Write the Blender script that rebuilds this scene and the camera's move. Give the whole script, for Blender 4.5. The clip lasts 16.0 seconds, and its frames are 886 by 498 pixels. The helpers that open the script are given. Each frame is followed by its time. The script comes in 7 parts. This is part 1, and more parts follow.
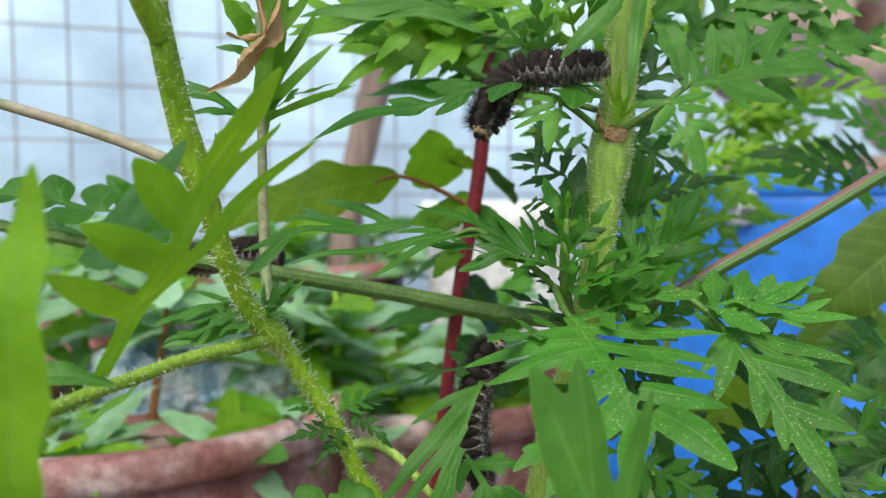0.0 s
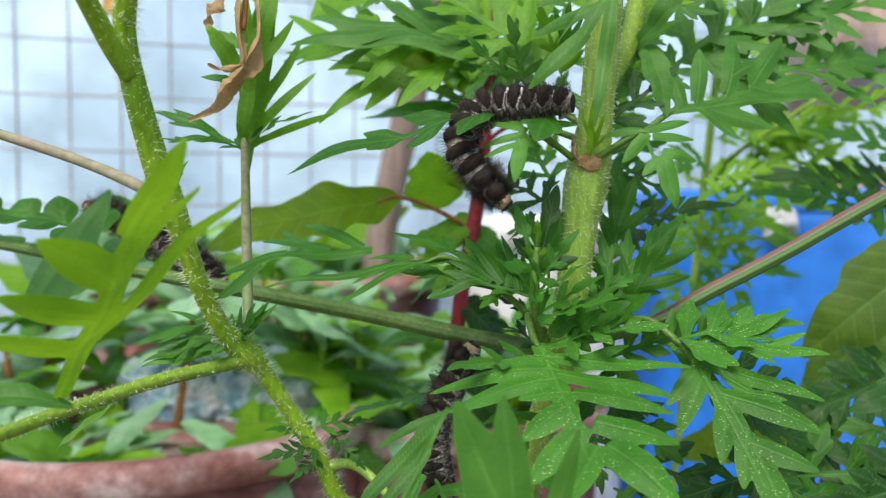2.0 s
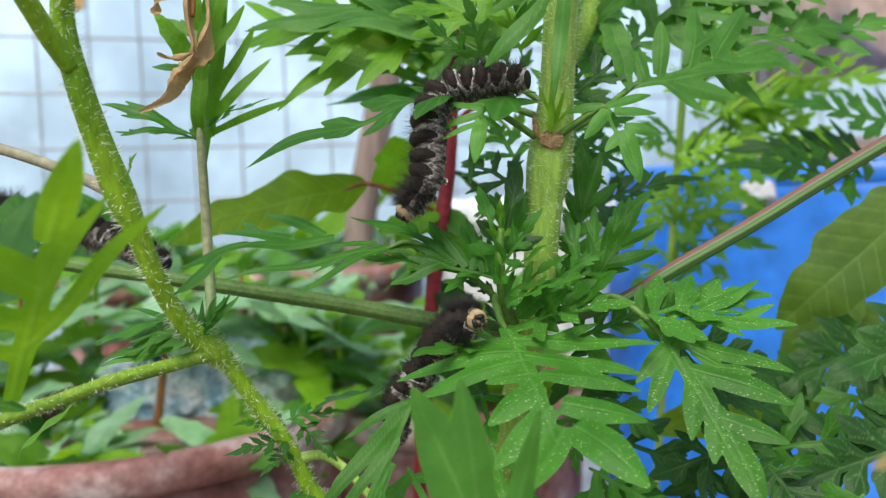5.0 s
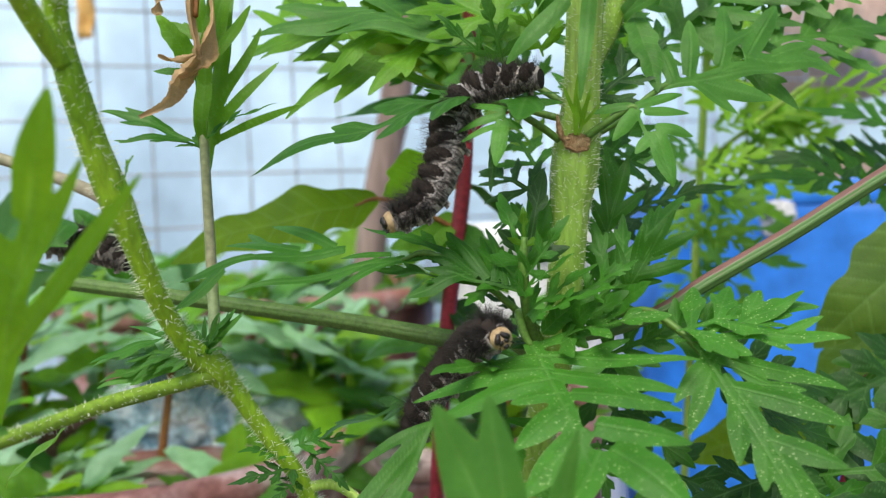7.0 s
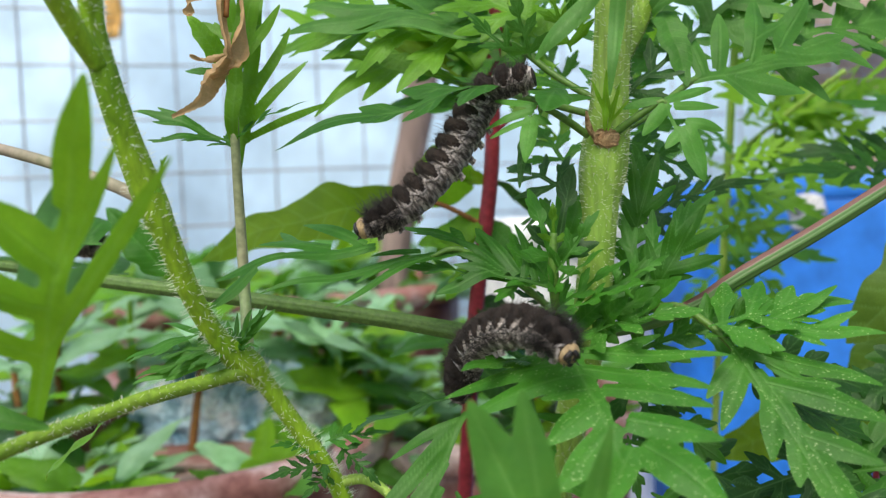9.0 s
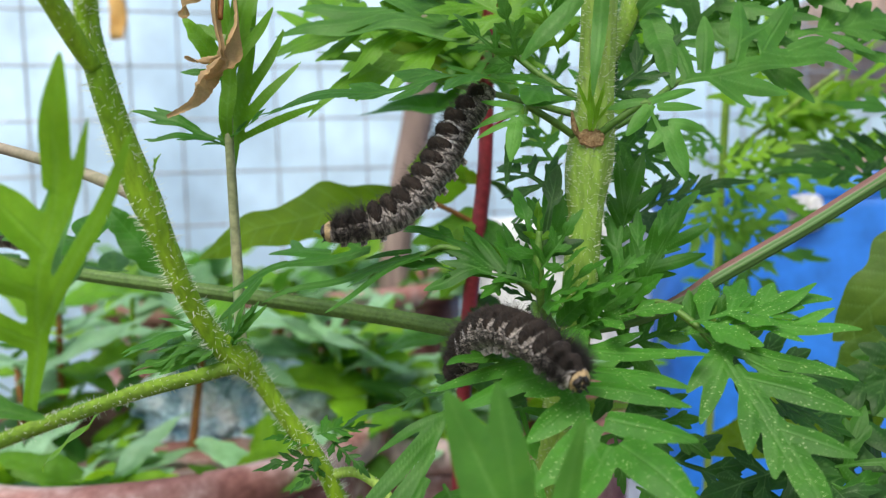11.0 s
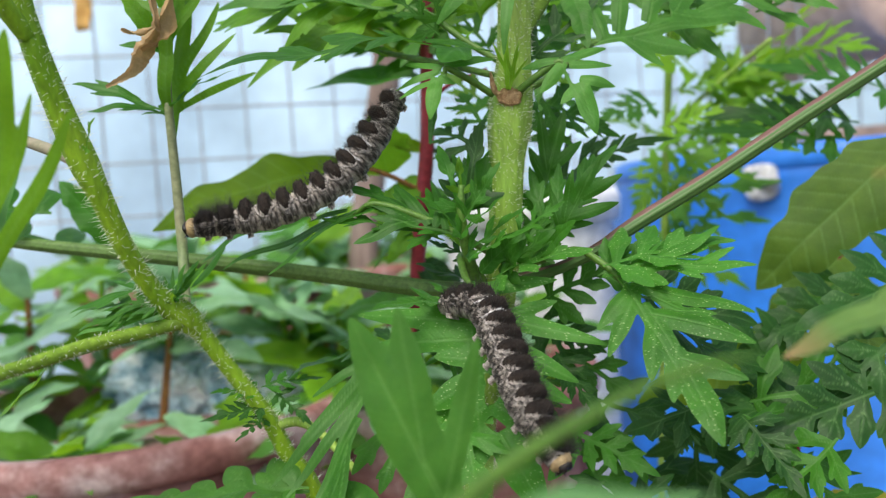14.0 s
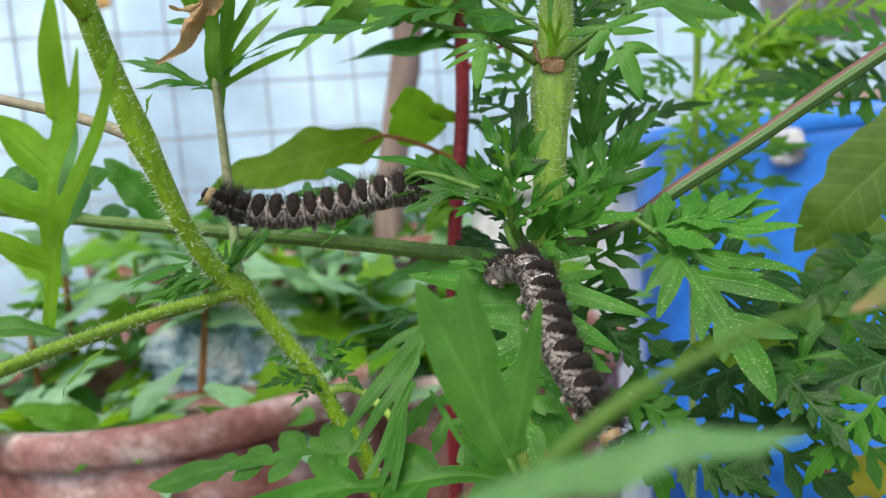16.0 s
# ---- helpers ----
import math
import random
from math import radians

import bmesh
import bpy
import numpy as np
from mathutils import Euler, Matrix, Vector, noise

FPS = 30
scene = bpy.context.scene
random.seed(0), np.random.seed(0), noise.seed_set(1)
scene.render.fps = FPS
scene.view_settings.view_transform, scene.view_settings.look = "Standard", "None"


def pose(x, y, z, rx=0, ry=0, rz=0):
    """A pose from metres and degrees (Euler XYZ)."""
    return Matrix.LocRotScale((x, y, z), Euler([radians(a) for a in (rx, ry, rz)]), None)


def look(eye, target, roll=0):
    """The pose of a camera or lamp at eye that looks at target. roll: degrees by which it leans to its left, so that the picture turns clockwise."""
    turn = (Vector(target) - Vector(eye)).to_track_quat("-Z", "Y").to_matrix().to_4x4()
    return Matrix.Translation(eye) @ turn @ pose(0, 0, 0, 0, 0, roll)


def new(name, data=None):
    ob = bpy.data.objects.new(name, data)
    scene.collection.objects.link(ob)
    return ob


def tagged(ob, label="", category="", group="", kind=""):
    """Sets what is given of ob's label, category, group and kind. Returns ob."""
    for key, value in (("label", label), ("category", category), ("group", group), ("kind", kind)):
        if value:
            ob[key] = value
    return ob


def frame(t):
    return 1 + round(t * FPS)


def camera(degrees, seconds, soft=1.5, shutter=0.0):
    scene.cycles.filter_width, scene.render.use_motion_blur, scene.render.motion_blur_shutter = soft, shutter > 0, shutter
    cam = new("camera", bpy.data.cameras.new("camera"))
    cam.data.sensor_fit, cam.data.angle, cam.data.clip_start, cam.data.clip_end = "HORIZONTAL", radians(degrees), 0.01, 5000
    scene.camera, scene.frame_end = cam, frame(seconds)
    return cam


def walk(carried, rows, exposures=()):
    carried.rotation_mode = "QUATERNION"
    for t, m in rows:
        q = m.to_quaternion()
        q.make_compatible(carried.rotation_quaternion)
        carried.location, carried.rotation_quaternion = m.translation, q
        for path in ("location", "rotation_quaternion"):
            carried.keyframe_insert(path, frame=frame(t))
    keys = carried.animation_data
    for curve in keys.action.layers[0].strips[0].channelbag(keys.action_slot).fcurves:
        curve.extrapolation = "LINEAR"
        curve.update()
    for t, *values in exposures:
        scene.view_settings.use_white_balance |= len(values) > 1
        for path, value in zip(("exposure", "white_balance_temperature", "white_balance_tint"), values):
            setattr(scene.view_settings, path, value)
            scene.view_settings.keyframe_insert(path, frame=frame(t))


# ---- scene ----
cam = camera(58, 16.0, soft=1.2)
cam.data.dof.use_dof = True
cam.data.dof.focus_distance = 0.145
cam.data.dof.aperture_fstop = 18
PATH = [
    (0, pose(0.00000, 0.00000, 0.60000, 86.000, -0.000, -0.000)),
    (0.5, pose(0.00906, 0.00025, 0.60066, 87.121, -0.319, 0.309)),
    (1, pose(0.01408, -0.00206, 0.60496, 87.528, -0.334, 1.632)),
    (1.5, pose(0.01593, -0.00235, 0.60525, 87.134, -0.542, 3.070)),
    (2, pose(0.01695, -0.00094, 0.60394, 86.491, -0.441, 4.353)),
    (2.5, pose(0.01537, -0.00654, 0.60877, 86.068, 0.192, 5.497)),
    (3, pose(0.01568, -0.00892, 0.61130, 85.973, 0.784, 5.457)),
    (3.5, pose(0.02239, -0.01268, 0.61407, 85.550, 1.089, 4.951)),
    (4, pose(0.02270, -0.00870, 0.61041, 84.583, 1.108, 3.942)),
    (6.5, pose(0.01884, 0.01116, 0.59958, 87.601, 2.112, 3.445)),
    (7, pose(0.01891, 0.01169, 0.59913, 87.724, 2.150, 3.941)),
    (7.5, pose(0.01740, 0.01096, 0.59962, 87.621, 2.311, 4.381)),
    (8, pose(0.01808, 0.01095, 0.59939, 87.639, 2.481, 4.974)),
    (8.5, pose(0.01768, 0.01106, 0.59939, 87.478, 2.559, 5.362)),
    (11, pose(0.02126, 0.00824, 0.59877, 87.538, 2.390, 5.991)),
    (11.5, pose(0.02428, 0.00390, 0.60126, 87.898, 2.665, 6.353)),
    (12, pose(0.03142, -0.00242, 0.60406, 88.134, 3.042, 6.915)),
    (12.5, pose(0.03357, -0.00380, 0.60129, 87.801, 3.214, 7.046)),
    (13, pose(0.03533, -0.00253, 0.59891, 87.584, 3.491, 6.663)),
    (13.5, pose(0.03562, -0.00359, 0.59903, 87.388, 3.664, 6.050)),
    (14, pose(0.03233, 0.00044, 0.59197, 86.746, 3.973, 4.852)),
    (14.5, pose(0.03225, -0.00054, 0.59261, 86.447, 4.386, 4.537)),
    (15, pose(0.02997, -0.00333, 0.59302, 86.099, 4.686, 4.787)),
    (15.5, pose(0.02786, -0.00224, 0.59146, 85.307, 4.908, 5.014)),
    (16, pose(0.02634, -0.00336, 0.59184, 84.824, 5.080, 5.833)),
]
walk(cam, PATH)

# ---- light: an open, lightly clouded sky ----
world = bpy.data.worlds.new("sky")
scene.world = world
world.use_nodes = True
wt = world.node_tree
sky = wt.nodes.new("ShaderNodeTexSky")
sky.sky_type, sky.sun_disc = "NISHITA", False
SUN_UP, SUN_TURN = radians(56), radians(195)
sky.sun_elevation, sky.sun_rotation = SUN_UP, SUN_TURN
sky.air_density, sky.dust_density = 1.0, 3.0
wt.links.new(sky.outputs[0], wt.nodes["Background"].inputs[0])
wt.nodes["Background"].inputs[1].default_value = 0.15
sun = new("sun", bpy.data.lights.new("sun", "SUN"))
sun.data.energy, sun.data.angle, sun.data.color = 2.0, radians(30), (1.0, 0.94, 0.85)
sun.matrix_world = look((math.sin(SUN_TURN) * math.cos(SUN_UP), math.cos(SUN_TURN) * math.cos(SUN_UP), math.sin(SUN_UP)), (0, 0, 0))
scene.view_settings.exposure = 0.45
TO_EYE, UPWARD, EDGE, DOWN = (0, -1, 0.6), (0, -0.5, 1), (0, -0.2, 1), (0, -1, -0.4)

# ---- mesh tools ----
def part(name, mesh, material, parent, label=""):
    """One mesh object under a thing or under a part."""
    if isinstance(mesh, bmesh.types.BMesh):
        me = bpy.data.meshes.new(name)
        mesh.to_mesh(me)
        mesh.free()
        mesh = me
    if not mesh.materials:
        mesh.materials.append(material)
    ob = new(name, mesh)
    ob.parent = parent
    if label:
        ob["label"] = label
    return ob


def thing(name, place, label, category, group="", kind=""):
    ob = new(name)
    ob.empty_display_size = 0.01
    ob.location = place
    return tagged(ob, label, category, group, kind)


def mesh_of(name, verts, faces, smooth=True):
    me = bpy.data.meshes.new(name)
    me.from_pydata([tuple(map(float, v)) for v in verts], [], [tuple(map(int, f)) for f in faces])
    if smooth:
        me.polygons.foreach_set("use_smooth", [True] * len(me.polygons))
    me.update()
    return me


def spline(points, steps):
    """Catmull-Rom through rows of numbers, all columns alike."""
    p = np.array(points, float)
    p = np.vstack([2 * p[0] - p[1], p, 2 * p[-1] - p[-2]])
    out = []
    for i in range(1, len(p) - 2):
        for s in np.arange(steps) / steps:
            a, b, c, d = p[i - 1 : i + 3]
            out.append(0.5 * (2 * b + (c - a) * s + (2 * a - 5 * b + 4 * c - d) * s * s + (3 * b - a - 3 * c + d) * s**3))
    return np.array(out + [p[-2]])


def frames_along(line):
    """Tangent and two normals at each point, carried along without twist."""
    tan = np.gradient(line, axis=0)
    tan /= np.linalg.norm(tan, axis=1)[:, None] + 1e-12
    n = np.cross(tan[0], (0.31, 0.9, 0.2))
    n /= np.linalg.norm(n)
    one, two = [], []
    for t in tan:
        n = n - t * (n @ t)
        n /= np.linalg.norm(n)
        one.append(n)
        two.append(np.cross(t, n))
    return tan, np.array(one), np.array(two)


def tube(name, rows, sides=14, steps=7, ribs=0, depth=0.07, rough=0.0, seed=1):
    """A tapered stalk through rows of (x, y, z, radius), with ribs along it."""
    rng = np.random.default_rng(seed)
    line = spline(rows, steps)
    _, n, b = frames_along(line[:, :3])
    ang = np.arange(sides) / sides * 2 * np.pi
    r = np.maximum(line[:, 3:4], 2e-5) * (1 + depth * np.cos(ribs * ang)[None, :] * (ribs > 0)) * (1 + rough * rng.normal(size=(len(line), sides)))
    ring = line[:, None, :3] + r[..., None] * (np.cos(ang)[None, :, None] * n[:, None] + np.sin(ang)[None, :, None] * b[:, None])
    verts = ring.reshape(-1, 3).tolist()
    k = len(line)
    faces = [(i * sides + j, i * sides + (j + 1) % sides, (i + 1) * sides + (j + 1) % sides, (i + 1) * sides + j) for i in range(k - 1) for j in range(sides)]
    verts += [line[0, :3].tolist(), line[-1, :3].tolist()]
    faces += [(k * sides, (j + 1) % sides, j) for j in range(sides)]
    faces += [(k * sides + 1, (k - 1) * sides + j, (k - 1) * sides + (j + 1) % sides) for j in range(sides)]
    return mesh_of(name, verts, faces)


def spikes(name, roots, ways, lengths, thick, rng, bow=0.25):
    """Many fine bent hairs in one mesh."""
    verts, faces = [], []
    for p, w, l in zip(roots, ways, lengths):
        side = np.cross(w, rng.normal(size=3))
        side /= np.linalg.norm(side) + 1e-9
        other = np.cross(w, side)
        i = len(verts)
        mid = p + w * l * 0.55 + side * l * bow * 0.25
        end = p + w * l + side * l * bow
        for q in range(3):
            a = q * 2.0944
            verts.append(p + (side * np.cos(a) + other * np.sin(a)) * thick)
        for q in range(3):
            a = q * 2.0944
            verts.append(mid + (side * np.cos(a) + other * np.sin(a)) * thick * 0.6)
        verts.append(end)
        for q in range(3):
            r = (q + 1) % 3
            faces += [(i + q, i + r, i + 3 + r, i + 3 + q), (i + 3 + q, i + 3 + r, i + 6)]
    return mesh_of(name, verts, faces)


def stem_hairs(rows, count, length, seed, steps=7, thick=0.00006):
    rng = np.random.default_rng(seed)
    line = spline(rows, steps)
    tan, n, b = frames_along(line[:, :3])
    at = rng.uniform(0, len(line) - 1.001, count)
    i = at.astype(int)
    f = (at - i)[:, None]
    base = line[i] * (1 - f) + line[i + 1] * f
    ang = rng.uniform(0, 2 * np.pi, count)
    out = np.cos(ang)[:, None] * n[i] + np.sin(ang)[:, None] * b[i]
    ways = out + rng.normal(size=(count, 3)) * 0.28 - tan[i] * 0.15
    ways /= np.linalg.norm(ways, axis=1)[:, None]
    return spikes("hairs", base[:, :3] + out * base[:, 3:4] * 0.97, ways, length * rng.uniform(0.35, 1.0, count), thick, rng)


# ---- leaves ----
def lobes_of(style, rng, pairs=3, width=0.45, slim=1.0, spread=1.0):
    """Axes of a leaf's lobes in units of its length: (ax, ay, bx, by, half width)."""
    out = []

    def lobe(a, turn, length, w, outer, inner):
        b = (a[0] + math.cos(turn) * length, a[1] + math.sin(turn) * length)
        out.append((*a, *b, w))
        away = 1 if turn > 0 else -1
        for side, count in ((away, outer), (-away, inner)):
            for s in (0.30, 0.56)[:count]:
                o = (a[0] + (b[0] - a[0]) * s, a[1] + (b[1] - a[1]) * s)
                t2 = turn + side * rng.uniform(0.38, 0.56)
                l2 = length * rng.uniform(0.30, 0.40) * (1.2 - 0.6 * s) + w * 0.5
                out.append((*o, o[0] + math.cos(t2) * l2, o[1] + math.sin(t2) * l2, w * 0.62))

    if style == "oval":
        out.append((0, 0, 1, 0, width * 0.62))
        return out
    if style == "blade":
        out.append((0, 0, 1, 0, 0.085 * slim))
        for side in (-1, 1):
            lobe((0.22 + 0.07 * side, 0), side * rng.uniform(0.38, 0.46) * spread, rng.uniform(0.56, 0.64), 0.055 * slim, 0, 0)
        return out
    thick, first, second = {"fine": (0.026, 1, 1), "ragweed": (0.037, 1, 1), "big": (0.044, 1, 1)}[style]
    out.append((0, 0, 0.8, 0, 0.02 * slim))
    for i in range(pairs):
        s = i / max(1, pairs - 1)
        for side in (-1, 1):
            at = 0.09 + 0.50 * s + rng.uniform(-0.02, 0.02) + 0.02 * side
            turn = side * (1.12 - 0.62 * s + rng.uniform(-0.08, 0.08)) * spread
            size = width * (1.0 - 0.50 * s + 0.2 * s * (1 - s)) * rng.uniform(0.9, 1.08)
            lobe((at, 0), turn, size, thick * slim * (1.05 - 0.2 * s), first if s < 0.7 else 1, second if s < 0.7 else 0)
    lobe((0.58, 0), rng.uniform(-0.05, 0.05), 0.42, thick * slim * 1.1, 0 if style == "big" else 1, 0)
    return out


def leaf_mesh(style, rng, pairs=3, width=0.45, slim=1.0, bend=0.5, fold=0.25, wave=0.02, cells=90, spread=1.0, margin=0.08, cut=None, wing=0.02):
    """A leaf cut out of a fine grid along the outline of its lobes, then creased, folded and bent."""
    lobes = [(0, 0, 0.8, 0, wing)] + [(*q[:4], q[4] * 0.9) for q in cut] if cut else lobes_of(style, rng, pairs, width, slim, spread)
    web = 0.022 if cut else 0.008
    box = np.array([(min(a, c) - w, min(b, d) - w, max(a, c) + w, max(b, d) + w) for a, b, c, d, w in lobes])
    x0, y0 = box[:, :2].min(0) - 0.02
    x1, y1 = box[:, 2:].max(0) + 0.02
    h = 1.0 / cells
    nx, ny = int((x1 - x0) / h) + 2, int((y1 - y0) / h) + 2
    gx, gy = np.meshgrid(x0 + np.arange(nx) * h, y0 + np.arange(ny) * h, indexing="ij")
    f = np.full(gx.shape, -1.0)
    vein = np.zeros(gx.shape)
    best, run, off = np.full(gx.shape, -9.0), np.zeros(gx.shape), np.zeros(gx.shape)
    wob = rng.uniform(0, 6, 4)
    for a, b, c, d, w in lobes:
        dx, dy = c - a, d - b
        l = math.hypot(dx, dy)
        s = ((gx - a) * dx + (gy - b) * dy) / (l * l)
        e = np.abs((gx - a) * dy - (gy - b) * dx) / l
        sc = np.clip(s, 0, 1)
        if cut:
            prof = w * (0.72 + 0.36 * np.sin(np.pi * sc / 1.1)) * np.sqrt(np.clip(1 - np.clip((sc - 0.3) / 0.7, 0, 1) ** 2, 0, 1)) * (1 - 0.25 * sc**4)
        elif style == "oval":
            prof = w * 1.9 * np.sqrt(np.clip(sc, 0, 1)) * (1 - sc) ** 0.8 * (1 + margin * np.sin((19 if margin < 0.1 else 22 - 5 * np.sign((gx - a) * dy - (gy - b) * dx)) * s + wob[0] + 2 * np.sign((gx - a) * dy - (gy - b) * dx)) + 0.05 * np.sin(33 * s + wob[1]))
        elif style == "big":
            prof = w * (0.40 * np.sqrt(1 - sc) + 0.92 * np.sin(np.pi * np.clip(sc, 1e-6, 1) ** 1.25).clip(0) ** 0.85)
        else:
            prof = w * (0.42 * np.sqrt(1 - sc) + 0.85 * np.sin(np.pi * np.clip(sc, 1e-6, 1) ** 0.92).clip(0) ** 0.75)
        g = np.where((s < 0) | (s > 1), -np.maximum(-s, s - 1) * l - e, prof - e)
        more = g > best
        best, run, off = np.where(more, g, best), np.where(more, s * l, run), np.where(more, e, off)
        k = web
        hh = np.maximum(k - np.abs(f - g), 0) / k
        f = np.maximum(f, g) + hh * hh * k * 0.25
        vein = np.maximum(vein, np.exp(-((e / (0.0055 if l > 0.6 else 0.0035)) ** 2)) * (s > -0.02) * (s < 0.97) * (1 - 0.5 * sc))
        if style == "oval":
            for q in np.arange(0.08, 0.9, 0.1):
                e2 = np.abs((s - q) * l - e * 0.75)
                vein = np.maximum(vein, 0.7 * np.exp(-((e2 / 0.005) ** 2)) * (e < prof))
    rib = np.abs(((run - 0.9 * off) / 0.05 + 0.02 * rng.random()) % 1 - 0.5) * 0.05
    rib = np.exp(-((rib / 0.0035) ** 2)) * (off > 0.003)
    rim = np.exp(-((f / 0.005) ** 2))
    lift = 0.20 * np.clip(f, 0, 0.05) - 0.006 * vein - 0.0014 * rib * (style != "oval")
    vein = np.maximum(vein, np.maximum(0.14 * rib * (style != "oval"), 0.3 * rim))
    ii, jj = np.meshgrid(np.arange(nx - 1), np.arange(ny - 1), indexing="ij")
    v00 = (ii * ny + jj).ravel()
    tri = np.concatenate([np.stack([v00, v00 + ny, v00 + ny + 1], 1), np.stack([v00, v00 + ny + 1, v00 + 1], 1)])
    ff = f.ravel()
    inside = ff > 0
    cnt = inside[tri].sum(1)
    tris = [tri[cnt == 3]]
    nodes = nx * ny
    pts = np.stack([gx.ravel(), gy.ravel()], 1)
    vv = vein.ravel()
    ll = lift.ravel()

    def edge(p, q):
        lo, hi = np.minimum(p, q), np.maximum(p, q)
        return nodes + lo.astype(np.int64) * nodes + hi

    for need in (1, 2):
        t = tri[cnt == need]
        ins = inside[t] if need == 1 else ~inside[t]
        k = ins.argmax(1)
        r = np.arange(len(t))
        p, q, w = t[r, k], t[r, (k + 1) % 3], t[r, (k + 2) % 3]
        e1, e2 = edge(p, q), edge(p, w)
        if need == 1:
            tris.append(np.stack([p, e1, e2], 1))
        else:
            tris += [np.stack([e1, q, w], 1), np.stack([e1, w, e2], 1)]
    tris = np.concatenate([t.astype(np.int64) for t in tris])
    ids, faces = np.unique(tris, return_inverse=True)
    faces = faces.reshape(-1, 3)
    xy = np.empty((len(ids), 2))
    vn, up = np.empty(len(ids)), np.empty(len(ids))
    own = ids < nodes
    xy[own], vn[own], up[own] = pts[ids[own]], vv[ids[own]], ll[ids[own]]
    lo, hi = (ids[~own] - nodes) // nodes, (ids[~own] - nodes) % nodes
    s = (ff[lo] / (ff[lo] - ff[hi]))[:, None]
    xy[~own] = pts[lo] * (1 - s) + pts[hi] * s
    vn[~own] = np.maximum(vv[lo], vv[hi])
    up[~own] = ll[lo] * (1 - s[:, 0]) + ll[hi] * s[:, 0]
    x, y = xy.T
    ph = rng.uniform(0, 6, 5)
    z = up + fold * np.abs(y) * (1 - 0.4 * np.abs(y)) + wave * (np.sin(7 * x + ph[0]) * np.sin(9 * y + ph[1]) + 0.6 * np.sin(15 * x + 4 * y + ph[2]))
    z -= 0.35 * y * y * wave / 0.02
    th = bend * x
    bx = np.sin(th) / bend if abs(bend) > 1e-3 else x
    bz = -(1 - np.cos(th)) / bend if abs(bend) > 1e-3 else 0 * x
    P = np.stack([bx + z * np.sin(th), y, bz + z * np.cos(th)], 1)
    tip = np.array([math.sin(bend) / bend, 0, -(1 - math.cos(bend)) / bend]) if abs(bend) > 1e-3 else np.array([1.0, 0, 0])
    return P, faces, vn, tip


def leaf(parent, base, tip, face, material, style="ragweed", seed=0, name="leaf", label="", **shape):
    """A leaf from base to tip, its upper side turned towards face."""
    rng = np.random.default_rng(seed)
    P, faces, vn, end = leaf_mesh(style, rng, **shape)
    base, tip = np.array(base, float), np.array(tip, float)
    chord = tip - base
    size = np.linalg.norm(chord) / np.linalg.norm(end)
    x1 = chord / np.linalg.norm(chord)
    n = np.array(face, float)
    n -= x1 * (n @ x1)
    n /= np.linalg.norm(n)
    y1 = np.cross(n, x1)
    ex = end / np.linalg.norm(end)
    ez = np.array([-ex[2], 0, ex[0]])
    local = np.stack([P @ ex, P[:, 1], P @ ez], 1) * size
    world = local @ np.stack([x1, y1, n])
    me = mesh_of(name, world, faces)
    at = me.attributes.new("vein", "FLOAT", "POINT")
    at.data.foreach_set("value", vn.astype(np.float32))
    ob = part(name, me, material, parent, label)
    ob.location = Vector(base) - origin(parent)
    return ob


def origin(ob):
    """Where an unturned thing or part stands in the world."""
    at = Vector((0, 0, 0))
    while ob is not None:
        at += ob.location
        ob = ob.parent
    return at


def stalk(parent, name, rows, material, label="", **shape):
    """A tube with places in the world, set under a thing or part."""
    ob = part(name, tube(name, rows, **shape), material, parent, label)
    ob.location = -origin(parent)
    return ob


# ---- materials ----
def material(name):
    m = bpy.data.materials.new(name)
    m.use_nodes = True
    t = m.node_tree
    t.nodes.clear()
    return m, t, t.nodes.new("ShaderNodeOutputMaterial")


def node(t, kind, **values):
    n = t.nodes.new(kind)
    for k, v in values.items():
        n.inputs[k].default_value = v
    return n


def noise_of(t, scale, detail=4.0, coord="Object", rough=0.55):
    c = t.nodes.new("ShaderNodeTexCoord")
    n = node(t, "ShaderNodeTexNoise", Scale=scale, Detail=detail, Roughness=rough)
    t.links.new(c.outputs[coord], n.inputs["Vector"])
    return n


def ramp(t, source, stops):
    r = t.nodes.new("ShaderNodeValToRGB")
    while len(r.color_ramp.elements) < len(stops):
        r.color_ramp.elements.new(0.5)
    for e, (p, c) in zip(r.color_ramp.elements, stops):
        e.position, e.color = p, (*c, 1)
    t.links.new(source, r.inputs[0])
    return r


def blend(t, fac, a, b, mode="MIX"):
    m = t.nodes.new("ShaderNodeMix")
    m.data_type, m.blend_type = "RGBA", mode
    for i, v in ((0, fac), (6, a), (7, b)):
        if hasattr(v, "node"):
            t.links.new(v, m.inputs[i])
        elif i == 0:
            m.inputs[0].default_value = v
        else:
            m.inputs[i].default_value = (*v, 1)
    return m.outputs[2]


def bumped(t, height, strength, distance):
    b = node(t, "ShaderNodeBump", Strength=strength, Distance=distance)
    t.links.new(height, b.inputs["Height"])
    return b.outputs[0]


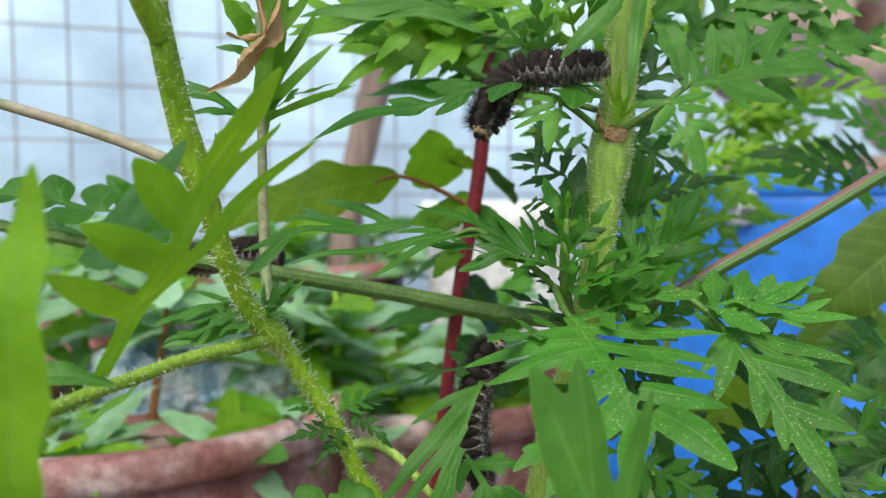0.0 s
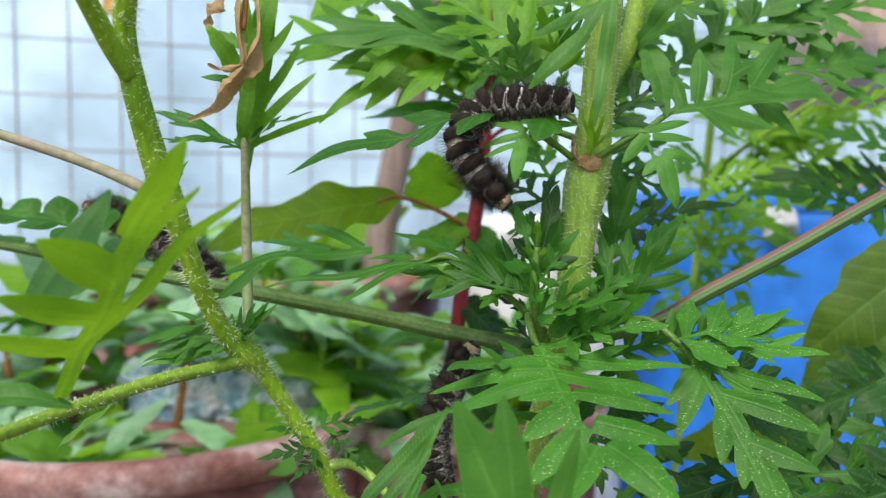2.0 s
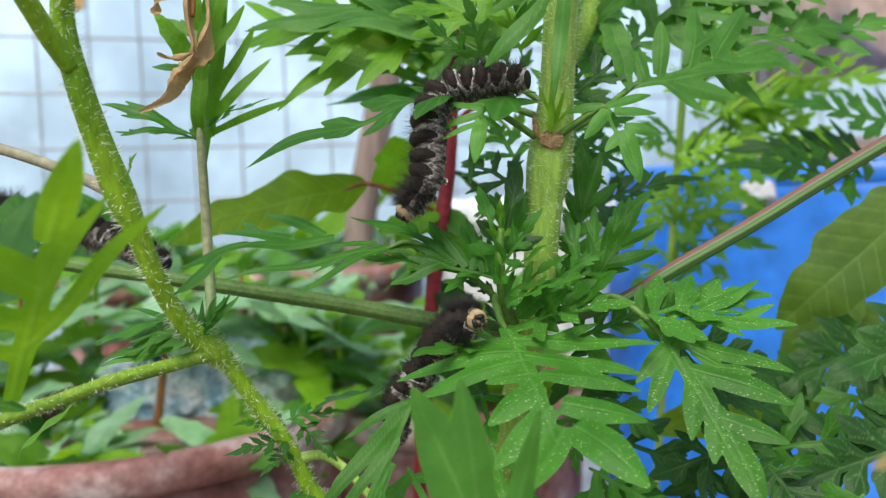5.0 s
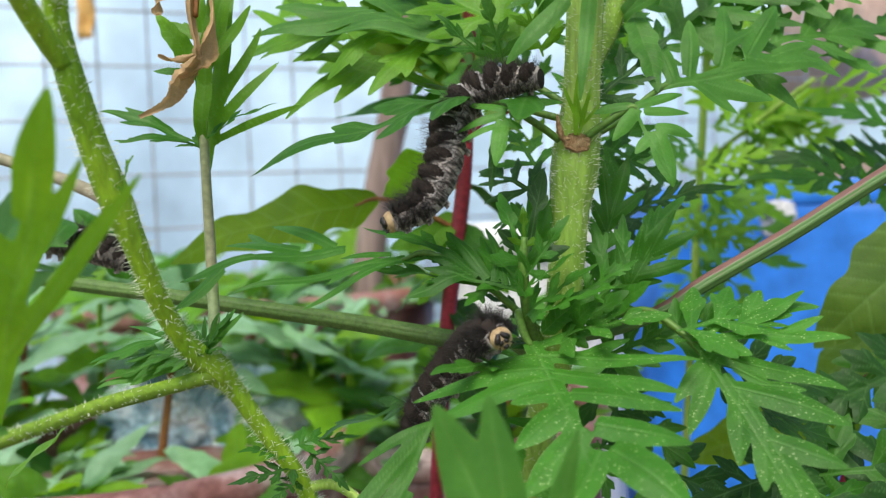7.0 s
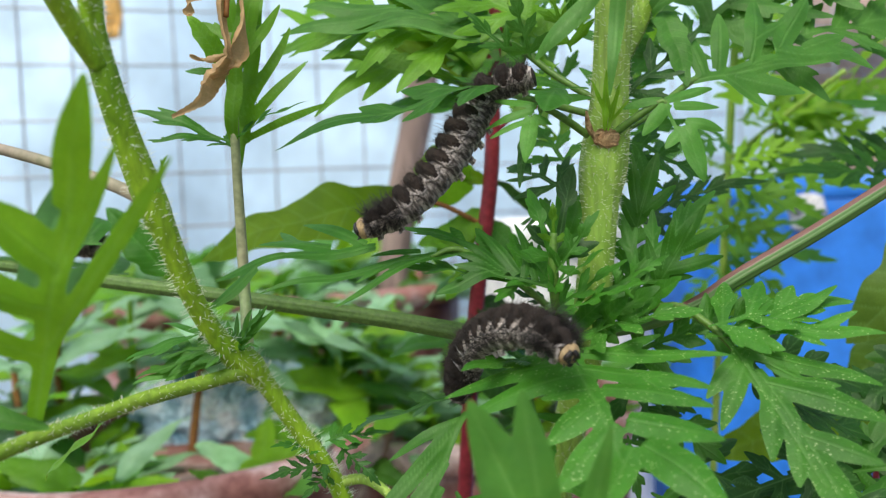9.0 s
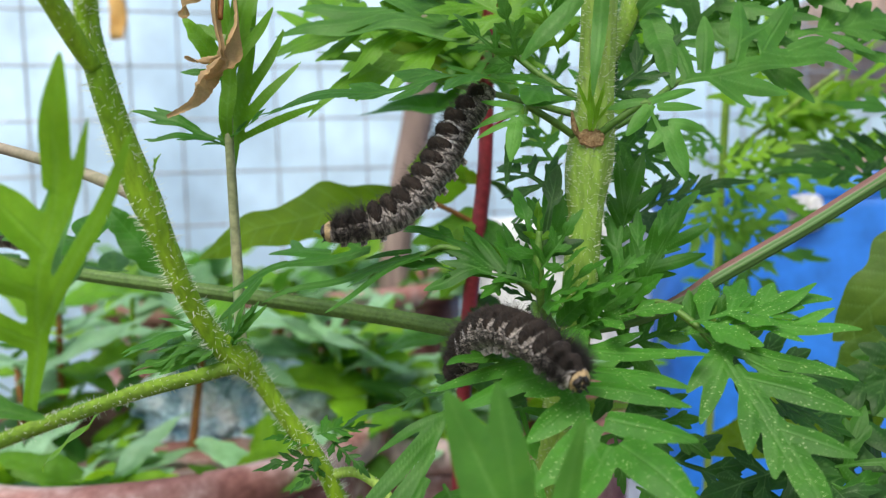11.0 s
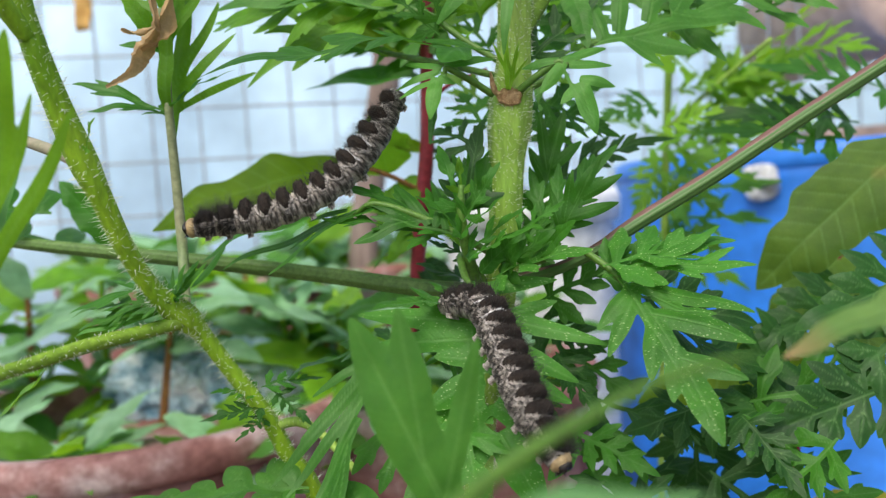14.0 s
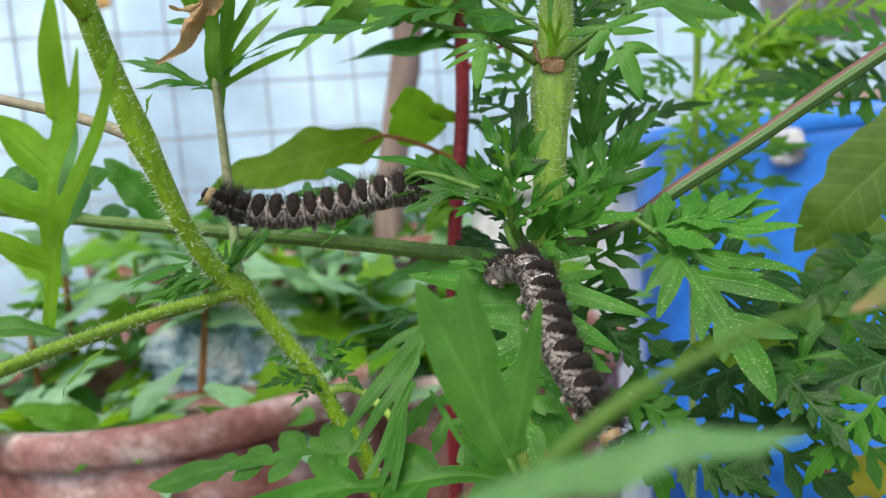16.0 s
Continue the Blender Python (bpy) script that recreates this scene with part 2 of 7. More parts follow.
def leaf_material(name, dark, light, back, specks=0.0, rough=0.5, thin=0.35, spots=0.0, tip=0.0):
    """A leaf: mottled green, paler veins, a waxy gloss, and light through it."""
    m, t, out = material(name)
    big, fine = noise_of(t, 60), noise_of(t, 900, 3)
    info = t.nodes.new("ShaderNodeObjectInfo")
    col = ramp(t, big.outputs[0], [(0.3, dark), (0.7, light)]).outputs[0]
    vary = node(t, "ShaderNodeHueSaturation")
    mp = node(t, "ShaderNodeMapRange")
    mp.inputs["To Min"].default_value, mp.inputs["To Max"].default_value = 0.78, 1.22
    t.links.new(info.outputs["Random"], mp.inputs[0])
    t.links.new(mp.outputs[0], vary.inputs["Value"])
    hue = node(t, "ShaderNodeMapRange")
    hue.inputs["To Min"].default_value, hue.inputs["To Max"].default_value = 0.488, 0.508
    t.links.new(fine.outputs[0], hue.inputs[0])
    t.links.new(hue.outputs[0], vary.inputs["Hue"])
    t.links.new(col, vary.inputs["Color"])
    at = t.nodes.new("ShaderNodeAttribute")
    at.attribute_name = "vein"
    pale = tuple(min(1, 0.5 * c + 0.5 * v) for c, v in zip(light, (0.22, 0.42, 0.12)))
    thinner = node(t, "ShaderNodeMath")
    thinner.operation = "MULTIPLY"
    thinner.inputs[1].default_value = 0.6
    t.links.new(at.outputs["Fac"], thinner.inputs[0])
    col = blend(t, thinner.outputs[0], vary.outputs[0], pale)
    net_at = t.nodes.new("ShaderNodeTexCoord")
    net = node(t, "ShaderNodeTexVoronoi", Scale=1500.0)
    net.feature = "DISTANCE_TO_EDGE"
    t.links.new(net_at.outputs["Object"], net.inputs["Vector"])
    cell = ramp(t, net.outputs["Distance"], [(0.0, (1.12, 1.10, 1.12)), (0.12, (0.97, 0.98, 0.97))])
    patch = ramp(t, noise_of(t, 260, 5).outputs[0], [(0.32, (0.84, 0.86, 0.84)), (0.68, (1.16, 1.14, 1.16))])
    col = blend(t, 1.0, col, cell.outputs[0], "MULTIPLY")
    col = blend(t, 1.0, col, patch.outputs[0], "MULTIPLY")
    if specks:
        c = t.nodes.new("ShaderNodeTexCoord")
        v = node(t, "ShaderNodeTexVoronoi", Scale=2300.0)
        mapping = node(t, "ShaderNodeMapping")
        mapping.inputs["Scale"].default_value = (0.5, 1.0, 1.0)
        mapping.inputs["Rotation"].default_value = (0.0, 0.6, 0.0)
        t.links.new(c.outputs["Object"], mapping.inputs[0])
        t.links.new(mapping.outputs[0], v.inputs["Vector"])
        ragged = t.nodes.new("ShaderNodeMath")
        ragged.operation = "MULTIPLY_ADD"
        ragged.inputs[1].default_value = 0.34
        t.links.new(noise_of(t, 2600, 2).outputs[0], ragged.inputs[0])
        t.links.new(v.outputs["Distance"], ragged.inputs[2])
        dot = ramp(t, ragged.outputs[0], [(0.33, (1, 1, 1)), (0.42, (0, 0, 0))])
        where = ramp(t, noise_of(t, 130, 2).outputs[0], [(0.38, (0, 0, 0)), (0.52, (1, 1, 1))])
        mask = blend(t, 1.0, dot.outputs[0], where.outputs[0], "MULTIPLY")
        some = ramp(t, v.outputs["Color"], [(0.28, (0, 0, 0)), (0.4, (specks, specks, specks))])
        mask = blend(t, 1.0, mask, some.outputs[0], "MULTIPLY")
        col = blend(t, mask, col, (0.42, 0.62, 0.22))
    if spots:
        c = t.nodes.new("ShaderNodeTexCoord")
        v = node(t, "ShaderNodeTexVoronoi", Scale=spots)
        t.links.new(c.outputs["Object"], v.inputs["Vector"])
        dot = ramp(t, v.outputs["Distance"], [(0.10, (1, 1, 1)), (0.2, (0, 0, 0))])
        col = blend(t, dot.outputs[0], col, (0.28, 0.14, 0.04))
    if tip:
        c = t.nodes.new("ShaderNodeTexCoord")
        far = t.nodes.new("ShaderNodeVectorMath")
        far.operation = "LENGTH"
        t.links.new(c.outputs["Object"], far.inputs[0])
        near = node(t, "ShaderNodeMapRange")
        near.inputs["From Min"].default_value, near.inputs["From Max"].default_value = tip * 0.7, tip
        t.links.new(far.outputs["Value"], near.inputs[0])
        col = blend(t, near.outputs[0], col, (0.36, 0.20, 0.10))
    p = node(t, "ShaderNodeBsdfPrincipled", Roughness=rough)
    p.inputs["Specular IOR Level"].default_value = 0.3
    tr = t.nodes.new("ShaderNodeBsdfTranslucent")
    tint = blend(t, 0.55, col, back)
    t.links.new(col, p.inputs["Base Color"])
    t.links.new(tint, tr.inputs["Color"])
    relief = node(t, "ShaderNodeMath")
    relief.operation = "MULTIPLY_ADD"
    relief.inputs[1].default_value = 0.35
    t.links.new(net.outputs["Distance"], relief.inputs[0])
    t.links.new(fine.outputs[0], relief.inputs[2])
    normal = bumped(t, relief.outputs[0], 0.3, 0.0004)
    t.links.new(normal, p.inputs["Normal"])
    mix = node(t, "ShaderNodeMixShader", Fac=thin)
    t.links.new(p.outputs[0], mix.inputs[1])
    t.links.new(tr.outputs[0], mix.inputs[2])
    t.links.new(mix.outputs[0], out.inputs[0])
    return m


def plain_material(name, stops, scale, rough=0.6, metal=0.0, bump=0.3, height=0.0005, fine=8.0, sss=0.0, spec=0.4, stretch=None):
    """A surface mottled at two scales, with a fine relief."""
    m, t, out = material(name)
    big, small = noise_of(t, scale, 6), noise_of(t, scale * fine, 4)
    if stretch:
        mapping = node(t, "ShaderNodeMapping")
        mapping.inputs["Scale"].default_value = stretch
        c = t.nodes.new("ShaderNodeTexCoord")
        t.links.new(c.outputs["Object"], mapping.inputs[0])
        for n in (big, small):
            t.links.new(mapping.outputs[0], n.inputs["Vector"])
    col = ramp(t, big.outputs[0], stops).outputs[0]
    grain = ramp(t, small.outputs[0], [(0.3, (0.72, 0.72, 0.72)), (0.7, (1.15, 1.15, 1.15))]).outputs[0]
    col = blend(t, 1.0, col, grain, "MULTIPLY")
    info = t.nodes.new("ShaderNodeObjectInfo")
    mp = node(t, "ShaderNodeMapRange")
    mp.inputs["To Min"].default_value, mp.inputs["To Max"].default_value = 0.9, 1.1
    t.links.new(info.outputs["Random"], mp.inputs[0])
    hs = node(t, "ShaderNodeHueSaturation")
    t.links.new(mp.outputs[0], hs.inputs["Value"])
    t.links.new(col, hs.inputs["Color"])
    p = node(t, "ShaderNodeBsdfPrincipled", Roughness=rough, Metallic=metal)
    p.inputs["Specular IOR Level"].default_value = spec
    p.inputs["Subsurface Weight"].default_value = sss
    p.inputs["Subsurface Radius"].default_value = (0.002, 0.004, 0.001)
    t.links.new(hs.outputs[0], p.inputs["Base Color"])
    t.links.new(bumped(t, small.outputs[0], bump, height), p.inputs["Normal"])
    t.links.new(p.outputs[0], out.inputs[0])
    return m


LEAF_MID = leaf_material("leaf_mid", (0.024, 0.125, 0.0072), (0.044, 0.185, 0.012), (0.13, 0.40, 0.012))
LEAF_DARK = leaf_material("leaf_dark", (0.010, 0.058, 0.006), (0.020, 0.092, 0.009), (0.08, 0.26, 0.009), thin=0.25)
LEAF_PALE = leaf_material("leaf_pale", (0.045, 0.165, 0.018), (0.08, 0.25, 0.03), (0.18, 0.48, 0.03))
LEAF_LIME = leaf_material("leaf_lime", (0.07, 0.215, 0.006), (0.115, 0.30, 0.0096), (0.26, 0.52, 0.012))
LEAF_SPECK = leaf_material("leaf_speckled", (0.032, 0.150, 0.011), (0.055, 0.215, 0.017), (0.13, 0.40, 0.012), specks=0.85)
LEAF_BROAD = leaf_material("leaf_broad", (0.04, 0.11, 0.0018), (0.13, 0.25, 0.0048), (0.36, 0.58, 0.006), rough=0.65, thin=0.55, spots=45.0)
# Brighter copy of leaf_lime: backlight on the blade is put into its colour.
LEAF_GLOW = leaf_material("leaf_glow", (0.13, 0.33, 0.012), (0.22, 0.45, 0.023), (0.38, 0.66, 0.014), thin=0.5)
LEAF_DULL = leaf_material("leaf_dull", (0.048, 0.115, 0.0084), (0.085, 0.168, 0.015), (0.22, 0.40, 0.018), rough=0.6, thin=0.3, spots=38.0)
LEAF_POT = leaf_material("leaf_pot", (0.15, 0.34, 0.14), (0.33, 0.55, 0.34), (0.35, 0.6, 0.28), rough=0.42)
LEAF_MIST = leaf_material("leaf_mist", (0.085, 0.23, 0.06), (0.15, 0.34, 0.12), (0.25, 0.5, 0.15))
STEM = plain_material("stem_green", [(0.3, (0.16, 0.33, 0.008)), (0.7, (0.29, 0.47, 0.02))], 120, 0.6, bump=0.5, height=0.0003, stretch=(1, 1, 0.25), sss=0.15)
STEM_OLIVE = plain_material("stem_olive", [(0.3, (0.14, 0.27, 0.015)), (0.7, (0.24, 0.38, 0.03))], 120, 0.6, bump=0.6, height=0.0003, sss=0.1)
STEM_PALE = plain_material("stem_pale", [(0.3, (0.21, 0.38, 0.045)), (0.7, (0.34, 0.50, 0.09))], 150, 0.6, bump=0.5, height=0.0003, stretch=(1, 1, 0.2), sss=0.15)
STEM_DARK = plain_material("stem_dark", [(0.3, (0.08, 0.165, 0.028)), (0.7, (0.14, 0.25, 0.055))], 130, 0.5, bump=0.4, height=0.0003)
STEM_PINK = plain_material("stem_pink", [(0.35, (0.25, 0.27, 0.14)), (0.65, (0.40, 0.31, 0.25))], 60, 0.5, bump=0.4, height=0.0003)
STEM_THIN = plain_material("stem_thin", [(0.35, (0.22, 0.30, 0.12)), (0.65, (0.36, 0.36, 0.20))], 90, 0.5, bump=0.4, height=0.0003)
STEM_RED = plain_material("stem_red", [(0.3, (0.16, 0.012, 0.02)), (0.7, (0.30, 0.03, 0.045))], 90, 0.4, bump=0.3, height=0.0003)
STEM_BROWN = plain_material("stem_brown", [(0.3, (0.20, 0.08, 0.02)), (0.7, (0.34, 0.15, 0.04))], 90, 0.6)
PETIOLE = plain_material("petiole", [(0.3, (0.065, 0.16, 0.014)), (0.7, (0.11, 0.23, 0.032))], 150, 0.5, bump=0.4, height=0.0003)
STEM_MOSS = plain_material("stem_moss", [(0.3, (0.05, 0.135, 0.008)), (0.7, (0.08, 0.18, 0.014))], 130, 0.6)
HAIR = plain_material("hair_white", [(0.3, (0.68, 0.74, 0.54)), (0.7, (0.86, 0.89, 0.76))], 300, 0.5)
SCAR = plain_material("scar_bark", [(0.3, (0.26, 0.13, 0.045)), (0.7, (0.66, 0.47, 0.24))], 900, 0.8, bump=0.9, height=0.0006)
DRY = leaf_material("leaf_dry", (0.24, 0.15, 0.06), (0.58, 0.42, 0.21), (0.45, 0.25, 0.08), rough=0.6)
CLAY = plain_material("clay", [(0.34, (0.19, 0.075, 0.06)), (0.48, (0.31, 0.145, 0.125)), (0.56, (0.36, 0.20, 0.18)), (0.66, (0.52, 0.41, 0.39))], 30, 0.85, bump=0.6, height=0.001, spec=0.2)
BLUE = plain_material("blue_plastic", [(0.3, (0.018, 0.15, 0.56)), (0.7, (0.028, 0.195, 0.66))], 8, 0.38, bump=0.08, height=0.0006)
WHITE = plain_material("white_plastic", [(0.3, (0.66, 0.68, 0.68)), (0.7, (0.80, 0.81, 0.80))], 15, 0.45, bump=0.1)
CAP = plain_material("dirty_cap", [(0.3, (0.36, 0.37, 0.37)), (0.6, (0.62, 0.63, 0.62))], 220, 0.6, bump=0.5)
# Dark-to-whitish mottle puts the crumples' light and shade into the film's colour.
BAG = plain_material("bag_film", [(0.35, (0.16, 0.33, 0.45)), (0.5, (0.50, 0.68, 0.78)), (0.62, (0.86, 0.92, 0.95))], 70, 0.25, bump=0.5, height=0.002)
SOIL = plain_material("soil", [(0.3, (0.010, 0.008, 0.006)), (0.7, (0.026, 0.020, 0.015))], 120, 0.95, bump=1.0, height=0.003)
GROUND = plain_material("ground", [(0.3, (0.10, 0.085, 0.065)), (0.7, (0.20, 0.17, 0.14))], 5, 0.95, bump=0.8, height=0.004)
SHEET = plain_material("sheet_white", [(0.3, (0.48, 0.69, 0.86)), (0.7, (0.57, 0.77, 0.90))], 1.2, 0.6, bump=0.05, height=0.002)
WIRE = plain_material("wire_grey", [(0.3, (0.36, 0.40, 0.44)), (0.7, (0.48, 0.53, 0.58))], 60, 0.45, metal=0.6)
POLE = plain_material("pole_wood", [(0.3, (0.17, 0.12, 0.10)), (0.7, (0.30, 0.23, 0.20))], 40, 0.85, stretch=(1, 1, 0.12), bump=0.7, height=0.001)
TAN = plain_material("tan_wall", [(0.3, (0.40, 0.28, 0.21)), (0.7, (0.58, 0.43, 0.34))], 9, 0.9, bump=0.5, height=0.002)
BODY = plain_material("caterpillar_flank", [(0.36, (0.04, 0.034, 0.028)), (0.46, (0.20, 0.175, 0.15)), (0.57, (0.54, 0.49, 0.43))], 420, 0.6, bump=1.0, height=0.0005, fine=3.5, stretch=(3.2, 1.0, 1.0))
VELVET = plain_material("caterpillar_velvet", [(0.3, (0.010, 0.007, 0.0055)), (0.7, (0.042, 0.029, 0.020))], 800, 0.9, bump=1.0, height=0.0003)
LINE = plain_material("caterpillar_line", [(0.36, (0.10, 0.09, 0.08)), (0.62, (0.50, 0.46, 0.42))], 1100, 0.7)
BAND = plain_material("caterpillar_band", [(0.34, (0.22, 0.21, 0.20)), (0.52, (0.72, 0.70, 0.68))], 1100, 0.7)
TUFT = plain_material("caterpillar_tuft", [(0.3, (0.012, 0.009, 0.007)), (0.7, (0.052, 0.038, 0.027))], 800, 0.9)
BRISTLE = plain_material("caterpillar_bristle", [(0.3, (0.008, 0.007, 0.006)), (0.7, (0.035, 0.03, 0.025))], 500, 0.5)
FACE = plain_material("caterpillar_face", [(0.3, (0.27, 0.18, 0.08)), (0.7, (0.50, 0.38, 0.20))], 900, 0.45)
MASK = plain_material("caterpillar_mask", [(0.3, (0.008, 0.006, 0.005)), (0.7, (0.02, 0.015, 0.012))], 900, 0.35)
CLOTH = plain_material("cloth_orange", [(0.3, (0.55, 0.30, 0.08)), (0.7, (0.75, 0.50, 0.18))], 60, 0.9, bump=0.5)


def two_tone(name, one, other):
    """Skin of a ribbed branch: green below, wine-red on its upper side."""
    m, t, out = material(name)
    geo = t.nodes.new("ShaderNodeNewGeometry")
    sep = t.nodes.new("ShaderNodeSeparateXYZ")
    t.links.new(geo.outputs["Normal"], sep.inputs[0])
    n = noise_of(t, 200)
    add = t.nodes.new("ShaderNodeMath")
    add.operation = "ADD"
    t.links.new(sep.outputs[2], add.inputs[0])
    t.links.new(n.outputs[0], add.inputs[1])
    col = ramp(t, add.outputs[0], [(0.0, one), (0.92, one), (1.0, other)])
    r = t.nodes.new("ShaderNodeMapRange")
    r.inputs["From Max"].default_value = 1.6
    t.links.new(add.outputs[0], r.inputs[0])
    t.links.new(r.outputs[0], col.inputs[0])
    col.color_ramp.elements[1].position, col.color_ramp.elements[2].position = 0.56, 0.68
    p = node(t, "ShaderNodeBsdfPrincipled", Roughness=0.5)
    t.links.new(col.outputs[0], p.inputs["Base Color"])
    t.links.new(bumped(t, n.outputs[0], 0.4, 0.0003), p.inputs["Normal"])
    t.links.new(p.outputs[0], out.inputs[0])
    return m


STEM_RIGHT = two_tone("stem_right", (0.075, 0.17, 0.035), (0.17, 0.09, 0.07))
LEAF_RUST = leaf_material("leaf_rust", (0.07, 0.17, 0.03), (0.13, 0.24, 0.055), (0.35, 0.5, 0.1), tip=0.022)
LEAF_YELLOW = leaf_material("leaf_yellow", (0.28, 0.30, 0.02), (0.42, 0.40, 0.03), (0.5, 0.5, 0.03), spots=60.0)


# ---- the setting ----
def slab(name, x0, x1, y0, y1, z0, z1, mat, cuts=1, rough=0.0, seed=1):
    bm = bmesh.new()
    bmesh.ops.create_cube(bm, size=1)
    bmesh.ops.scale(bm, vec=(x1 - x0, y1 - y0, z1 - z0), verts=bm.verts)
    bmesh.ops.translate(bm, vec=((x0 + x1) / 2, (y0 + y1) / 2, (z0 + z1) / 2), verts=bm.verts)
    if cuts > 1:
        bmesh.ops.subdivide_edges(bm, edges=bm.edges, cuts=cuts, use_grid_fill=True)
        for v in bm.verts:
            v.co += Vector((noise.noise(v.co * 7), noise.noise(v.co * 7 + Vector((5, 0, 0))), noise.noise(v.co * 7 + Vector((0, 9, 0))))) * rough
    me = bpy.data.meshes.new(name)
    bm.to_mesh(me)
    bm.free()
    me.materials.append(mat)
    return new(name, me)


def ground_sheet():
    bm = bmesh.new()
    bmesh.ops.create_grid(bm, x_segments=60, y_segments=60, size=1)
    for v in bm.verts:
        v.co = Vector((math.copysign(abs(v.co.x) ** 4 * 60 + abs(v.co.x) * 2, v.co.x), math.copysign(abs(v.co.y) ** 4 * 60 + abs(v.co.y) * 2, v.co.y), 0))
        v.co.z = 0.012 * noise.noise(v.co * 3)
    me = bpy.data.meshes.new("ground")
    bm.to_mesh(me)
    bm.free()
    me.materials.append(GROUND)
    return tagged(new("ground", me), "bare grey-brown earth under the pots", "ground", kind="structure")


ground_sheet()


def hanging_sheet():
    """A pale plastic sheet hung behind the fence, with soft upright folds."""
    bm = bmesh.new()
    bmesh.ops.create_grid(bm, x_segments=120, y_segments=30, size=1)
    for v in bm.verts:
        x, z = v.co.x * 1.5, v.co.y * 0.9 + 0.92
        y = 1.18 + 0.012 * math.sin(x * 17 + 1.5 * math.sin(z * 3)) + 0.02 * noise.noise(Vector((x * 2, z, 3)))
        lean = 0.5 * (z - 0.66) ** 2 if 0.4 < z < 0.95 else 0.0338 + (0.4 - z) * 0.26 if z < 0.66 else 0.042 + (z - 0.95) * 0.29
        v.co = Vector((x - 0.35, y + 0.25 * (x - 0.35) + lean, z))
    geom = bmesh.ops.extrude_face_region(bm, geom=bm.faces)
    bmesh.ops.translate(bm, vec=(0, 0.003, 0), verts=[g for g in geom["geom"] if isinstance(g, bmesh.types.BMVert)])
    me = bpy.data.meshes.new("backdrop")
    bm.to_mesh(me)
    bm.free()
    me.polygons.foreach_set("use_smooth", [True] * len(me.polygons))
    me.materials.append(SHEET)
    return tagged(new("backdrop", me), "pale blue-white plastic sheet hung behind the fence", "sheet", kind="structure")


hanging_sheet()


def wire_fence():
    """Welded wire mesh: each upright and each level wire is a piece."""
    a, b = Vector((-0.6274, 0.437, 0)), Vector((0.75, 0.98, 0))
    along = (b - a).normalized()
    cell, tall, high, low = 0.035, 0.040, 1.25, 0.117
    fence = thing("wire_fence", a, "grey welded wire mesh fence before a pale sheet", "fence")
    count = int((b - a).length / cell)

    def wire(name, rows, lift):
        ob = part(name, tube(name, rows, sides=6, steps=2), WIRE, fence)
        ob.location = lift
        return ob

    up = tube("upright_wire", [(0, 0, low, 0.0010), (0.002, 0, (low + high) / 2, 0.0010), (0, 0, high, 0.0010)], sides=6, steps=2)
    for i in range(count):
        ob = part("upright_wire", up, WIRE, fence)
        ob.location = along * (i * cell)
    end = along * (count * cell)
    level = tube("level_wire", [(0, -0.0024, 0, 0.0010), (end.x / 2, end.y / 2 - 0.0018, 0.002, 0.0010), (end.x, end.y - 0.0018, 0, 0.0010)], sides=6, steps=4)
    for k in range(int((high - low) / tall)):
        ob = part("level_wire", level, WIRE, fence)
        ob.location = (0, 0, low + k * tall)
    return fence


wire_fence()


def lathe(name, rows, mat, sides=64, wob=0.0, seed=1):
    """A turned body through rows of (radius, z)."""
    verts, faces = [], []
    for r, z in rows:
        for j in range(sides):
            a = j / sides * 2 * math.pi
            k = 1 + wob * noise.noise(Vector((math.cos(a) * 2, math.sin(a) * 2, z * 12 + seed)))
            verts.append((r * k * math.cos(a), r * k * math.sin(a), z + wob * 0.05 * math.sin(3 * a + seed)))
    n = len(rows)
    for i in range(n - 1):
        for j in range(sides):
            k = (j + 1) % sides
            faces.append((i * sides + j, i * sides + k, (i + 1) * sides + k, (i + 1) * sides + j))
    faces += [tuple(range(sides))[::-1], tuple((n - 1) * sides + j for j in range(sides))]
    me = mesh_of(name, verts, faces)
    me.materials.append(mat)
    return me


# ---- clay pot with its plants ----
POT = Vector((-0.125, 0.322, 0.0))
RIM = 0.520
def clay_pot(place, rim, wide, label, seed):
    """A thrown pot with a thick rolled rim, filled with soil."""
    k = wide / 0.09
    pot = thing("clay_pot", place, label, "pot", "clay pots")
    part("body", lathe("body", [(0.02 * k, 0.002), (0.064 * k, 0.0), (0.066 * k, 0.01), (0.076 * k, rim - 0.17), (0.0835 * k, rim - 0.03), (0.0842 * k, rim - 0.0135), (0.077 * k, rim - 0.0137), (0.07 * k, rim - 0.06), (0.02 * k, rim - 0.07)], CLAY, wob=0.012, seed=seed), CLAY, pot)
    part("rim", lathe("rim", [(0.078 * k, rim - 0.013), (0.0875 * k, rim - 0.0128), (0.0895 * k, rim - 0.010), (0.0900 * k, rim - 0.005), (0.0892 * k, rim - 0.0015), (0.0865 * k, rim), (0.082 * k, rim - 0.0006), (0.079 * k, rim - 0.004), (0.077 * k, rim - 0.012)], CLAY, wob=0.012, seed=seed + 3), CLAY, pot, "thick pinkish rim with pale lime stains")
    part("soil", lathe("soil", [(0.001, rim - 0.02), (0.03 * k, rim - 0.018), (0.06 * k, rim - 0.02), (0.0785 * k, rim - 0.024), (0.075 * k, rim - 0.045), (0.002, rim - 0.05)], SOIL, wob=0.06, seed=seed + 6), SOIL, pot)
    return pot


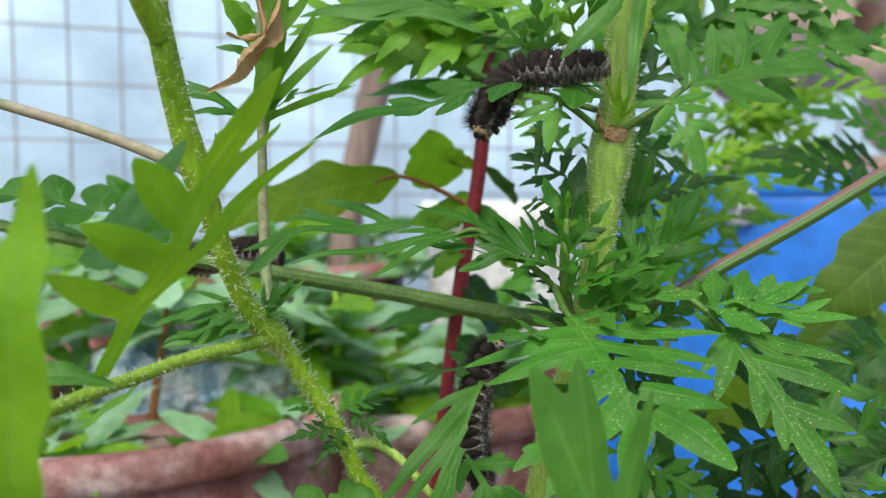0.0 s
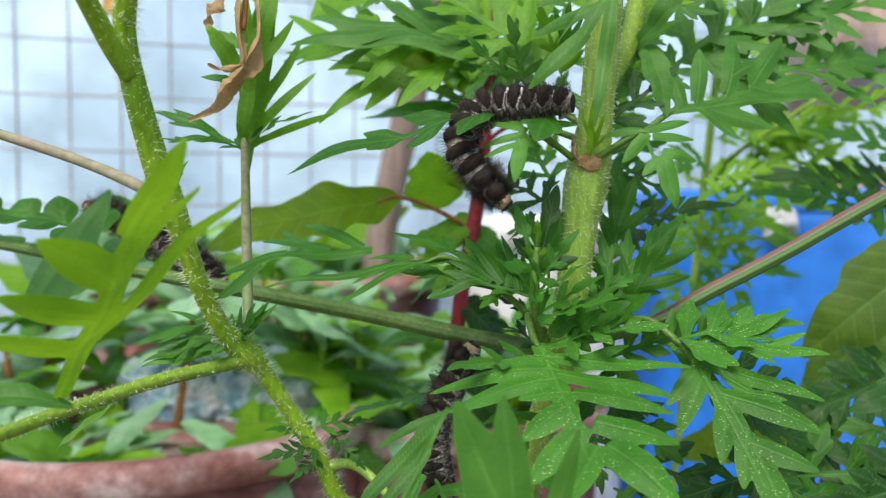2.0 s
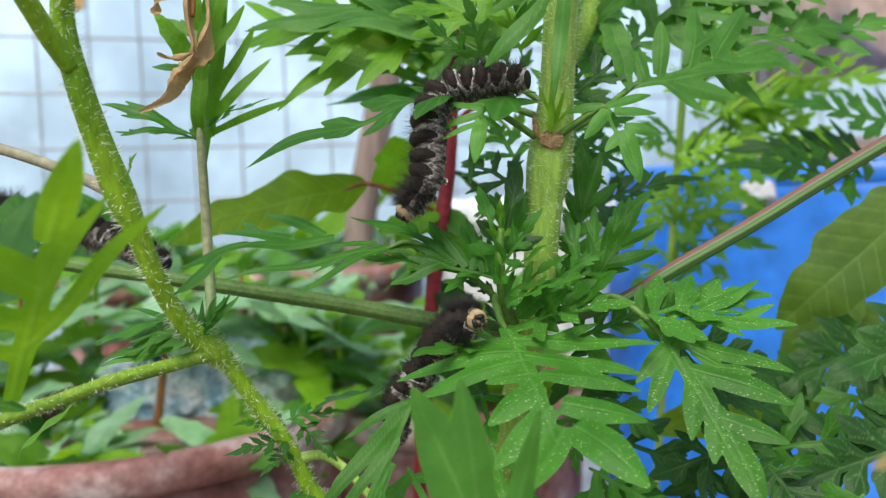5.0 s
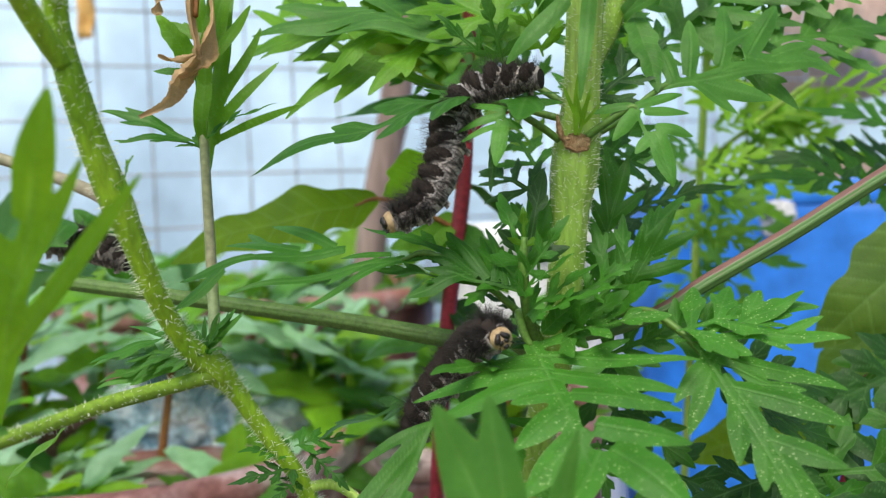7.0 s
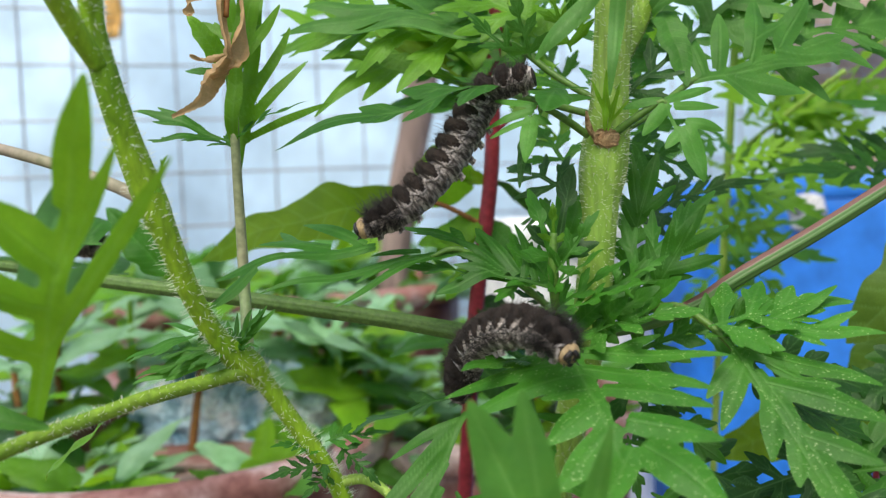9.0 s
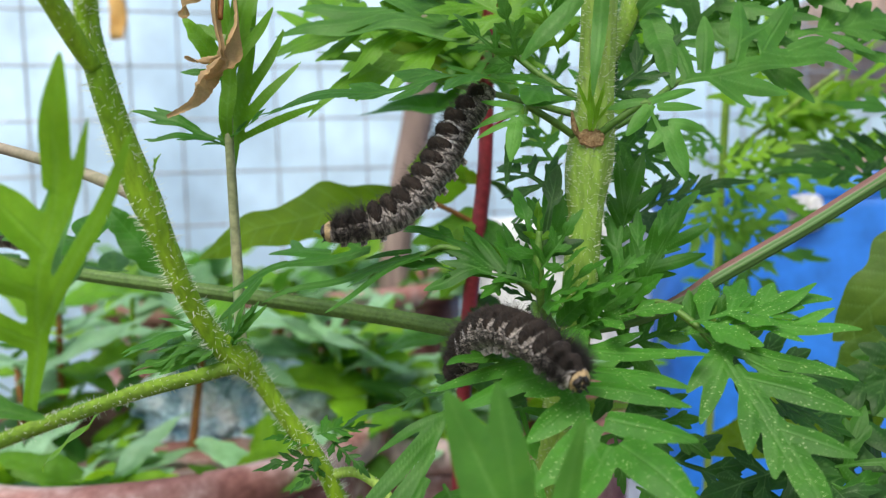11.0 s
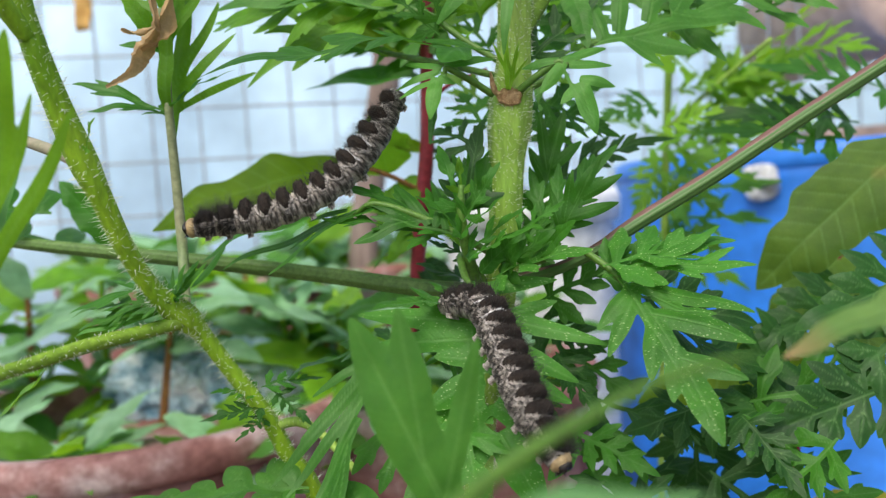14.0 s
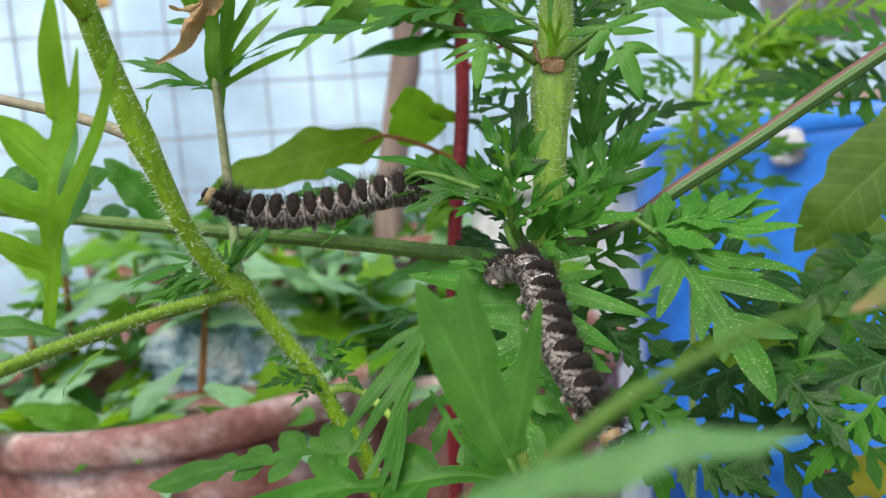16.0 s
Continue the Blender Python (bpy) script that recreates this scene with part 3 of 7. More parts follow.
clay_pot(POT, RIM, 0.09, "weathered terracotta pot with a thick pale-stained rim", 1)
BACK_POT, BACK_RIM = Vector((-0.155, 0.57, 0.0)), 0.556
clay_pot(BACK_POT, BACK_RIM, 0.135, "pinkish terracotta pot standing before the wire fence", 2)
SIDE_POT, SIDE_RIM = Vector((-0.015, 0.39, 0.0)), 0.512
clay_pot(SIDE_POT, SIDE_RIM, 0.085, "reddish terracotta pot beside the white bucket", 3)


def plant_of(name, place, label, category="plant", group=""):
    return thing(name, place, label, category, group)


def stem(parent, name, rows, mat, hairs=0, hair=0.0015, label="", **shape):
    ob = stalk(parent, name, rows, mat, label, **shape)
    if hairs:
        down = part("hairs", stem_hairs(rows, hairs, hair, len(rows) * 7 + hairs), HAIR, ob)
        down["kind"] = "stuff"
    return ob


def frond(parent, base, tip, face, mat, style, petiole=None, seed=0, label="", pmat=None, **shape):
    ob = leaf(parent, base, tip, face, mat, style, seed=seed, label=label, **shape)
    if petiole:
        far = Vector(base) + (Vector(tip) - Vector(base)) * 0.12
        rows = [(*q, 0.0007) for q in petiole] + [(*base, 0.0006), (*far, 0.0003)]
        stalk(ob, "petiole", rows, pmat or PETIOLE, sides=8, steps=5)
    return ob


ragweed = plant_of("ragweed_plant", (0.06, 0.20, 0), "tall ragweed with a hairy pale stem and deeply cut green leaves")
left = plant_of("ragweed_plant", (-0.005, 0.18, 0), "branching ragweed with a bristly bright green stem", group="ragweed plants")
ragweed["group"] = "ragweed plants"
thin = plant_of("ragweed_seedling", (-0.05, 0.19, 0), "slender ragweed shoot with a thin pinkish stem", group="ragweed plants")
red = plant_of("amaranth_plant", (0.02, 0.26, 0), "amaranth with a red stem and broad olive leaves")
weed = plant_of("broadleaf_weed", (0.16, 0.27, 0), "broad-leaved weed with dull green, partly yellow leaves")
far = plant_of("ragweed_plant", (0.12, 0.34, 0), "pale ragweed standing beside the blue drum", group="ragweed plants")
stem(ragweed, 'main_stem', [(0.0375, 0.16, 0.6637, 0.003), (0.0365, 0.16, 0.6457, 0.0032), (0.0357, 0.16, 0.6315, 0.0032), (0.0347, 0.16, 0.6193, 0.0033), (0.0339, 0.16, 0.6121, 0.004), (0.033, 0.16, 0.606, 0.0042), (0.0321, 0.16, 0.5998, 0.0035), (0.0313, 0.16, 0.5905, 0.0032), (0.0301, 0.161, 0.5799, 0.0032), (0.0278, 0.164, 0.5666, 0.0031), (0.0249, 0.168, 0.5535, 0.0031), (0.0224, 0.172, 0.5396, 0.0031), (0.0195, 0.18, 0.4997, 0.0032), (0.0134, 0.2, 0.3445, 0.0036)], STEM_PALE, hairs=4000, hair=0.0013, label='', ribs=9, depth=0.05, sides=27)
stem(ragweed, 'side_stem', [(0.0368, 0.166, 0.6254, 0.0015), (0.0415, 0.172, 0.6339, 0.0019), (0.0445, 0.178, 0.6419, 0.002), (0.0469, 0.185, 0.6578, 0.0018), (0.0489, 0.19, 0.681, 0.0015)], STEM_OLIVE, hairs=300, hair=0.001, label='', ribs=7)
stem(ragweed, 'left_branch', [(0.0306, 0.163, 0.5732, 0.0013), (0.0201, 0.166, 0.5738, 0.0017), (0.009, 0.168, 0.5751, 0.0018), (-0.0092, 0.17, 0.5784, 0.0017), (-0.0375, 0.172, 0.583, 0.0016), (-0.0553, 0.172, 0.5859, 0.0015), (-0.0722, 0.172, 0.5886, 0.0014), (-0.0953, 0.172, 0.5929, 0.0012), (-0.1335, 0.17, 0.599, 0.0009)], STEM_DARK, hairs=0, hair=0.0018, label='', ribs=8, depth=0.1, sides=24)
stem(ragweed, 'right_branch', [(0.0312, 0.162, 0.5755, 0.001), (0.041, 0.161, 0.5775, 0.0011), (0.0491, 0.16, 0.581, 0.0012), (0.0565, 0.1605, 0.5854, 0.0014), (0.0723, 0.162, 0.5938, 0.0014), (0.0901, 0.164, 0.604, 0.0014), (0.1144, 0.166, 0.6174, 0.0013), (0.1469, 0.17, 0.634, 0.0011)], STEM_RIGHT, hairs=0, hair=0.0018, label='', ribs=8, depth=0.12, sides=24)
stem(ragweed, 'shoot', [(0.0266, 0.158, 0.5721, 0.001), (0.0246, 0.155, 0.5767, 0.0011), (0.0234, 0.152, 0.5832, 0.0011), (0.0229, 0.15, 0.5893, 0.0009), (0.0233, 0.15, 0.5952, 0.0006)], PETIOLE, hairs=0, hair=0.0018, label='')
stem(left, 'near_twig', [(-0.0091, 0.13, 0.4478, 0.0014), (0.012, 0.075, 0.5367, 0.001), (0.0218, 0.053, 0.5649, 0.0008), (0.0251, 0.052, 0.5698, 0.0008), (0.0318, 0.0525, 0.5749, 0.0006), (0.0399, 0.053, 0.5789, 0.0004), (0.0448, 0.054, 0.5801, 0.0003), (0.0482, 0.055, 0.5805, 0.0001)], STEM_MOSS, hairs=0, hair=0.0018, label='')
stem(left, 'main_stem', [(-0.0367, 0.118, 0.6531, 0.0015), (-0.0407, 0.121, 0.6409, 0.0015), (-0.0428, 0.123, 0.6353, 0.0016), (-0.0441, 0.125, 0.6295, 0.0017), (-0.0435, 0.127, 0.6217, 0.0019), (-0.0427, 0.131, 0.6124, 0.0021), (-0.0413, 0.1345, 0.6037, 0.0024), (-0.0398, 0.1365, 0.5974, 0.0019), (-0.0381, 0.141, 0.5872, 0.0017), (-0.0357, 0.146, 0.5788, 0.0018), (-0.0328, 0.1505, 0.5737, 0.0028), (-0.03, 0.153, 0.5692, 0.0017), (-0.0256, 0.156, 0.5605, 0.0016), (-0.0209, 0.159, 0.5515, 0.0016), (-0.0179, 0.161, 0.5431, 0.0017), (-0.011, 0.166, 0.5194, 0.0019), (-0.0028, 0.18, 0.4101, 0.0024)], STEM, hairs=2000, hair=0.0022, label='', ribs=8, depth=0.07, sides=24)
stem(left, 'fork', [(-0.0437, 0.1255, 0.6235, 0.0014), (-0.0446, 0.122, 0.6272, 0.0015), (-0.0452, 0.118, 0.6313, 0.0015), (-0.046, 0.112, 0.6373, 0.0014), (-0.0472, 0.105, 0.6451, 0.0013)], STEM, hairs=60, hair=0.0012, label='', ribs=8)
stem(left, 'low_branch', [(-0.0319, 0.15, 0.573, 0.0016), (-0.0371, 0.146, 0.5719, 0.0013), (-0.0453, 0.138, 0.5708, 0.0013), (-0.0514, 0.13, 0.5694, 0.0012), (-0.0558, 0.124, 0.5684, 0.0012), (-0.0623, 0.115, 0.5665, 0.0011), (-0.0751, 0.105, 0.5635, 0.001)], STEM_OLIVE, hairs=500, hair=0.0012, label='', ribs=8, depth=0.08)
stem(left, 'pale_branch', [(-0.0407, 0.1345, 0.6025, 0.0016), (-0.0443, 0.136, 0.6043, 0.0011), (-0.0491, 0.138, 0.6064, 0.0011), (-0.0583, 0.141, 0.6097, 0.001), (-0.0721, 0.144, 0.6139, 0.001), (-0.1069, 0.15, 0.6236, 0.0008)], STEM_PINK, hairs=0, hair=0.0018, label='')
stem(left, 'leaf_stalk', [(-0.0196, 0.16, 0.5484, 0.0011), (-0.0141, 0.16, 0.5491, 0.001), (-0.0085, 0.158, 0.5463, 0.0009), (-0.0021, 0.156, 0.5395, 0.0008)], STEM_PALE, hairs=60, hair=0.0012, label='')
stem(thin, 'stem', [(-0.036, 0.16, 0.6353, 0.001), (-0.0359, 0.16, 0.6247, 0.0009), (-0.036, 0.16, 0.6141, 0.0009), (-0.0362, 0.161, 0.5992, 0.001), (-0.0357, 0.16, 0.5862, 0.0011), (-0.0339, 0.155, 0.5783, 0.0011), (-0.0323, 0.151, 0.574, 0.0011)], STEM_THIN, hairs=0, hair=0.0018, label='')
stem(red, 'stem', [(0.017, 0.225, 0.6997, 0.0019), (0.0148, 0.223, 0.6643, 0.0019), (0.0125, 0.222, 0.6423, 0.0019), (0.0106, 0.2215, 0.6114, 0.002), (0.0073, 0.222, 0.5893, 0.0021), (0.0047, 0.224, 0.5727, 0.0021), (0.001, 0.23, 0.5406, 0.0021), (-0.0029, 0.24, 0.498, 0.0022), (-0.0117, 0.26, 0.3586, 0.0024)], STEM_RED, hairs=0, hair=0.0018, label='')
stem(red, 'twig', [(0.0097, 0.222, 0.6174, 0.0007), (0.0166, 0.22, 0.6235, 0.0006), (0.0282, 0.216, 0.6268, 0.0005)], STEM_RED, hairs=0, hair=0.0018, label='')
stem(weed, 'stem', [(0.1254, 0.235, 0.5732, 0.0008), (0.1179, 0.235, 0.5541, 0.0009), (0.114, 0.24, 0.5265, 0.001), (0.1128, 0.25, 0.4883, 0.0011), (0.1096, 0.27, 0.3225, 0.0012)], STEM_RED, hairs=0, hair=0.0018, label='')
stem(far, 'stem', [(0.0985, 0.3, 0.7154, 0.0014), (0.0939, 0.3, 0.655, 0.0014), (0.0889, 0.3, 0.5933, 0.0014), (0.0866, 0.305, 0.5464, 0.0014), (0.0839, 0.32, 0.4573, 0.0014), (0.0804, 0.34, 0.324, 0.0014)], STEM_PALE, hairs=0, hair=0.0018, label='')
stem(far, 'branch', [(0.091, 0.3, 0.614, 0.0008), (0.1082, 0.29, 0.6282, 0.0008), (0.1226, 0.28, 0.6394, 0.0008)], STEM_PALE, hairs=0, hair=0.0018, label='')
stem(ragweed, 'leaf_stalk', [(0.0282, 0.163, 0.570, 0.001), (0.0245, 0.160, 0.578, 0.001), (0.022, 0.155, 0.5815, 0.0008), (0.0228, 0.1495, 0.5783, 0.0007), (0.0238, 0.147, 0.5768, 0.0005)], PETIOLE, hairs=0, hair=0.0018, label='')
frond(ragweed, (0.0222, 0.15, 0.6169), (0.0188, 0.145, 0.6072), (0, -1, 0.5), LEAF_PALE, 'big', cut=[(-0.02, -0.05, -0.55, 0.65, 0.090), (0.04, -0.08, -0.08, -0.78, 0.084), (0.1, -0.11, 0.51, -0.76, 0.076), (0.28, -0.13, 0.69, -0.63, 0.064), (0.2, -0.1, 0.31, 0.22, 0.076), (0.21, -0.12, 1.0, 0.0, 0.136)], bend=0.3, fold=0.05, cells=70, seed=3, petiole=[(0.0301, 0.156, 0.6122), (0.0265, 0.153, 0.6146)])
frond(ragweed, (0.043, 0.1545, 0.6172), (0.0487, 0.15, 0.6027), (0, -1, 0.5), LEAF_PALE, 'big', cut=[(0.01, 0.03, 0.03, 0.6, 0.067), (0.11, 0.08, 0.27, 0.56, 0.066), (0.32, 0.11, 0.55, 0.46, 0.076), (0.05, 0.04, 0.29, -0.37, 0.083), (0.37, 0.06, 0.52, -0.22, 0.069), (0.36, 0.09, 1.0, 0.0, 0.126), (-0.01, 0.01, -0.13, -0.41, 0.059)], bend=0.3, fold=0.06, cells=80, seed=5, petiole=[(0.0345, 0.1565, 0.612), (0.0385, 0.155, 0.6147)])
frond(ragweed, (0.033, 0.1545, 0.6127), (0.0334, 0.152, 0.6231), TO_EYE, LEAF_GLOW, 'blade', slim=0.5, bend=-0.2, seed=6)
frond(ragweed, (0.0335, 0.154, 0.6126), (0.0357, 0.151, 0.6209), TO_EYE, LEAF_GLOW, 'blade', slim=0.45, bend=0.3, seed=7)
frond(ragweed, (0.0276, 0.152, 0.6301), (0.0286, 0.15, 0.641), TO_EYE, LEAF_MID, 'blade', bend=0.2, slim=0.9, seed=8)
frond(ragweed, (0.0417, 0.152, 0.6528), (0.0221, 0.146, 0.6266), (0, -1, 0.4), LEAF_PALE, 'big', cut=[(0.3, 0.07, 0.7, -0.21, 0.044), (0.49, 0.07, 0.85, -0.13, 0.036), (0.66, 0.1, 1.08, 0.02, 0.055), (0.13, 0.03, 0.51, -0.26, 0.053), (0.38, 0.08, 1.06, 0.44, 0.042), (0.43, 0.07, 0.83, 0.11, 0.036), (0.0, 0.0, 0.7, 0.1, 0.022)], wing=0.01, bend=0.3, cells=110, seed=9, label='leaf drooping before the stem')
frond(ragweed, (0.0509, 0.168, 0.6223), (0.0863, 0.18, 0.6272), (0, -1, 0.4), LEAF_PALE, 'big', cut=[(0.07, 0.01, 0.08, 0.32, 0.051), (0.16, 0.03, 0.31, 0.38, 0.052), (0.34, 0.05, 0.57, 0.46, 0.061), (0.4, 0.15, 0.68, 0.28, 0.035), (0.52, 0.09, 0.86, 0.4, 0.066), (0.21, 0.0, 0.63, 0.03, 0.043), (0.24, -0.02, 0.55, -0.19, 0.055), (0.18, -0.01, 0.35, -0.21, 0.037), (0.49, 0.08, 1.0, 0.0, 0.062), (0.7, 0.09, 0.97, 0.13, 0.045)], wing=0.03, bend=0.25, fold=0.1, cells=130, seed=11, petiole=[(0.0359, 0.1595, 0.6125), (0.043, 0.163, 0.6165)])
frond(ragweed, (0.0661, 0.185, 0.6296), (0.1083, 0.2, 0.6385), TO_EYE, LEAF_PALE, 'ragweed', pairs=4, width=0.42, bend=0.4, fold=0.12, cells=120, seed=12)
frond(ragweed, (0.0628, 0.19, 0.6368), (0.0993, 0.2, 0.6522), TO_EYE, LEAF_MID, 'ragweed', pairs=4, width=0.4, bend=0.3, cells=110, seed=13)
frond(ragweed, (0.0378, 0.167, 0.6196), (0.0535, 0.172, 0.6322), TO_EYE, LEAF_DARK, 'ragweed', pairs=3, width=0.45, slim=1.2, bend=0.3, seed=14)
frond(ragweed, (0.0443, 0.175, 0.6366), (0.054, 0.17, 0.6467), TO_EYE, LEAF_PALE, 'blade', bend=0.3, slim=1.3, seed=15)
frond(ragweed, (0.0471, 0.175, 0.6376), (0.0498, 0.166, 0.621), TO_EYE, LEAF_PALE, 'oval', width=0.3, bend=0.4, seed=16)
hung_leaf = frond(ragweed, (0.0307, 0.158, 0.6202), (-0.0246, 0.15, 0.6076), (0, -0.4, 1), LEAF_MID, 'big', pairs=4, width=0.3, slim=0.85, bend=0.55, fold=0.12, cells=150, seed=21, label='long drooping lobed leaf')
frond(ragweed, (0.0073, 0.182, 0.6265), (-0.0365, 0.192, 0.639), (0, -0.8, 0.7), LEAF_LIME, 'big', cut=[(0.27, -0.1, 0.27, 0.17, 0.037), (0.35, -0.12, 0.4, 0.26, 0.045), (0.37, -0.11, 0.59, 0.39, 0.048), (0.39, -0.11, 0.66, 0.06, 0.036), (0.41, -0.15, 0.95, -0.65, 0.054), (0.55, -0.15, 1.15, -0.58, 0.061), (0.68, -0.14, 1.16, -0.31, 0.050), (0.64, -0.12, 1.0, 0.0, 0.044), (0.0, 0.0, 0.7, -0.13, 0.036)], wing=0.01, bend=0.25, fold=0.06, cells=130, seed=22, petiole=[(0.031, 0.162, 0.6166), (0.02, 0.172, 0.6215)])
frond(ragweed, (0.0173, 0.168, 0.6316), (-0.0317, 0.178, 0.6391), (0, -0.8, 0.7), LEAF_PALE, 'big', cut=[(0.14, -0.07, 0.48, -0.66, 0.065), (0.22, -0.08, 0.64, -0.5, 0.064), (0.36, -0.11, 0.7, -0.36, 0.04), (0.51, -0.12, 0.94, -0.15, 0.045), (0.3, -0.07, 0.61, 0.0, 0.035), (0.47, -0.1, 1.0, 0.0, 0.047), (0.0, 0.0, 0.6, -0.11, 0.04)], wing=0.015, bend=0.3, fold=0.1, cells=130, seed=23, petiole=[(0.033, 0.162, 0.6186), (0.025, 0.166, 0.6249)])
frond(ragweed, (0.0109, 0.175, 0.6362), (-0.0371, 0.19, 0.6381), TO_EYE, LEAF_LIME, 'ragweed', pairs=4, width=0.38, slim=1, bend=0.4, cells=120, seed=24)
frond(ragweed, (0.0222, 0.172, 0.6349), (-0.0076, 0.18, 0.6559), TO_EYE, LEAF_LIME, 'ragweed', pairs=4, width=0.4, bend=0.3, cells=110, seed=25)
frond(ragweed, (0.0197, 0.168, 0.6266), (0.0083, 0.165, 0.6378), TO_EYE, LEAF_MID, 'fine', pairs=3, width=0.4, slim=1.3, bend=0.3, seed=26)
frond(ragweed, (0.0208, 0.166, 0.6283), (0.0171, 0.16, 0.6407), TO_EYE, LEAF_PALE, 'ragweed', pairs=3, width=0.4, slim=1.3, bend=0.3, seed=27)
frond(ragweed, (0.0286, 0.17, 0.6297), (0.023, 0.165, 0.6449), TO_EYE, LEAF_LIME, 'ragweed', pairs=3, width=0.4, slim=1.1, bend=0.3, seed=28)
frond(ragweed, (0.0193, 0.157, 0.614), (0.0177, 0.153, 0.6031), EDGE, LEAF_DARK, 'oval', width=0.16, bend=0.3, seed=29)
pressed_leaf = frond(ragweed, (0.0069, 0.152, 0.5928), (-0.036, 0.142, 0.5851), (0, -0.6, 0.8), LEAF_MID, 'big', cut=[(0.36, -0.16, 0.6, -0.48, 0.032), (0.5, -0.19, 0.79, -0.33, 0.043), (0.63, -0.26, 0.7, -0.44, 0.025), (0.68, -0.17, 0.98, -0.17, 0.033), (0.8, -0.14, 1.0, 0.0, 0.038), (0.1, -0.02, 0.53, 0.18, 0.025), (0.2, -0.02, 0.44, 0.06, 0.017), (0.15, -0.05, 0.35, -0.08, 0.02), (0.32, -0.13, 0.77, -0.17, 0.037)], wing=0.025, bend=0.15, fold=0.08, cells=140, seed=32, label='long lobed leaf on a thin stalk', petiole=[(0.0255, 0.158, 0.578), (0.0165, 0.155, 0.5865)])
frond(ragweed, (0.0238, 0.155, 0.5849), (-0.0063, 0.158, 0.5983), UPWARD, LEAF_MID, 'ragweed', pairs=4, width=0.3, slim=0.8, bend=0.3, seed=33)
frond(ragweed, (0.0232, 0.152, 0.5892), (0.0194, 0.153, 0.6032), TO_EYE, LEAF_MID, 'ragweed', pairs=2, width=0.42, slim=1.6, bend=0.3, seed=35)
frond(ragweed, (0.0235, 0.154, 0.59), (0.0274, 0.157, 0.6071), TO_EYE, LEAF_DARK, 'ragweed', pairs=2, width=0.42, slim=1.6, bend=0.3, seed=36)
frond(ragweed, (0.0234, 0.149, 0.5884), (0.0309, 0.147, 0.5988), TO_EYE, LEAF_MID, 'ragweed', pairs=3, width=0.35, slim=1.2, bend=0.3, seed=37)
frond(ragweed, (0.0231, 0.148, 0.5856), (0.0314, 0.143, 0.5923), UPWARD, LEAF_MID, 'ragweed', pairs=2, width=0.42, slim=1.6, bend=0.4, seed=38)
frond(ragweed, (0.0231, 0.147, 0.5857), (0.0153, 0.143, 0.5938), UPWARD, LEAF_MID, 'ragweed', pairs=2, width=0.42, slim=1.6, bend=0.4, seed=39)
frond(ragweed, (0.0232, 0.15, 0.5932), (0.0232, 0.149, 0.6005), TO_EYE, LEAF_LIME, 'ragweed', pairs=2, width=0.42, slim=1.6, bend=0.2, seed=40)
frond(ragweed, (0.0315, 0.158, 0.5802), (0.0551, 0.168, 0.6017), TO_EYE, LEAF_MID, 'ragweed', pairs=4, width=0.4, slim=0.8, bend=0.3, cells=110, seed=43)
frond(ragweed, (0.0324, 0.157, 0.5803), (0.051, 0.158, 0.5904), UPWARD, LEAF_MID, 'ragweed', pairs=4, width=0.4, slim=1, bend=0.4, seed=44)
frond(ragweed, (0.0357, 0.168, 0.5833), (0.0423, 0.172, 0.604), TO_EYE, LEAF_MID, 'ragweed', pairs=4, width=0.4, slim=1.2, bend=0.3, seed=45)
frond(ragweed, (0.0369, 0.153, 0.5807), (0.0439, 0.145, 0.5873), TO_EYE, LEAF_MID, 'oval', width=0.3, bend=0.3, seed=47)
frond(ragweed, (0.0259, 0.15, 0.5785), (0.0344, 0.147, 0.5863), TO_EYE, LEAF_MID, 'oval', width=0.34, bend=0.2, seed=48)
frond(ragweed, (0.0297, 0.15, 0.5774), (0.0348, 0.143, 0.5848), TO_EYE, LEAF_MID, 'oval', width=0.3, bend=0.4, seed=49)
trodden_leaf = frond(ragweed, (0.0235, 0.148, 0.5773), (0.0329, 0.114, 0.5591), TO_EYE, LEAF_SPECK, 'big', cut=[(0.14, 0.01, 0.36, 0.6, 0.05), (0.18, 0.18, 0.13, 0.4, 0.03), (0.26, 0.03, 0.52, 0.45, 0.057), (0.39, 0.22, 0.51, 0.26, 0.027), (0.4, 0.05, 0.61, 0.41, 0.056), (0.59, 0.08, 0.79, 0.36, 0.068), (0.16, 0.04, 0.04, -0.33, 0.039), (0.23, 0.02, 0.08, -0.55, 0.053), (0.29, 0.01, 0.26, -0.49, 0.055), (0.39, 0.03, 0.35, -0.18, 0.041), (0.46, 0.03, 0.59, -0.23, 0.065), (0.59, 0.04, 0.79, -0.26, 0.066), (0.7, 0.06, 0.94, -0.16, 0.064), (0.71, 0.09, 1.05, 0.25, 0.088), (0.06, -0.0, 0.03, 0.41, 0.04)], wing=0.045, bend=0.2, fold=0.03, wave=0.015, cells=150, seed=52, label='broad lobed leaf with pale insect specks')
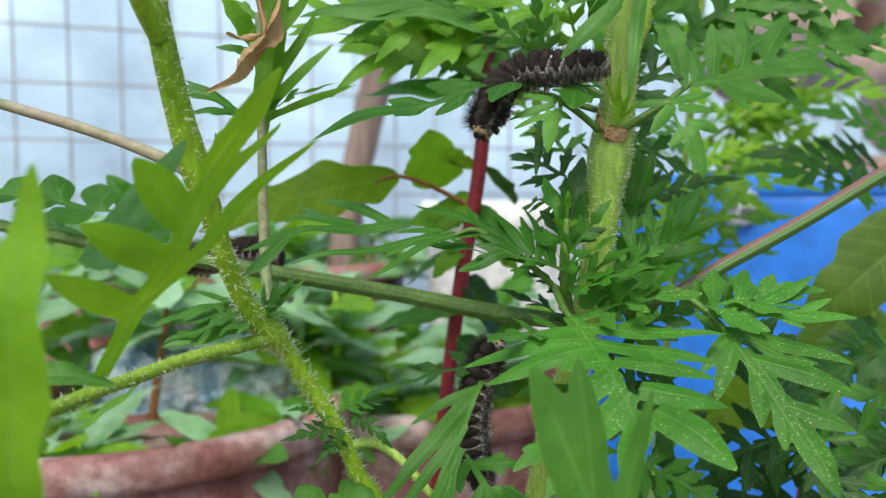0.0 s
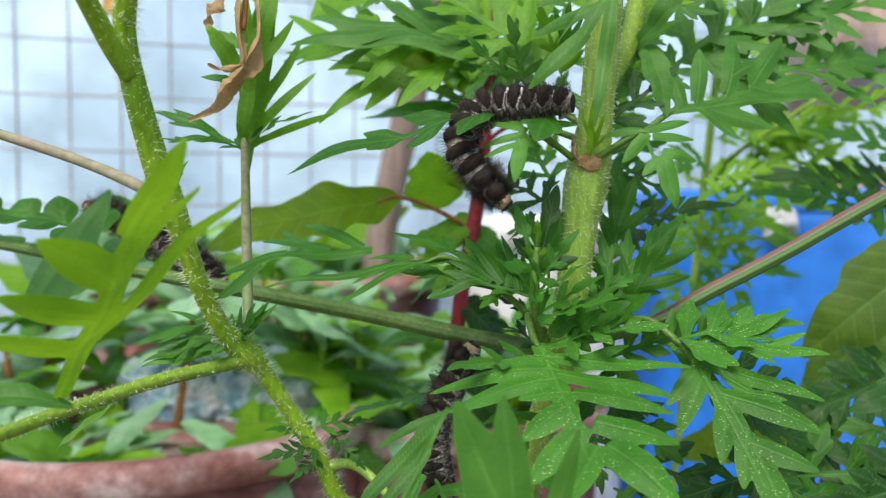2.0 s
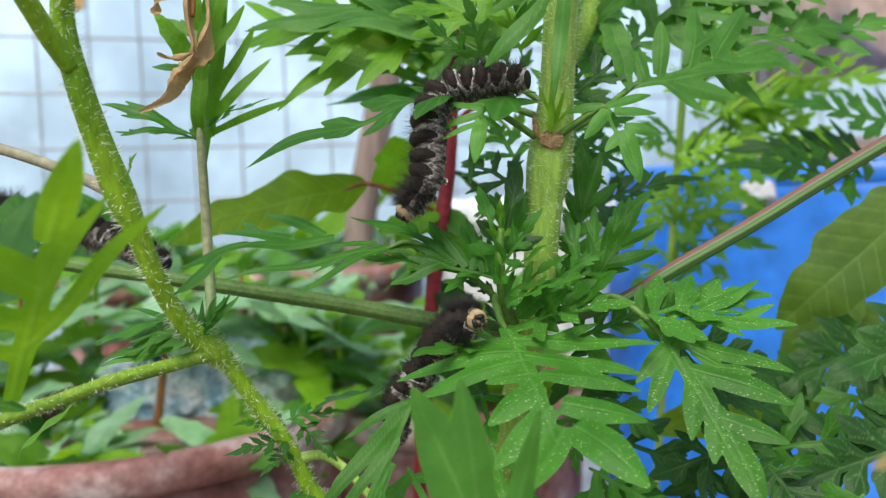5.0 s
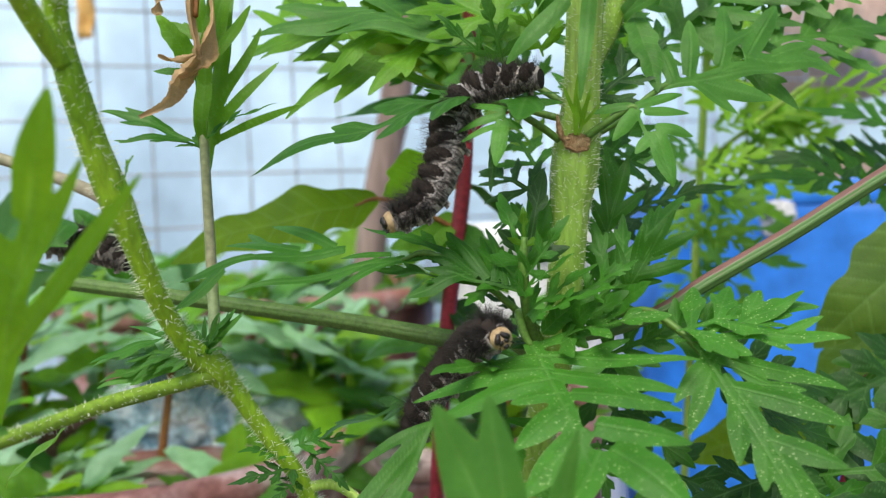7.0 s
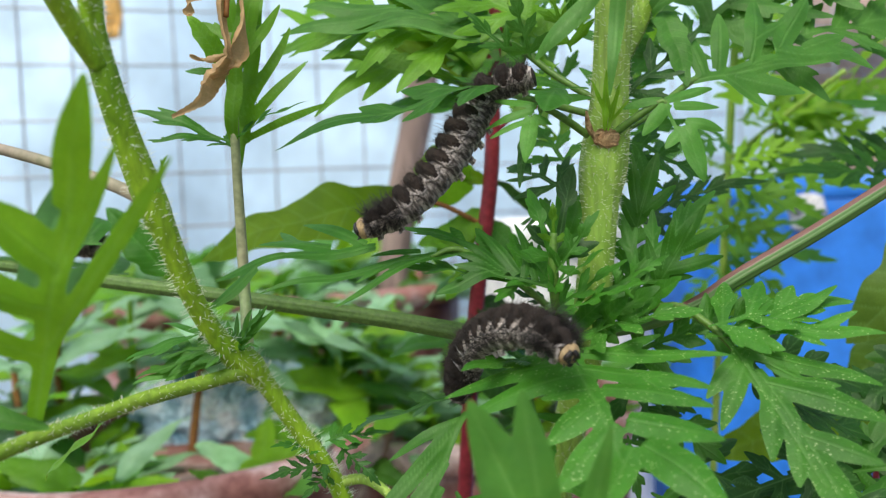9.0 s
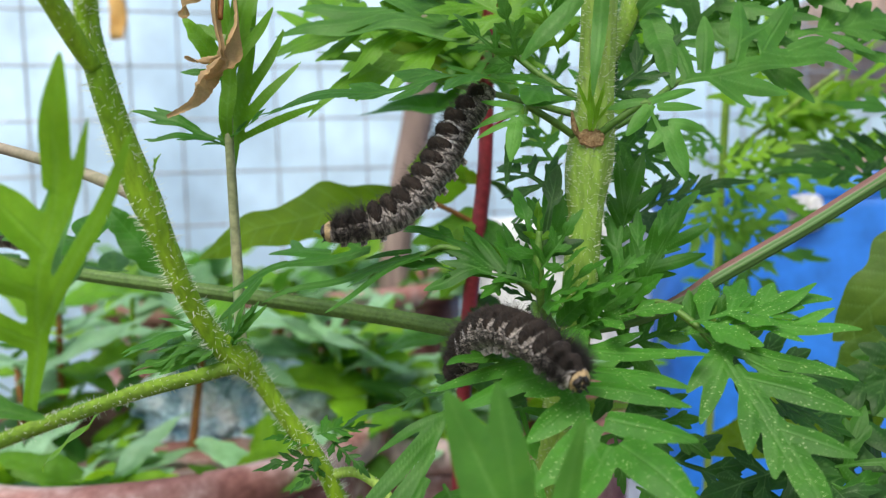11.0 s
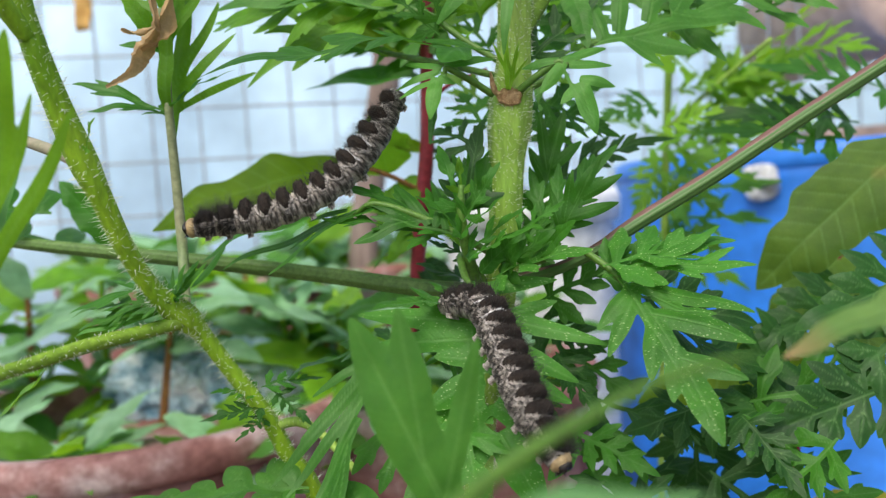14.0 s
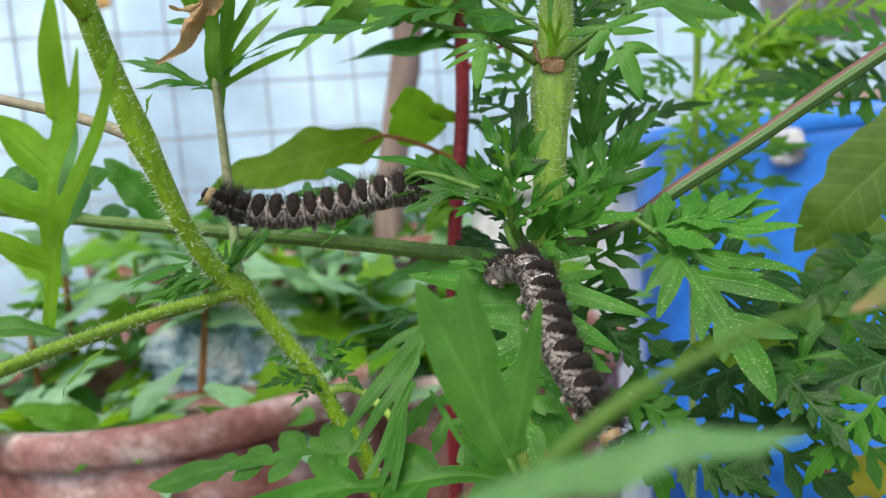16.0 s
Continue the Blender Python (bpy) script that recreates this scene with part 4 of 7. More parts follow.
frond(ragweed, (0.0513, 0.148, 0.5759), (0.0618, 0.122, 0.5523), TO_EYE, LEAF_SPECK, 'big', cut=[(0.07, 0.02, 0.44, 0.47, 0.058), (0.18, 0.09, 0.32, 0.18, 0.032), (0.28, 0.04, 0.6, 0.38, 0.068), (0.3, 0.14, 0.4, 0.3, 0.03), (0.55, 0.04, 0.76, 0.25, 0.058), (0.62, 0.04, 1.0, 0.0, 0.071), (0.09, 0.04, 0.25, -0.23, 0.046), (0.13, 0.02, 0.42, -0.25, 0.047), (0.29, 0.05, 0.61, -0.13, 0.055), (0.49, 0.05, 0.74, -0.09, 0.051), (0.2, 0.03, 0.65, 0.04, 0.04)], bend=0.25, fold=0.03, wave=0.012, cells=150, seed=58, label='broad lobed leaf with pale insect specks', petiole=[(0.036, 0.1585, 0.579), (0.0437, 0.154, 0.5815), (0.048, 0.151, 0.5792)])
frond(ragweed, (0.0483, 0.15, 0.5765), (0.0733, 0.14, 0.5778), (0, -0.7, 0.8), LEAF_SPECK, 'big', cut=[(0.18, 0.02, 0.39, 0.28, 0.054), (0.37, 0.05, 0.76, 0.4, 0.062), (0.62, 0.05, 0.86, 0.17, 0.044), (0.26, -0.02, 0.47, -0.15, 0.047), (0.49, 0.0, 0.69, -0.1, 0.035), (0.38, 0.03, 1.0, 0.0, 0.063)], wing=0.03, bend=0.25, fold=0.03, cells=130, seed=54, label='lobed leaf with pale insect specks')
frond(ragweed, (0.0228, 0.15, 0.5736), (0.0074, 0.135, 0.5743), UPWARD, LEAF_SPECK, 'ragweed', pairs=3, width=0.35, slim=1.4, bend=0.3, seed=55)
frond(ragweed, (0.0206, 0.142, 0.5569), (0.0248, 0.125, 0.5417), TO_EYE, LEAF_SPECK, 'ragweed', pairs=3, width=0.45, slim=1.4, bend=0.3, seed=57)
frond(ragweed, (0.0187, 0.152, 0.5637), (0.0212, 0.14, 0.5573), TO_EYE, LEAF_MID, 'ragweed', pairs=2, width=0.5, slim=1.5, bend=0.3, seed=59)
frond(ragweed, (0.0073, 0.145, 0.5657), (-0.0055, 0.13, 0.5381), (0, -0.6, 0.8), LEAF_MID, 'big', cut=[(0.14, -0.01, 0.87, -0.27, 0.036), (0.27, 0.01, 0.9, -0.17, 0.032), (0.39, 0.04, 1.0, -0.02, 0.036), (0.46, 0.04, 1.03, 0.08, 0.031), (0.55, 0.05, 0.98, 0.16, 0.036), (0.06, -0.01, 0.38, -0.26, 0.027), (0.11, -0.01, 0.6, -0.21, 0.030)], bend=0.3, cells=110, seed=60, label='hanging leaf with long narrow lobes')
frond(ragweed, (0.0077, 0.165, 0.5646), (-0.017, 0.16, 0.5576), EDGE, LEAF_DARK, 'ragweed', pairs=3, width=0.3, slim=1, bend=0.3, seed=68)
frond(ragweed, (0.0043, 0.15, 0.5503), (0.0155, 0.14, 0.5331), TO_EYE, LEAF_MID, 'ragweed', pairs=3, width=0.4, slim=1.3, bend=0.3, seed=69)
frond(ragweed, (0.0221, 0.135, 0.5369), (-0.0293, 0.125, 0.5383), UPWARD, LEAF_MID, 'ragweed', pairs=3, width=0.3, slim=1.6, bend=0.3, seed=70)
frond(ragweed, (0.0406, 0.165, 0.5439), (0.0579, 0.155, 0.5365), TO_EYE, LEAF_MID, 'ragweed', pairs=4, width=0.42, slim=1.2, bend=0.3, seed=80)
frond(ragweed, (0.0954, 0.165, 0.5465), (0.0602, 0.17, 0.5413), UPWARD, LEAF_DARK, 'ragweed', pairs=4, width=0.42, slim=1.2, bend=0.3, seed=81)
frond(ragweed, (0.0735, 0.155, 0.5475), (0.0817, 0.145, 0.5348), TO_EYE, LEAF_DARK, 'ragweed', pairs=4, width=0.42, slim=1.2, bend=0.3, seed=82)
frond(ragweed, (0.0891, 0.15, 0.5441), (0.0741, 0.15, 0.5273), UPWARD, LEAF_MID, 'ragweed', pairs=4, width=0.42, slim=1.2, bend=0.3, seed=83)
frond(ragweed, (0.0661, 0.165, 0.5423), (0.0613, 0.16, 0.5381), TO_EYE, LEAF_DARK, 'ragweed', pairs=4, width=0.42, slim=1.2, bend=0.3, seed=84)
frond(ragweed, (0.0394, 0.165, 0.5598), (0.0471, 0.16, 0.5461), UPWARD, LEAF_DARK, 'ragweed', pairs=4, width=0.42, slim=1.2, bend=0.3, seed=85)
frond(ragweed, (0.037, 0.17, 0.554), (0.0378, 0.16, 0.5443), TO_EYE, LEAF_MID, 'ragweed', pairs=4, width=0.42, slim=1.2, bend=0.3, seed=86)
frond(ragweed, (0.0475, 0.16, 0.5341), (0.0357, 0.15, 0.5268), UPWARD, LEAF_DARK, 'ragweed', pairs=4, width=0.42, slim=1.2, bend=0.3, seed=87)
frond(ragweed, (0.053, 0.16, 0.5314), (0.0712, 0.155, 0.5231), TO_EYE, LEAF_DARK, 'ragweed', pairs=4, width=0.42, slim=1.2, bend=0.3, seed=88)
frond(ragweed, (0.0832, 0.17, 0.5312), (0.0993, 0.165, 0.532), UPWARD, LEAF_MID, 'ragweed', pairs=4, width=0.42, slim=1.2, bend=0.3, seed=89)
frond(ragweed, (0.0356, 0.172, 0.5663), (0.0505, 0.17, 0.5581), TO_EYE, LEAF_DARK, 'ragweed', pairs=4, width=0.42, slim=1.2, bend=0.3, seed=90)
frond(ragweed, (0.0221, 0.1, 0.5512), (0.0111, 0.0995, 0.5784), TO_EYE, LEAF_PALE, 'big', cut=[(0.29, -0.01, 0.95, -0.2, 0.095), (0.14, -0.04, 0.68, -0.46, 0.062), (0.1, -0.02, 1.0, 0.0, 0.14)], wing=0.05, bend=0.15, fold=0.12, wave=0.008, cells=110, seed=91, label='smooth three-lobed leaf close by', petiole=[(0.0237, 0.12, 0.5278), (0.0236, 0.108, 0.5409)])
frond(left, (0.02, 0.046, 0.5704), (0.0428, 0.047, 0.5739), UPWARD, LEAF_MIST, 'oval', width=0.15, bend=0.3, fold=0.15, seed=95)
frond(left, (-0.0382, 0.13, 0.6044), (-0.035, 0.128, 0.6101), TO_EYE, LEAF_LIME, 'fine', pairs=2, width=0.2, slim=1.2, seed=101)
frond(left, (-0.0335, 0.148, 0.5769), (-0.027, 0.147, 0.5843), UPWARD, LEAF_MID, 'ragweed', pairs=4, width=0.3, slim=1.05, bend=0.3, seed=110)
frond(left, (-0.0335, 0.148, 0.5769), (-0.0553, 0.15, 0.5751), UPWARD, LEAF_PALE, 'ragweed', pairs=4, width=0.3, slim=1.05, bend=0.3, seed=111)
frond(left, (-0.0335, 0.148, 0.5769), (-0.0265, 0.149, 0.5831), UPWARD, LEAF_MID, 'ragweed', pairs=4, width=0.3, slim=1.05, bend=0.3, seed=112)
frond(left, (-0.0335, 0.148, 0.5769), (-0.0518, 0.146, 0.5722), UPWARD, LEAF_PALE, 'ragweed', pairs=4, width=0.3, slim=1.05, bend=0.3, seed=113)
frond(left, (-0.0335, 0.148, 0.5769), (-0.0277, 0.143, 0.5781), UPWARD, LEAF_MID, 'ragweed', pairs=4, width=0.3, slim=1.05, bend=0.3, seed=114)
frond(left, (-0.0335, 0.148, 0.5769), (-0.0385, 0.143, 0.5784), UPWARD, LEAF_PALE, 'ragweed', pairs=4, width=0.3, slim=1.05, bend=0.3, seed=115)
frond(left, (-0.0182, 0.158, 0.5561), (-0.0099, 0.155, 0.5495), UPWARD, LEAF_DARK, 'ragweed', pairs=4, width=0.36, slim=1.1, bend=0.3, seed=120)
frond(left, (-0.0209, 0.158, 0.5561), (-0.0311, 0.156, 0.5569), UPWARD, LEAF_MID, 'ragweed', pairs=4, width=0.36, slim=1.1, bend=0.3, seed=121)
frond(left, (-0.02, 0.158, 0.5529), (-0.0314, 0.15, 0.5525), UPWARD, LEAF_DARK, 'ragweed', pairs=4, width=0.36, slim=1.1, bend=0.3, seed=122)
frond(left, (-0.0209, 0.158, 0.5572), (-0.0092, 0.165, 0.5572), UPWARD, LEAF_MID, 'ragweed', pairs=4, width=0.36, slim=1.1, bend=0.3, seed=123)
frond(left, (-0.0201, 0.158, 0.5507), (-0.0244, 0.15, 0.5483), UPWARD, LEAF_DARK, 'ragweed', pairs=4, width=0.36, slim=1.1, bend=0.3, seed=124)
frond(left, (-0.0118, 0.155, 0.5367), (-0.0568, 0.15, 0.5326), UPWARD, LEAF_PALE, 'big', pairs=4, width=0.22, slim=1.2, bend=0.35, seed=130)
frond(left, (-0.0118, 0.155, 0.5367), (-0.0392, 0.15, 0.5363), UPWARD, LEAF_PALE, 'big', pairs=4, width=0.22, slim=1.2, bend=0.35, seed=131)
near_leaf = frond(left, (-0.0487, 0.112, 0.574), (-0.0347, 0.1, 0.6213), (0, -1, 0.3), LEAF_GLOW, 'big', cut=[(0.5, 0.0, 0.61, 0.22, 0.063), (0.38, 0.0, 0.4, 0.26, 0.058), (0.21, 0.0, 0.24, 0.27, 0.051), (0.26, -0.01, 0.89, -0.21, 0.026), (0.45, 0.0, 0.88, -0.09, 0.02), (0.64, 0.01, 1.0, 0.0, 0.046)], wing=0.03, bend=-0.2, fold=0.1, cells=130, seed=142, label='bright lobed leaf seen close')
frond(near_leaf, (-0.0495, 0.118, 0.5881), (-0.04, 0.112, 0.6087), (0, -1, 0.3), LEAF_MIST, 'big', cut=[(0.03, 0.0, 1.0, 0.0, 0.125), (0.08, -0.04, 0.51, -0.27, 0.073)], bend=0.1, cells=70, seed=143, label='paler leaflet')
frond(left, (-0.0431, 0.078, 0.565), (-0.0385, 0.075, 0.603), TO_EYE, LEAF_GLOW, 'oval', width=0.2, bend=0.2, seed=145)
frond(left, (-0.0466, 0.112, 0.5726), (-0.0698, 0.105, 0.5775), UPWARD, LEAF_PALE, 'oval', width=0.18, bend=0.2, seed=147)
frond(left, (-0.0516, 0.135, 0.5672), (-0.066, 0.14, 0.556), UPWARD, LEAF_LIME, 'oval', width=0.2, bend=0.2, seed=148)
frond(left, (-0.073, 0.176, 0.595), (-0.1173, 0.172, 0.6042), UPWARD, LEAF_MID, 'big', pairs=4, width=0.24, slim=1.6, bend=0.2, cells=110, seed=150)
frond(left, (-0.0819, 0.205, 0.5874), (-0.1388, 0.205, 0.5924), EDGE, LEAF_DARK, 'ragweed', pairs=3, width=0.22, slim=1.5, bend=0.2, seed=151)
frond(left, (-0.0695, 0.2, 0.5875), (-0.0831, 0.198, 0.6045), TO_EYE, LEAF_MID, 'oval', width=0.4, bend=0.3, seed=152)
frond(thin, (-0.036, 0.16, 0.6279), (-0.0433, 0.158, 0.6389), TO_EYE, LEAF_LIME, 'oval', bend=0.35, seed=160, width=0.3)
frond(thin, (-0.0362, 0.16, 0.6237), (-0.0292, 0.162, 0.6481), TO_EYE, LEAF_LIME, 'blade', bend=0.35, seed=161, slim=0.9)
frond(thin, (-0.0365, 0.16, 0.6144), (-0.0551, 0.158, 0.6215), (0, -0.7, 0.7), LEAF_MID, 'big', cut=[(0.19, 0.01, 0.65, 0.33, 0.05), (0.33, -0.05, 0.76, 0.09, 0.046), (0.13, 0.02, 0.8, -0.1, 0.052), (0.3, -0.03, 1.0, 0.0, 0.058)], bend=0.3, cells=80, seed=163)
frond(thin, (-0.0362, 0.16, 0.6141), (-0.0547, 0.162, 0.6162), UPWARD, LEAF_MID, 'fine', bend=0.35, seed=164, pairs=3, width=0.25, slim=1.2)
frond(thin, (-0.0359, 0.16, 0.6152), (-0.0206, 0.158, 0.6216), UPWARD, LEAF_MID, 'ragweed', bend=0.35, seed=166, pairs=3, width=0.3, slim=1.2)
frond(thin, (-0.036, 0.16, 0.6269), (-0.0444, 0.158, 0.6285), TO_EYE, LEAF_MID, 'oval', bend=0.35, seed=169, width=0.25)
frond(thin, (-0.0367, 0.1615, 0.6325), (-0.0338, 0.171, 0.6511), TO_EYE, LEAF_LIME, 'big', bend=0.35, pairs=3, width=0.4, slim=1, seed=485)
frond(ragweed, (0.0406, 0.157, 0.5829), (0.0499, 0.154, 0.599), (0, -1, 0.4), LEAF_MID, 'big', cut=[(0.15, 0.03, 0.48, 0.33, 0.053), (0.27, 0.04, 0.75, 0.19, 0.058), (0.44, 0.03, 1.0, 0.0, 0.07), (0.53, -0.02, 0.93, -0.27, 0.064), (0.3, -0.01, 0.66, -0.37, 0.07), (0.0, 0.0, 0.58, 0.01, 0.052)], bend=0.2, fold=0.06, cells=90, seed=800)
frond(ragweed, (0.0396, 0.168, 0.5941), (0.0447, 0.17, 0.6097), (0, -1, 0.4), LEAF_MID, 'big', cut=[(0.21, 0.03, 0.93, 0.31, 0.081), (0.29, 0.02, 1.0, 0.0, 0.103), (0.23, -0.02, 0.66, -0.3, 0.08), (0.07, 0.02, 0.44, 0.33, 0.073)], bend=0.2, fold=0.06, cells=90, seed=801)
frond(ragweed, (0.026, 0.158, 0.5877), (0.0254, 0.16, 0.6045), (0, -1, 0.4), LEAF_MID, 'big', cut=[(0.3, 0.0, 0.83, 0.25, 0.087), (0.36, -0.0, 1.0, -0.0, 0.1), (0.43, -0.04, 0.84, -0.2, 0.087), (0.29, -0.06, 0.59, -0.36, 0.086), (0.17, 0.02, 0.54, 0.34, 0.08)], bend=0.2, fold=0.06, cells=90, seed=802)
frond(ragweed, (0.023, 0.15, 0.5855), (0.0056, 0.15, 0.5904), (0, -0.8, 0.7), LEAF_MID, 'big', cut=[(0.37, -0.05, 0.87, -0.56, 0.074), (0.47, -0.07, 1.1, -0.37, 0.061), (0.52, -0.05, 1.08, -0.18, 0.054), (0.61, -0.03, 1.08, 0.36, 0.081), (0.31, -0.03, 0.3, -0.55, 0.055), (0.19, -0.03, 0.52, -0.82, 0.056), (0.49, -0.02, 1.0, 0.0, 0.06)], bend=0.2, fold=0.06, cells=90, seed=803)
frond(red, (-0.0119, 0.2185, 0.6046), (-0.0634, 0.205, 0.5904), TO_EYE, LEAF_BROAD, 'oval', pmat=STEM_BROWN, margin=0.13, width=0.27, bend=0.4, fold=0.12, wave=0.022, cells=110, seed=201, label='broad olive leaf with brown spots', petiole=[(0.0076, 0.222, 0.596), (-0.0019, 0.22, 0.6013)])
frond(red, (-0.0014, 0.223, 0.6013), (-0.0037, 0.215, 0.6171), TO_EYE, LEAF_GLOW, 'oval', width=0.9, bend=0.4, fold=0.1, seed=202)
frond(red, (0.0065, 0.224, 0.5938), (-0.0097, 0.22, 0.5915), TO_EYE, LEAF_LIME, 'oval', width=0.5, bend=0.4, seed=203)
frond(red, (0.0111, 0.224, 0.6294), (-0.0257, 0.215, 0.6471), UPWARD, LEAF_BROAD, 'oval', width=0.3, bend=0.5, seed=204)
frond(red, (0.0121, 0.224, 0.6442), (-0.0022, 0.22, 0.6672), TO_EYE, LEAF_LIME, 'oval', width=0.5, bend=0.4, seed=205)
frond(red, (0.013, 0.224, 0.65), (0.0321, 0.215, 0.6608), TO_EYE, LEAF_LIME, 'oval', width=0.4, bend=0.4, seed=206)
frond(weed, (0.1274, 0.2, 0.5989), (0.0902, 0.2, 0.5658), TO_EYE, LEAF_DULL, 'oval', width=0.4, bend=0.4, fold=0.1, cells=100, seed=211, label='broad dull-green leaf with holes')
frond(weed, (0.1253, 0.235, 0.57), (0.0994, 0.225, 0.5503), TO_EYE, LEAF_DULL, 'oval', width=0.42, bend=0.4, seed=212)
frond(weed, (0.1244, 0.235, 0.5668), (0.1283, 0.225, 0.537), TO_EYE, LEAF_DULL, 'oval', width=0.45, bend=0.4, seed=213)
frond(weed, (0.1171, 0.238, 0.5436), (0.0629, 0.22, 0.5335), TO_EYE, LEAF_BROAD, 'oval', width=0.3, bend=0.4, seed=214)
frond(weed, (0.0774, 0.08, 0.5819), (0.0577, 0.08, 0.5746), UPWARD, LEAF_RUST, 'oval', width=0.24, bend=0.3, seed=215, label='green leaf with a rusty tip', petiole=[(0.21, 0.2, 0.4627), (0.1097, 0.11, 0.5647)])
frond(weed, (0.1099, 0.23, 0.4931), (0.1288, 0.22, 0.5058), TO_EYE, LEAF_YELLOW, 'oval', width=0.5, bend=0.3, seed=216)
frond(far, (0.1331, 0.24, 0.607), (0.0872, 0.235, 0.611), (0, -0.7, 0.7), LEAF_DARK, 'ragweed', pairs=5, width=0.34, slim=0.85, bend=0.35, cells=100, seed=219, label='dark finely cut leaf')
frond(far, (0.1431, 0.24, 0.614), (0.1, 0.235, 0.625), (0, -0.7, 0.7), LEAF_MID, 'ragweed', pairs=5, width=0.34, slim=0.8, bend=0.35, cells=100, seed=218, label='finely cut leaf')
# Glow and lime tones put the luminous backlight into these leaves' colour.
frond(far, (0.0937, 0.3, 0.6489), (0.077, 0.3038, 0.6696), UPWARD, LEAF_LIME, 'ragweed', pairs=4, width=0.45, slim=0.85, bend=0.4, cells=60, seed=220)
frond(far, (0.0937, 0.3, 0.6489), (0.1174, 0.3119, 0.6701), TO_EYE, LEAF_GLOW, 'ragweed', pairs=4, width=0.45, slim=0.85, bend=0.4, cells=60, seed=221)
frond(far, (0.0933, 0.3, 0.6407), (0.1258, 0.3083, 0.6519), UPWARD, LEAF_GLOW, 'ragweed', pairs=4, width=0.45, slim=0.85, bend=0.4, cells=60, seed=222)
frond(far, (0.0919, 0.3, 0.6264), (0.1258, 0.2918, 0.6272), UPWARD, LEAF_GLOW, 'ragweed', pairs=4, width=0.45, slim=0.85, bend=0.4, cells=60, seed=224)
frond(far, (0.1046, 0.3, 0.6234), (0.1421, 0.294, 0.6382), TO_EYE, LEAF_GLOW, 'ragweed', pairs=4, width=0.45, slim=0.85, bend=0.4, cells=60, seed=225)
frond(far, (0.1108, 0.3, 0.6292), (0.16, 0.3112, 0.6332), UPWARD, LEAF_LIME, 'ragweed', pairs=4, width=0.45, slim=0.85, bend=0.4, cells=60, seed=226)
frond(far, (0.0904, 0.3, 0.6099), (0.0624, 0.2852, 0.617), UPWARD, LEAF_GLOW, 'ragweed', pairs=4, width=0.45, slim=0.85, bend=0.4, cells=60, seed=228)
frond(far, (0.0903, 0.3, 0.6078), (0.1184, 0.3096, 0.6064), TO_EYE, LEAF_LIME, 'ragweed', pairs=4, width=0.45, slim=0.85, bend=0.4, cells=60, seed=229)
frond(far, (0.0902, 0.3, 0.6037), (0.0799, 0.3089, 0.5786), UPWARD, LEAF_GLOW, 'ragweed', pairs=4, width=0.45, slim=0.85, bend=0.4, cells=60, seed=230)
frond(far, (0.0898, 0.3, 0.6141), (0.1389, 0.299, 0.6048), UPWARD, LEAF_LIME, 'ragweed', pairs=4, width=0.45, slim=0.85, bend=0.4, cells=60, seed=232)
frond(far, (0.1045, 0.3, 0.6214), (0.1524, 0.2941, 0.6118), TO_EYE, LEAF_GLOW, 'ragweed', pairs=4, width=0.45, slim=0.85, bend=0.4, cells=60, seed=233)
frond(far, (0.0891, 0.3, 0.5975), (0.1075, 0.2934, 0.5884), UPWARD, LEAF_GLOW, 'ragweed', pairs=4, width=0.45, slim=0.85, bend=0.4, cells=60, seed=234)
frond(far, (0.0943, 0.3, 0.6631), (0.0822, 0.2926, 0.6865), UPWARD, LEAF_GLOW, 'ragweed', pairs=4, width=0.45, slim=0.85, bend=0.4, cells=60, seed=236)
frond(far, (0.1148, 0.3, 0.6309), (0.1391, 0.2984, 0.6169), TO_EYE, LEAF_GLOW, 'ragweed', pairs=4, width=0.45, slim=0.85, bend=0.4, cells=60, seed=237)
frond(far, (0.0878, 0.3, 0.5683), (0.073, 0.3001, 0.5477), UPWARD, LEAF_LIME, 'ragweed', pairs=4, width=0.45, slim=0.85, bend=0.4, cells=60, seed=238)
frond(ragweed, (0.0193, 0.154, 0.5851), (-0.0044, 0.152, 0.5903), UPWARD, LEAF_MID, 'ragweed', pairs=3, width=0.4, slim=0.9, bend=0.3, seed=401)
frond(ragweed, (0.0328, 0.15, 0.5851), (0.0421, 0.147, 0.5908), TO_EYE, LEAF_MID, 'fine', pairs=3, width=0.4, slim=1.3, bend=0.3, seed=405)
frond(ragweed, (0.0248, 0.147, 0.5818), (0.0372, 0.14, 0.5869), UPWARD, LEAF_MID, 'ragweed', pairs=3, width=0.3, slim=1.3, bend=0.3, seed=406)
frond(ragweed, (0.0243, 0.158, 0.5804), (0.0151, 0.16, 0.5847), UPWARD, LEAF_DARK, 'ragweed', pairs=3, width=0.4, slim=1.3, bend=0.3, seed=407)
frond(ragweed, (0.0263, 0.16, 0.5738), (0.0116, 0.165, 0.5799), EDGE, LEAF_DARK, 'ragweed', pairs=3, width=0.4, slim=1.3, bend=0.3, seed=408)
frond(red, (0.0118, 0.2225, 0.6351), (-0.0156, 0.225, 0.6518), UPWARD, LEAF_LIME, 'oval', width=0.36, bend=0.5, seed=420)
frond(red, (0.0122, 0.2225, 0.6468), (-0.0306, 0.235, 0.6408), TO_EYE, LEAF_LIME, 'oval', width=0.36, bend=0.5, seed=421)
frond(red, (0.0119, 0.2225, 0.6336), (-0.0093, 0.245, 0.6448), UPWARD, LEAF_LIME, 'oval', width=0.36, bend=0.5, seed=422)
frond(red, (0.0126, 0.2225, 0.6526), (0.0235, 0.225, 0.6511), TO_EYE, LEAF_LIME, 'oval', width=0.36, bend=0.5, seed=423)
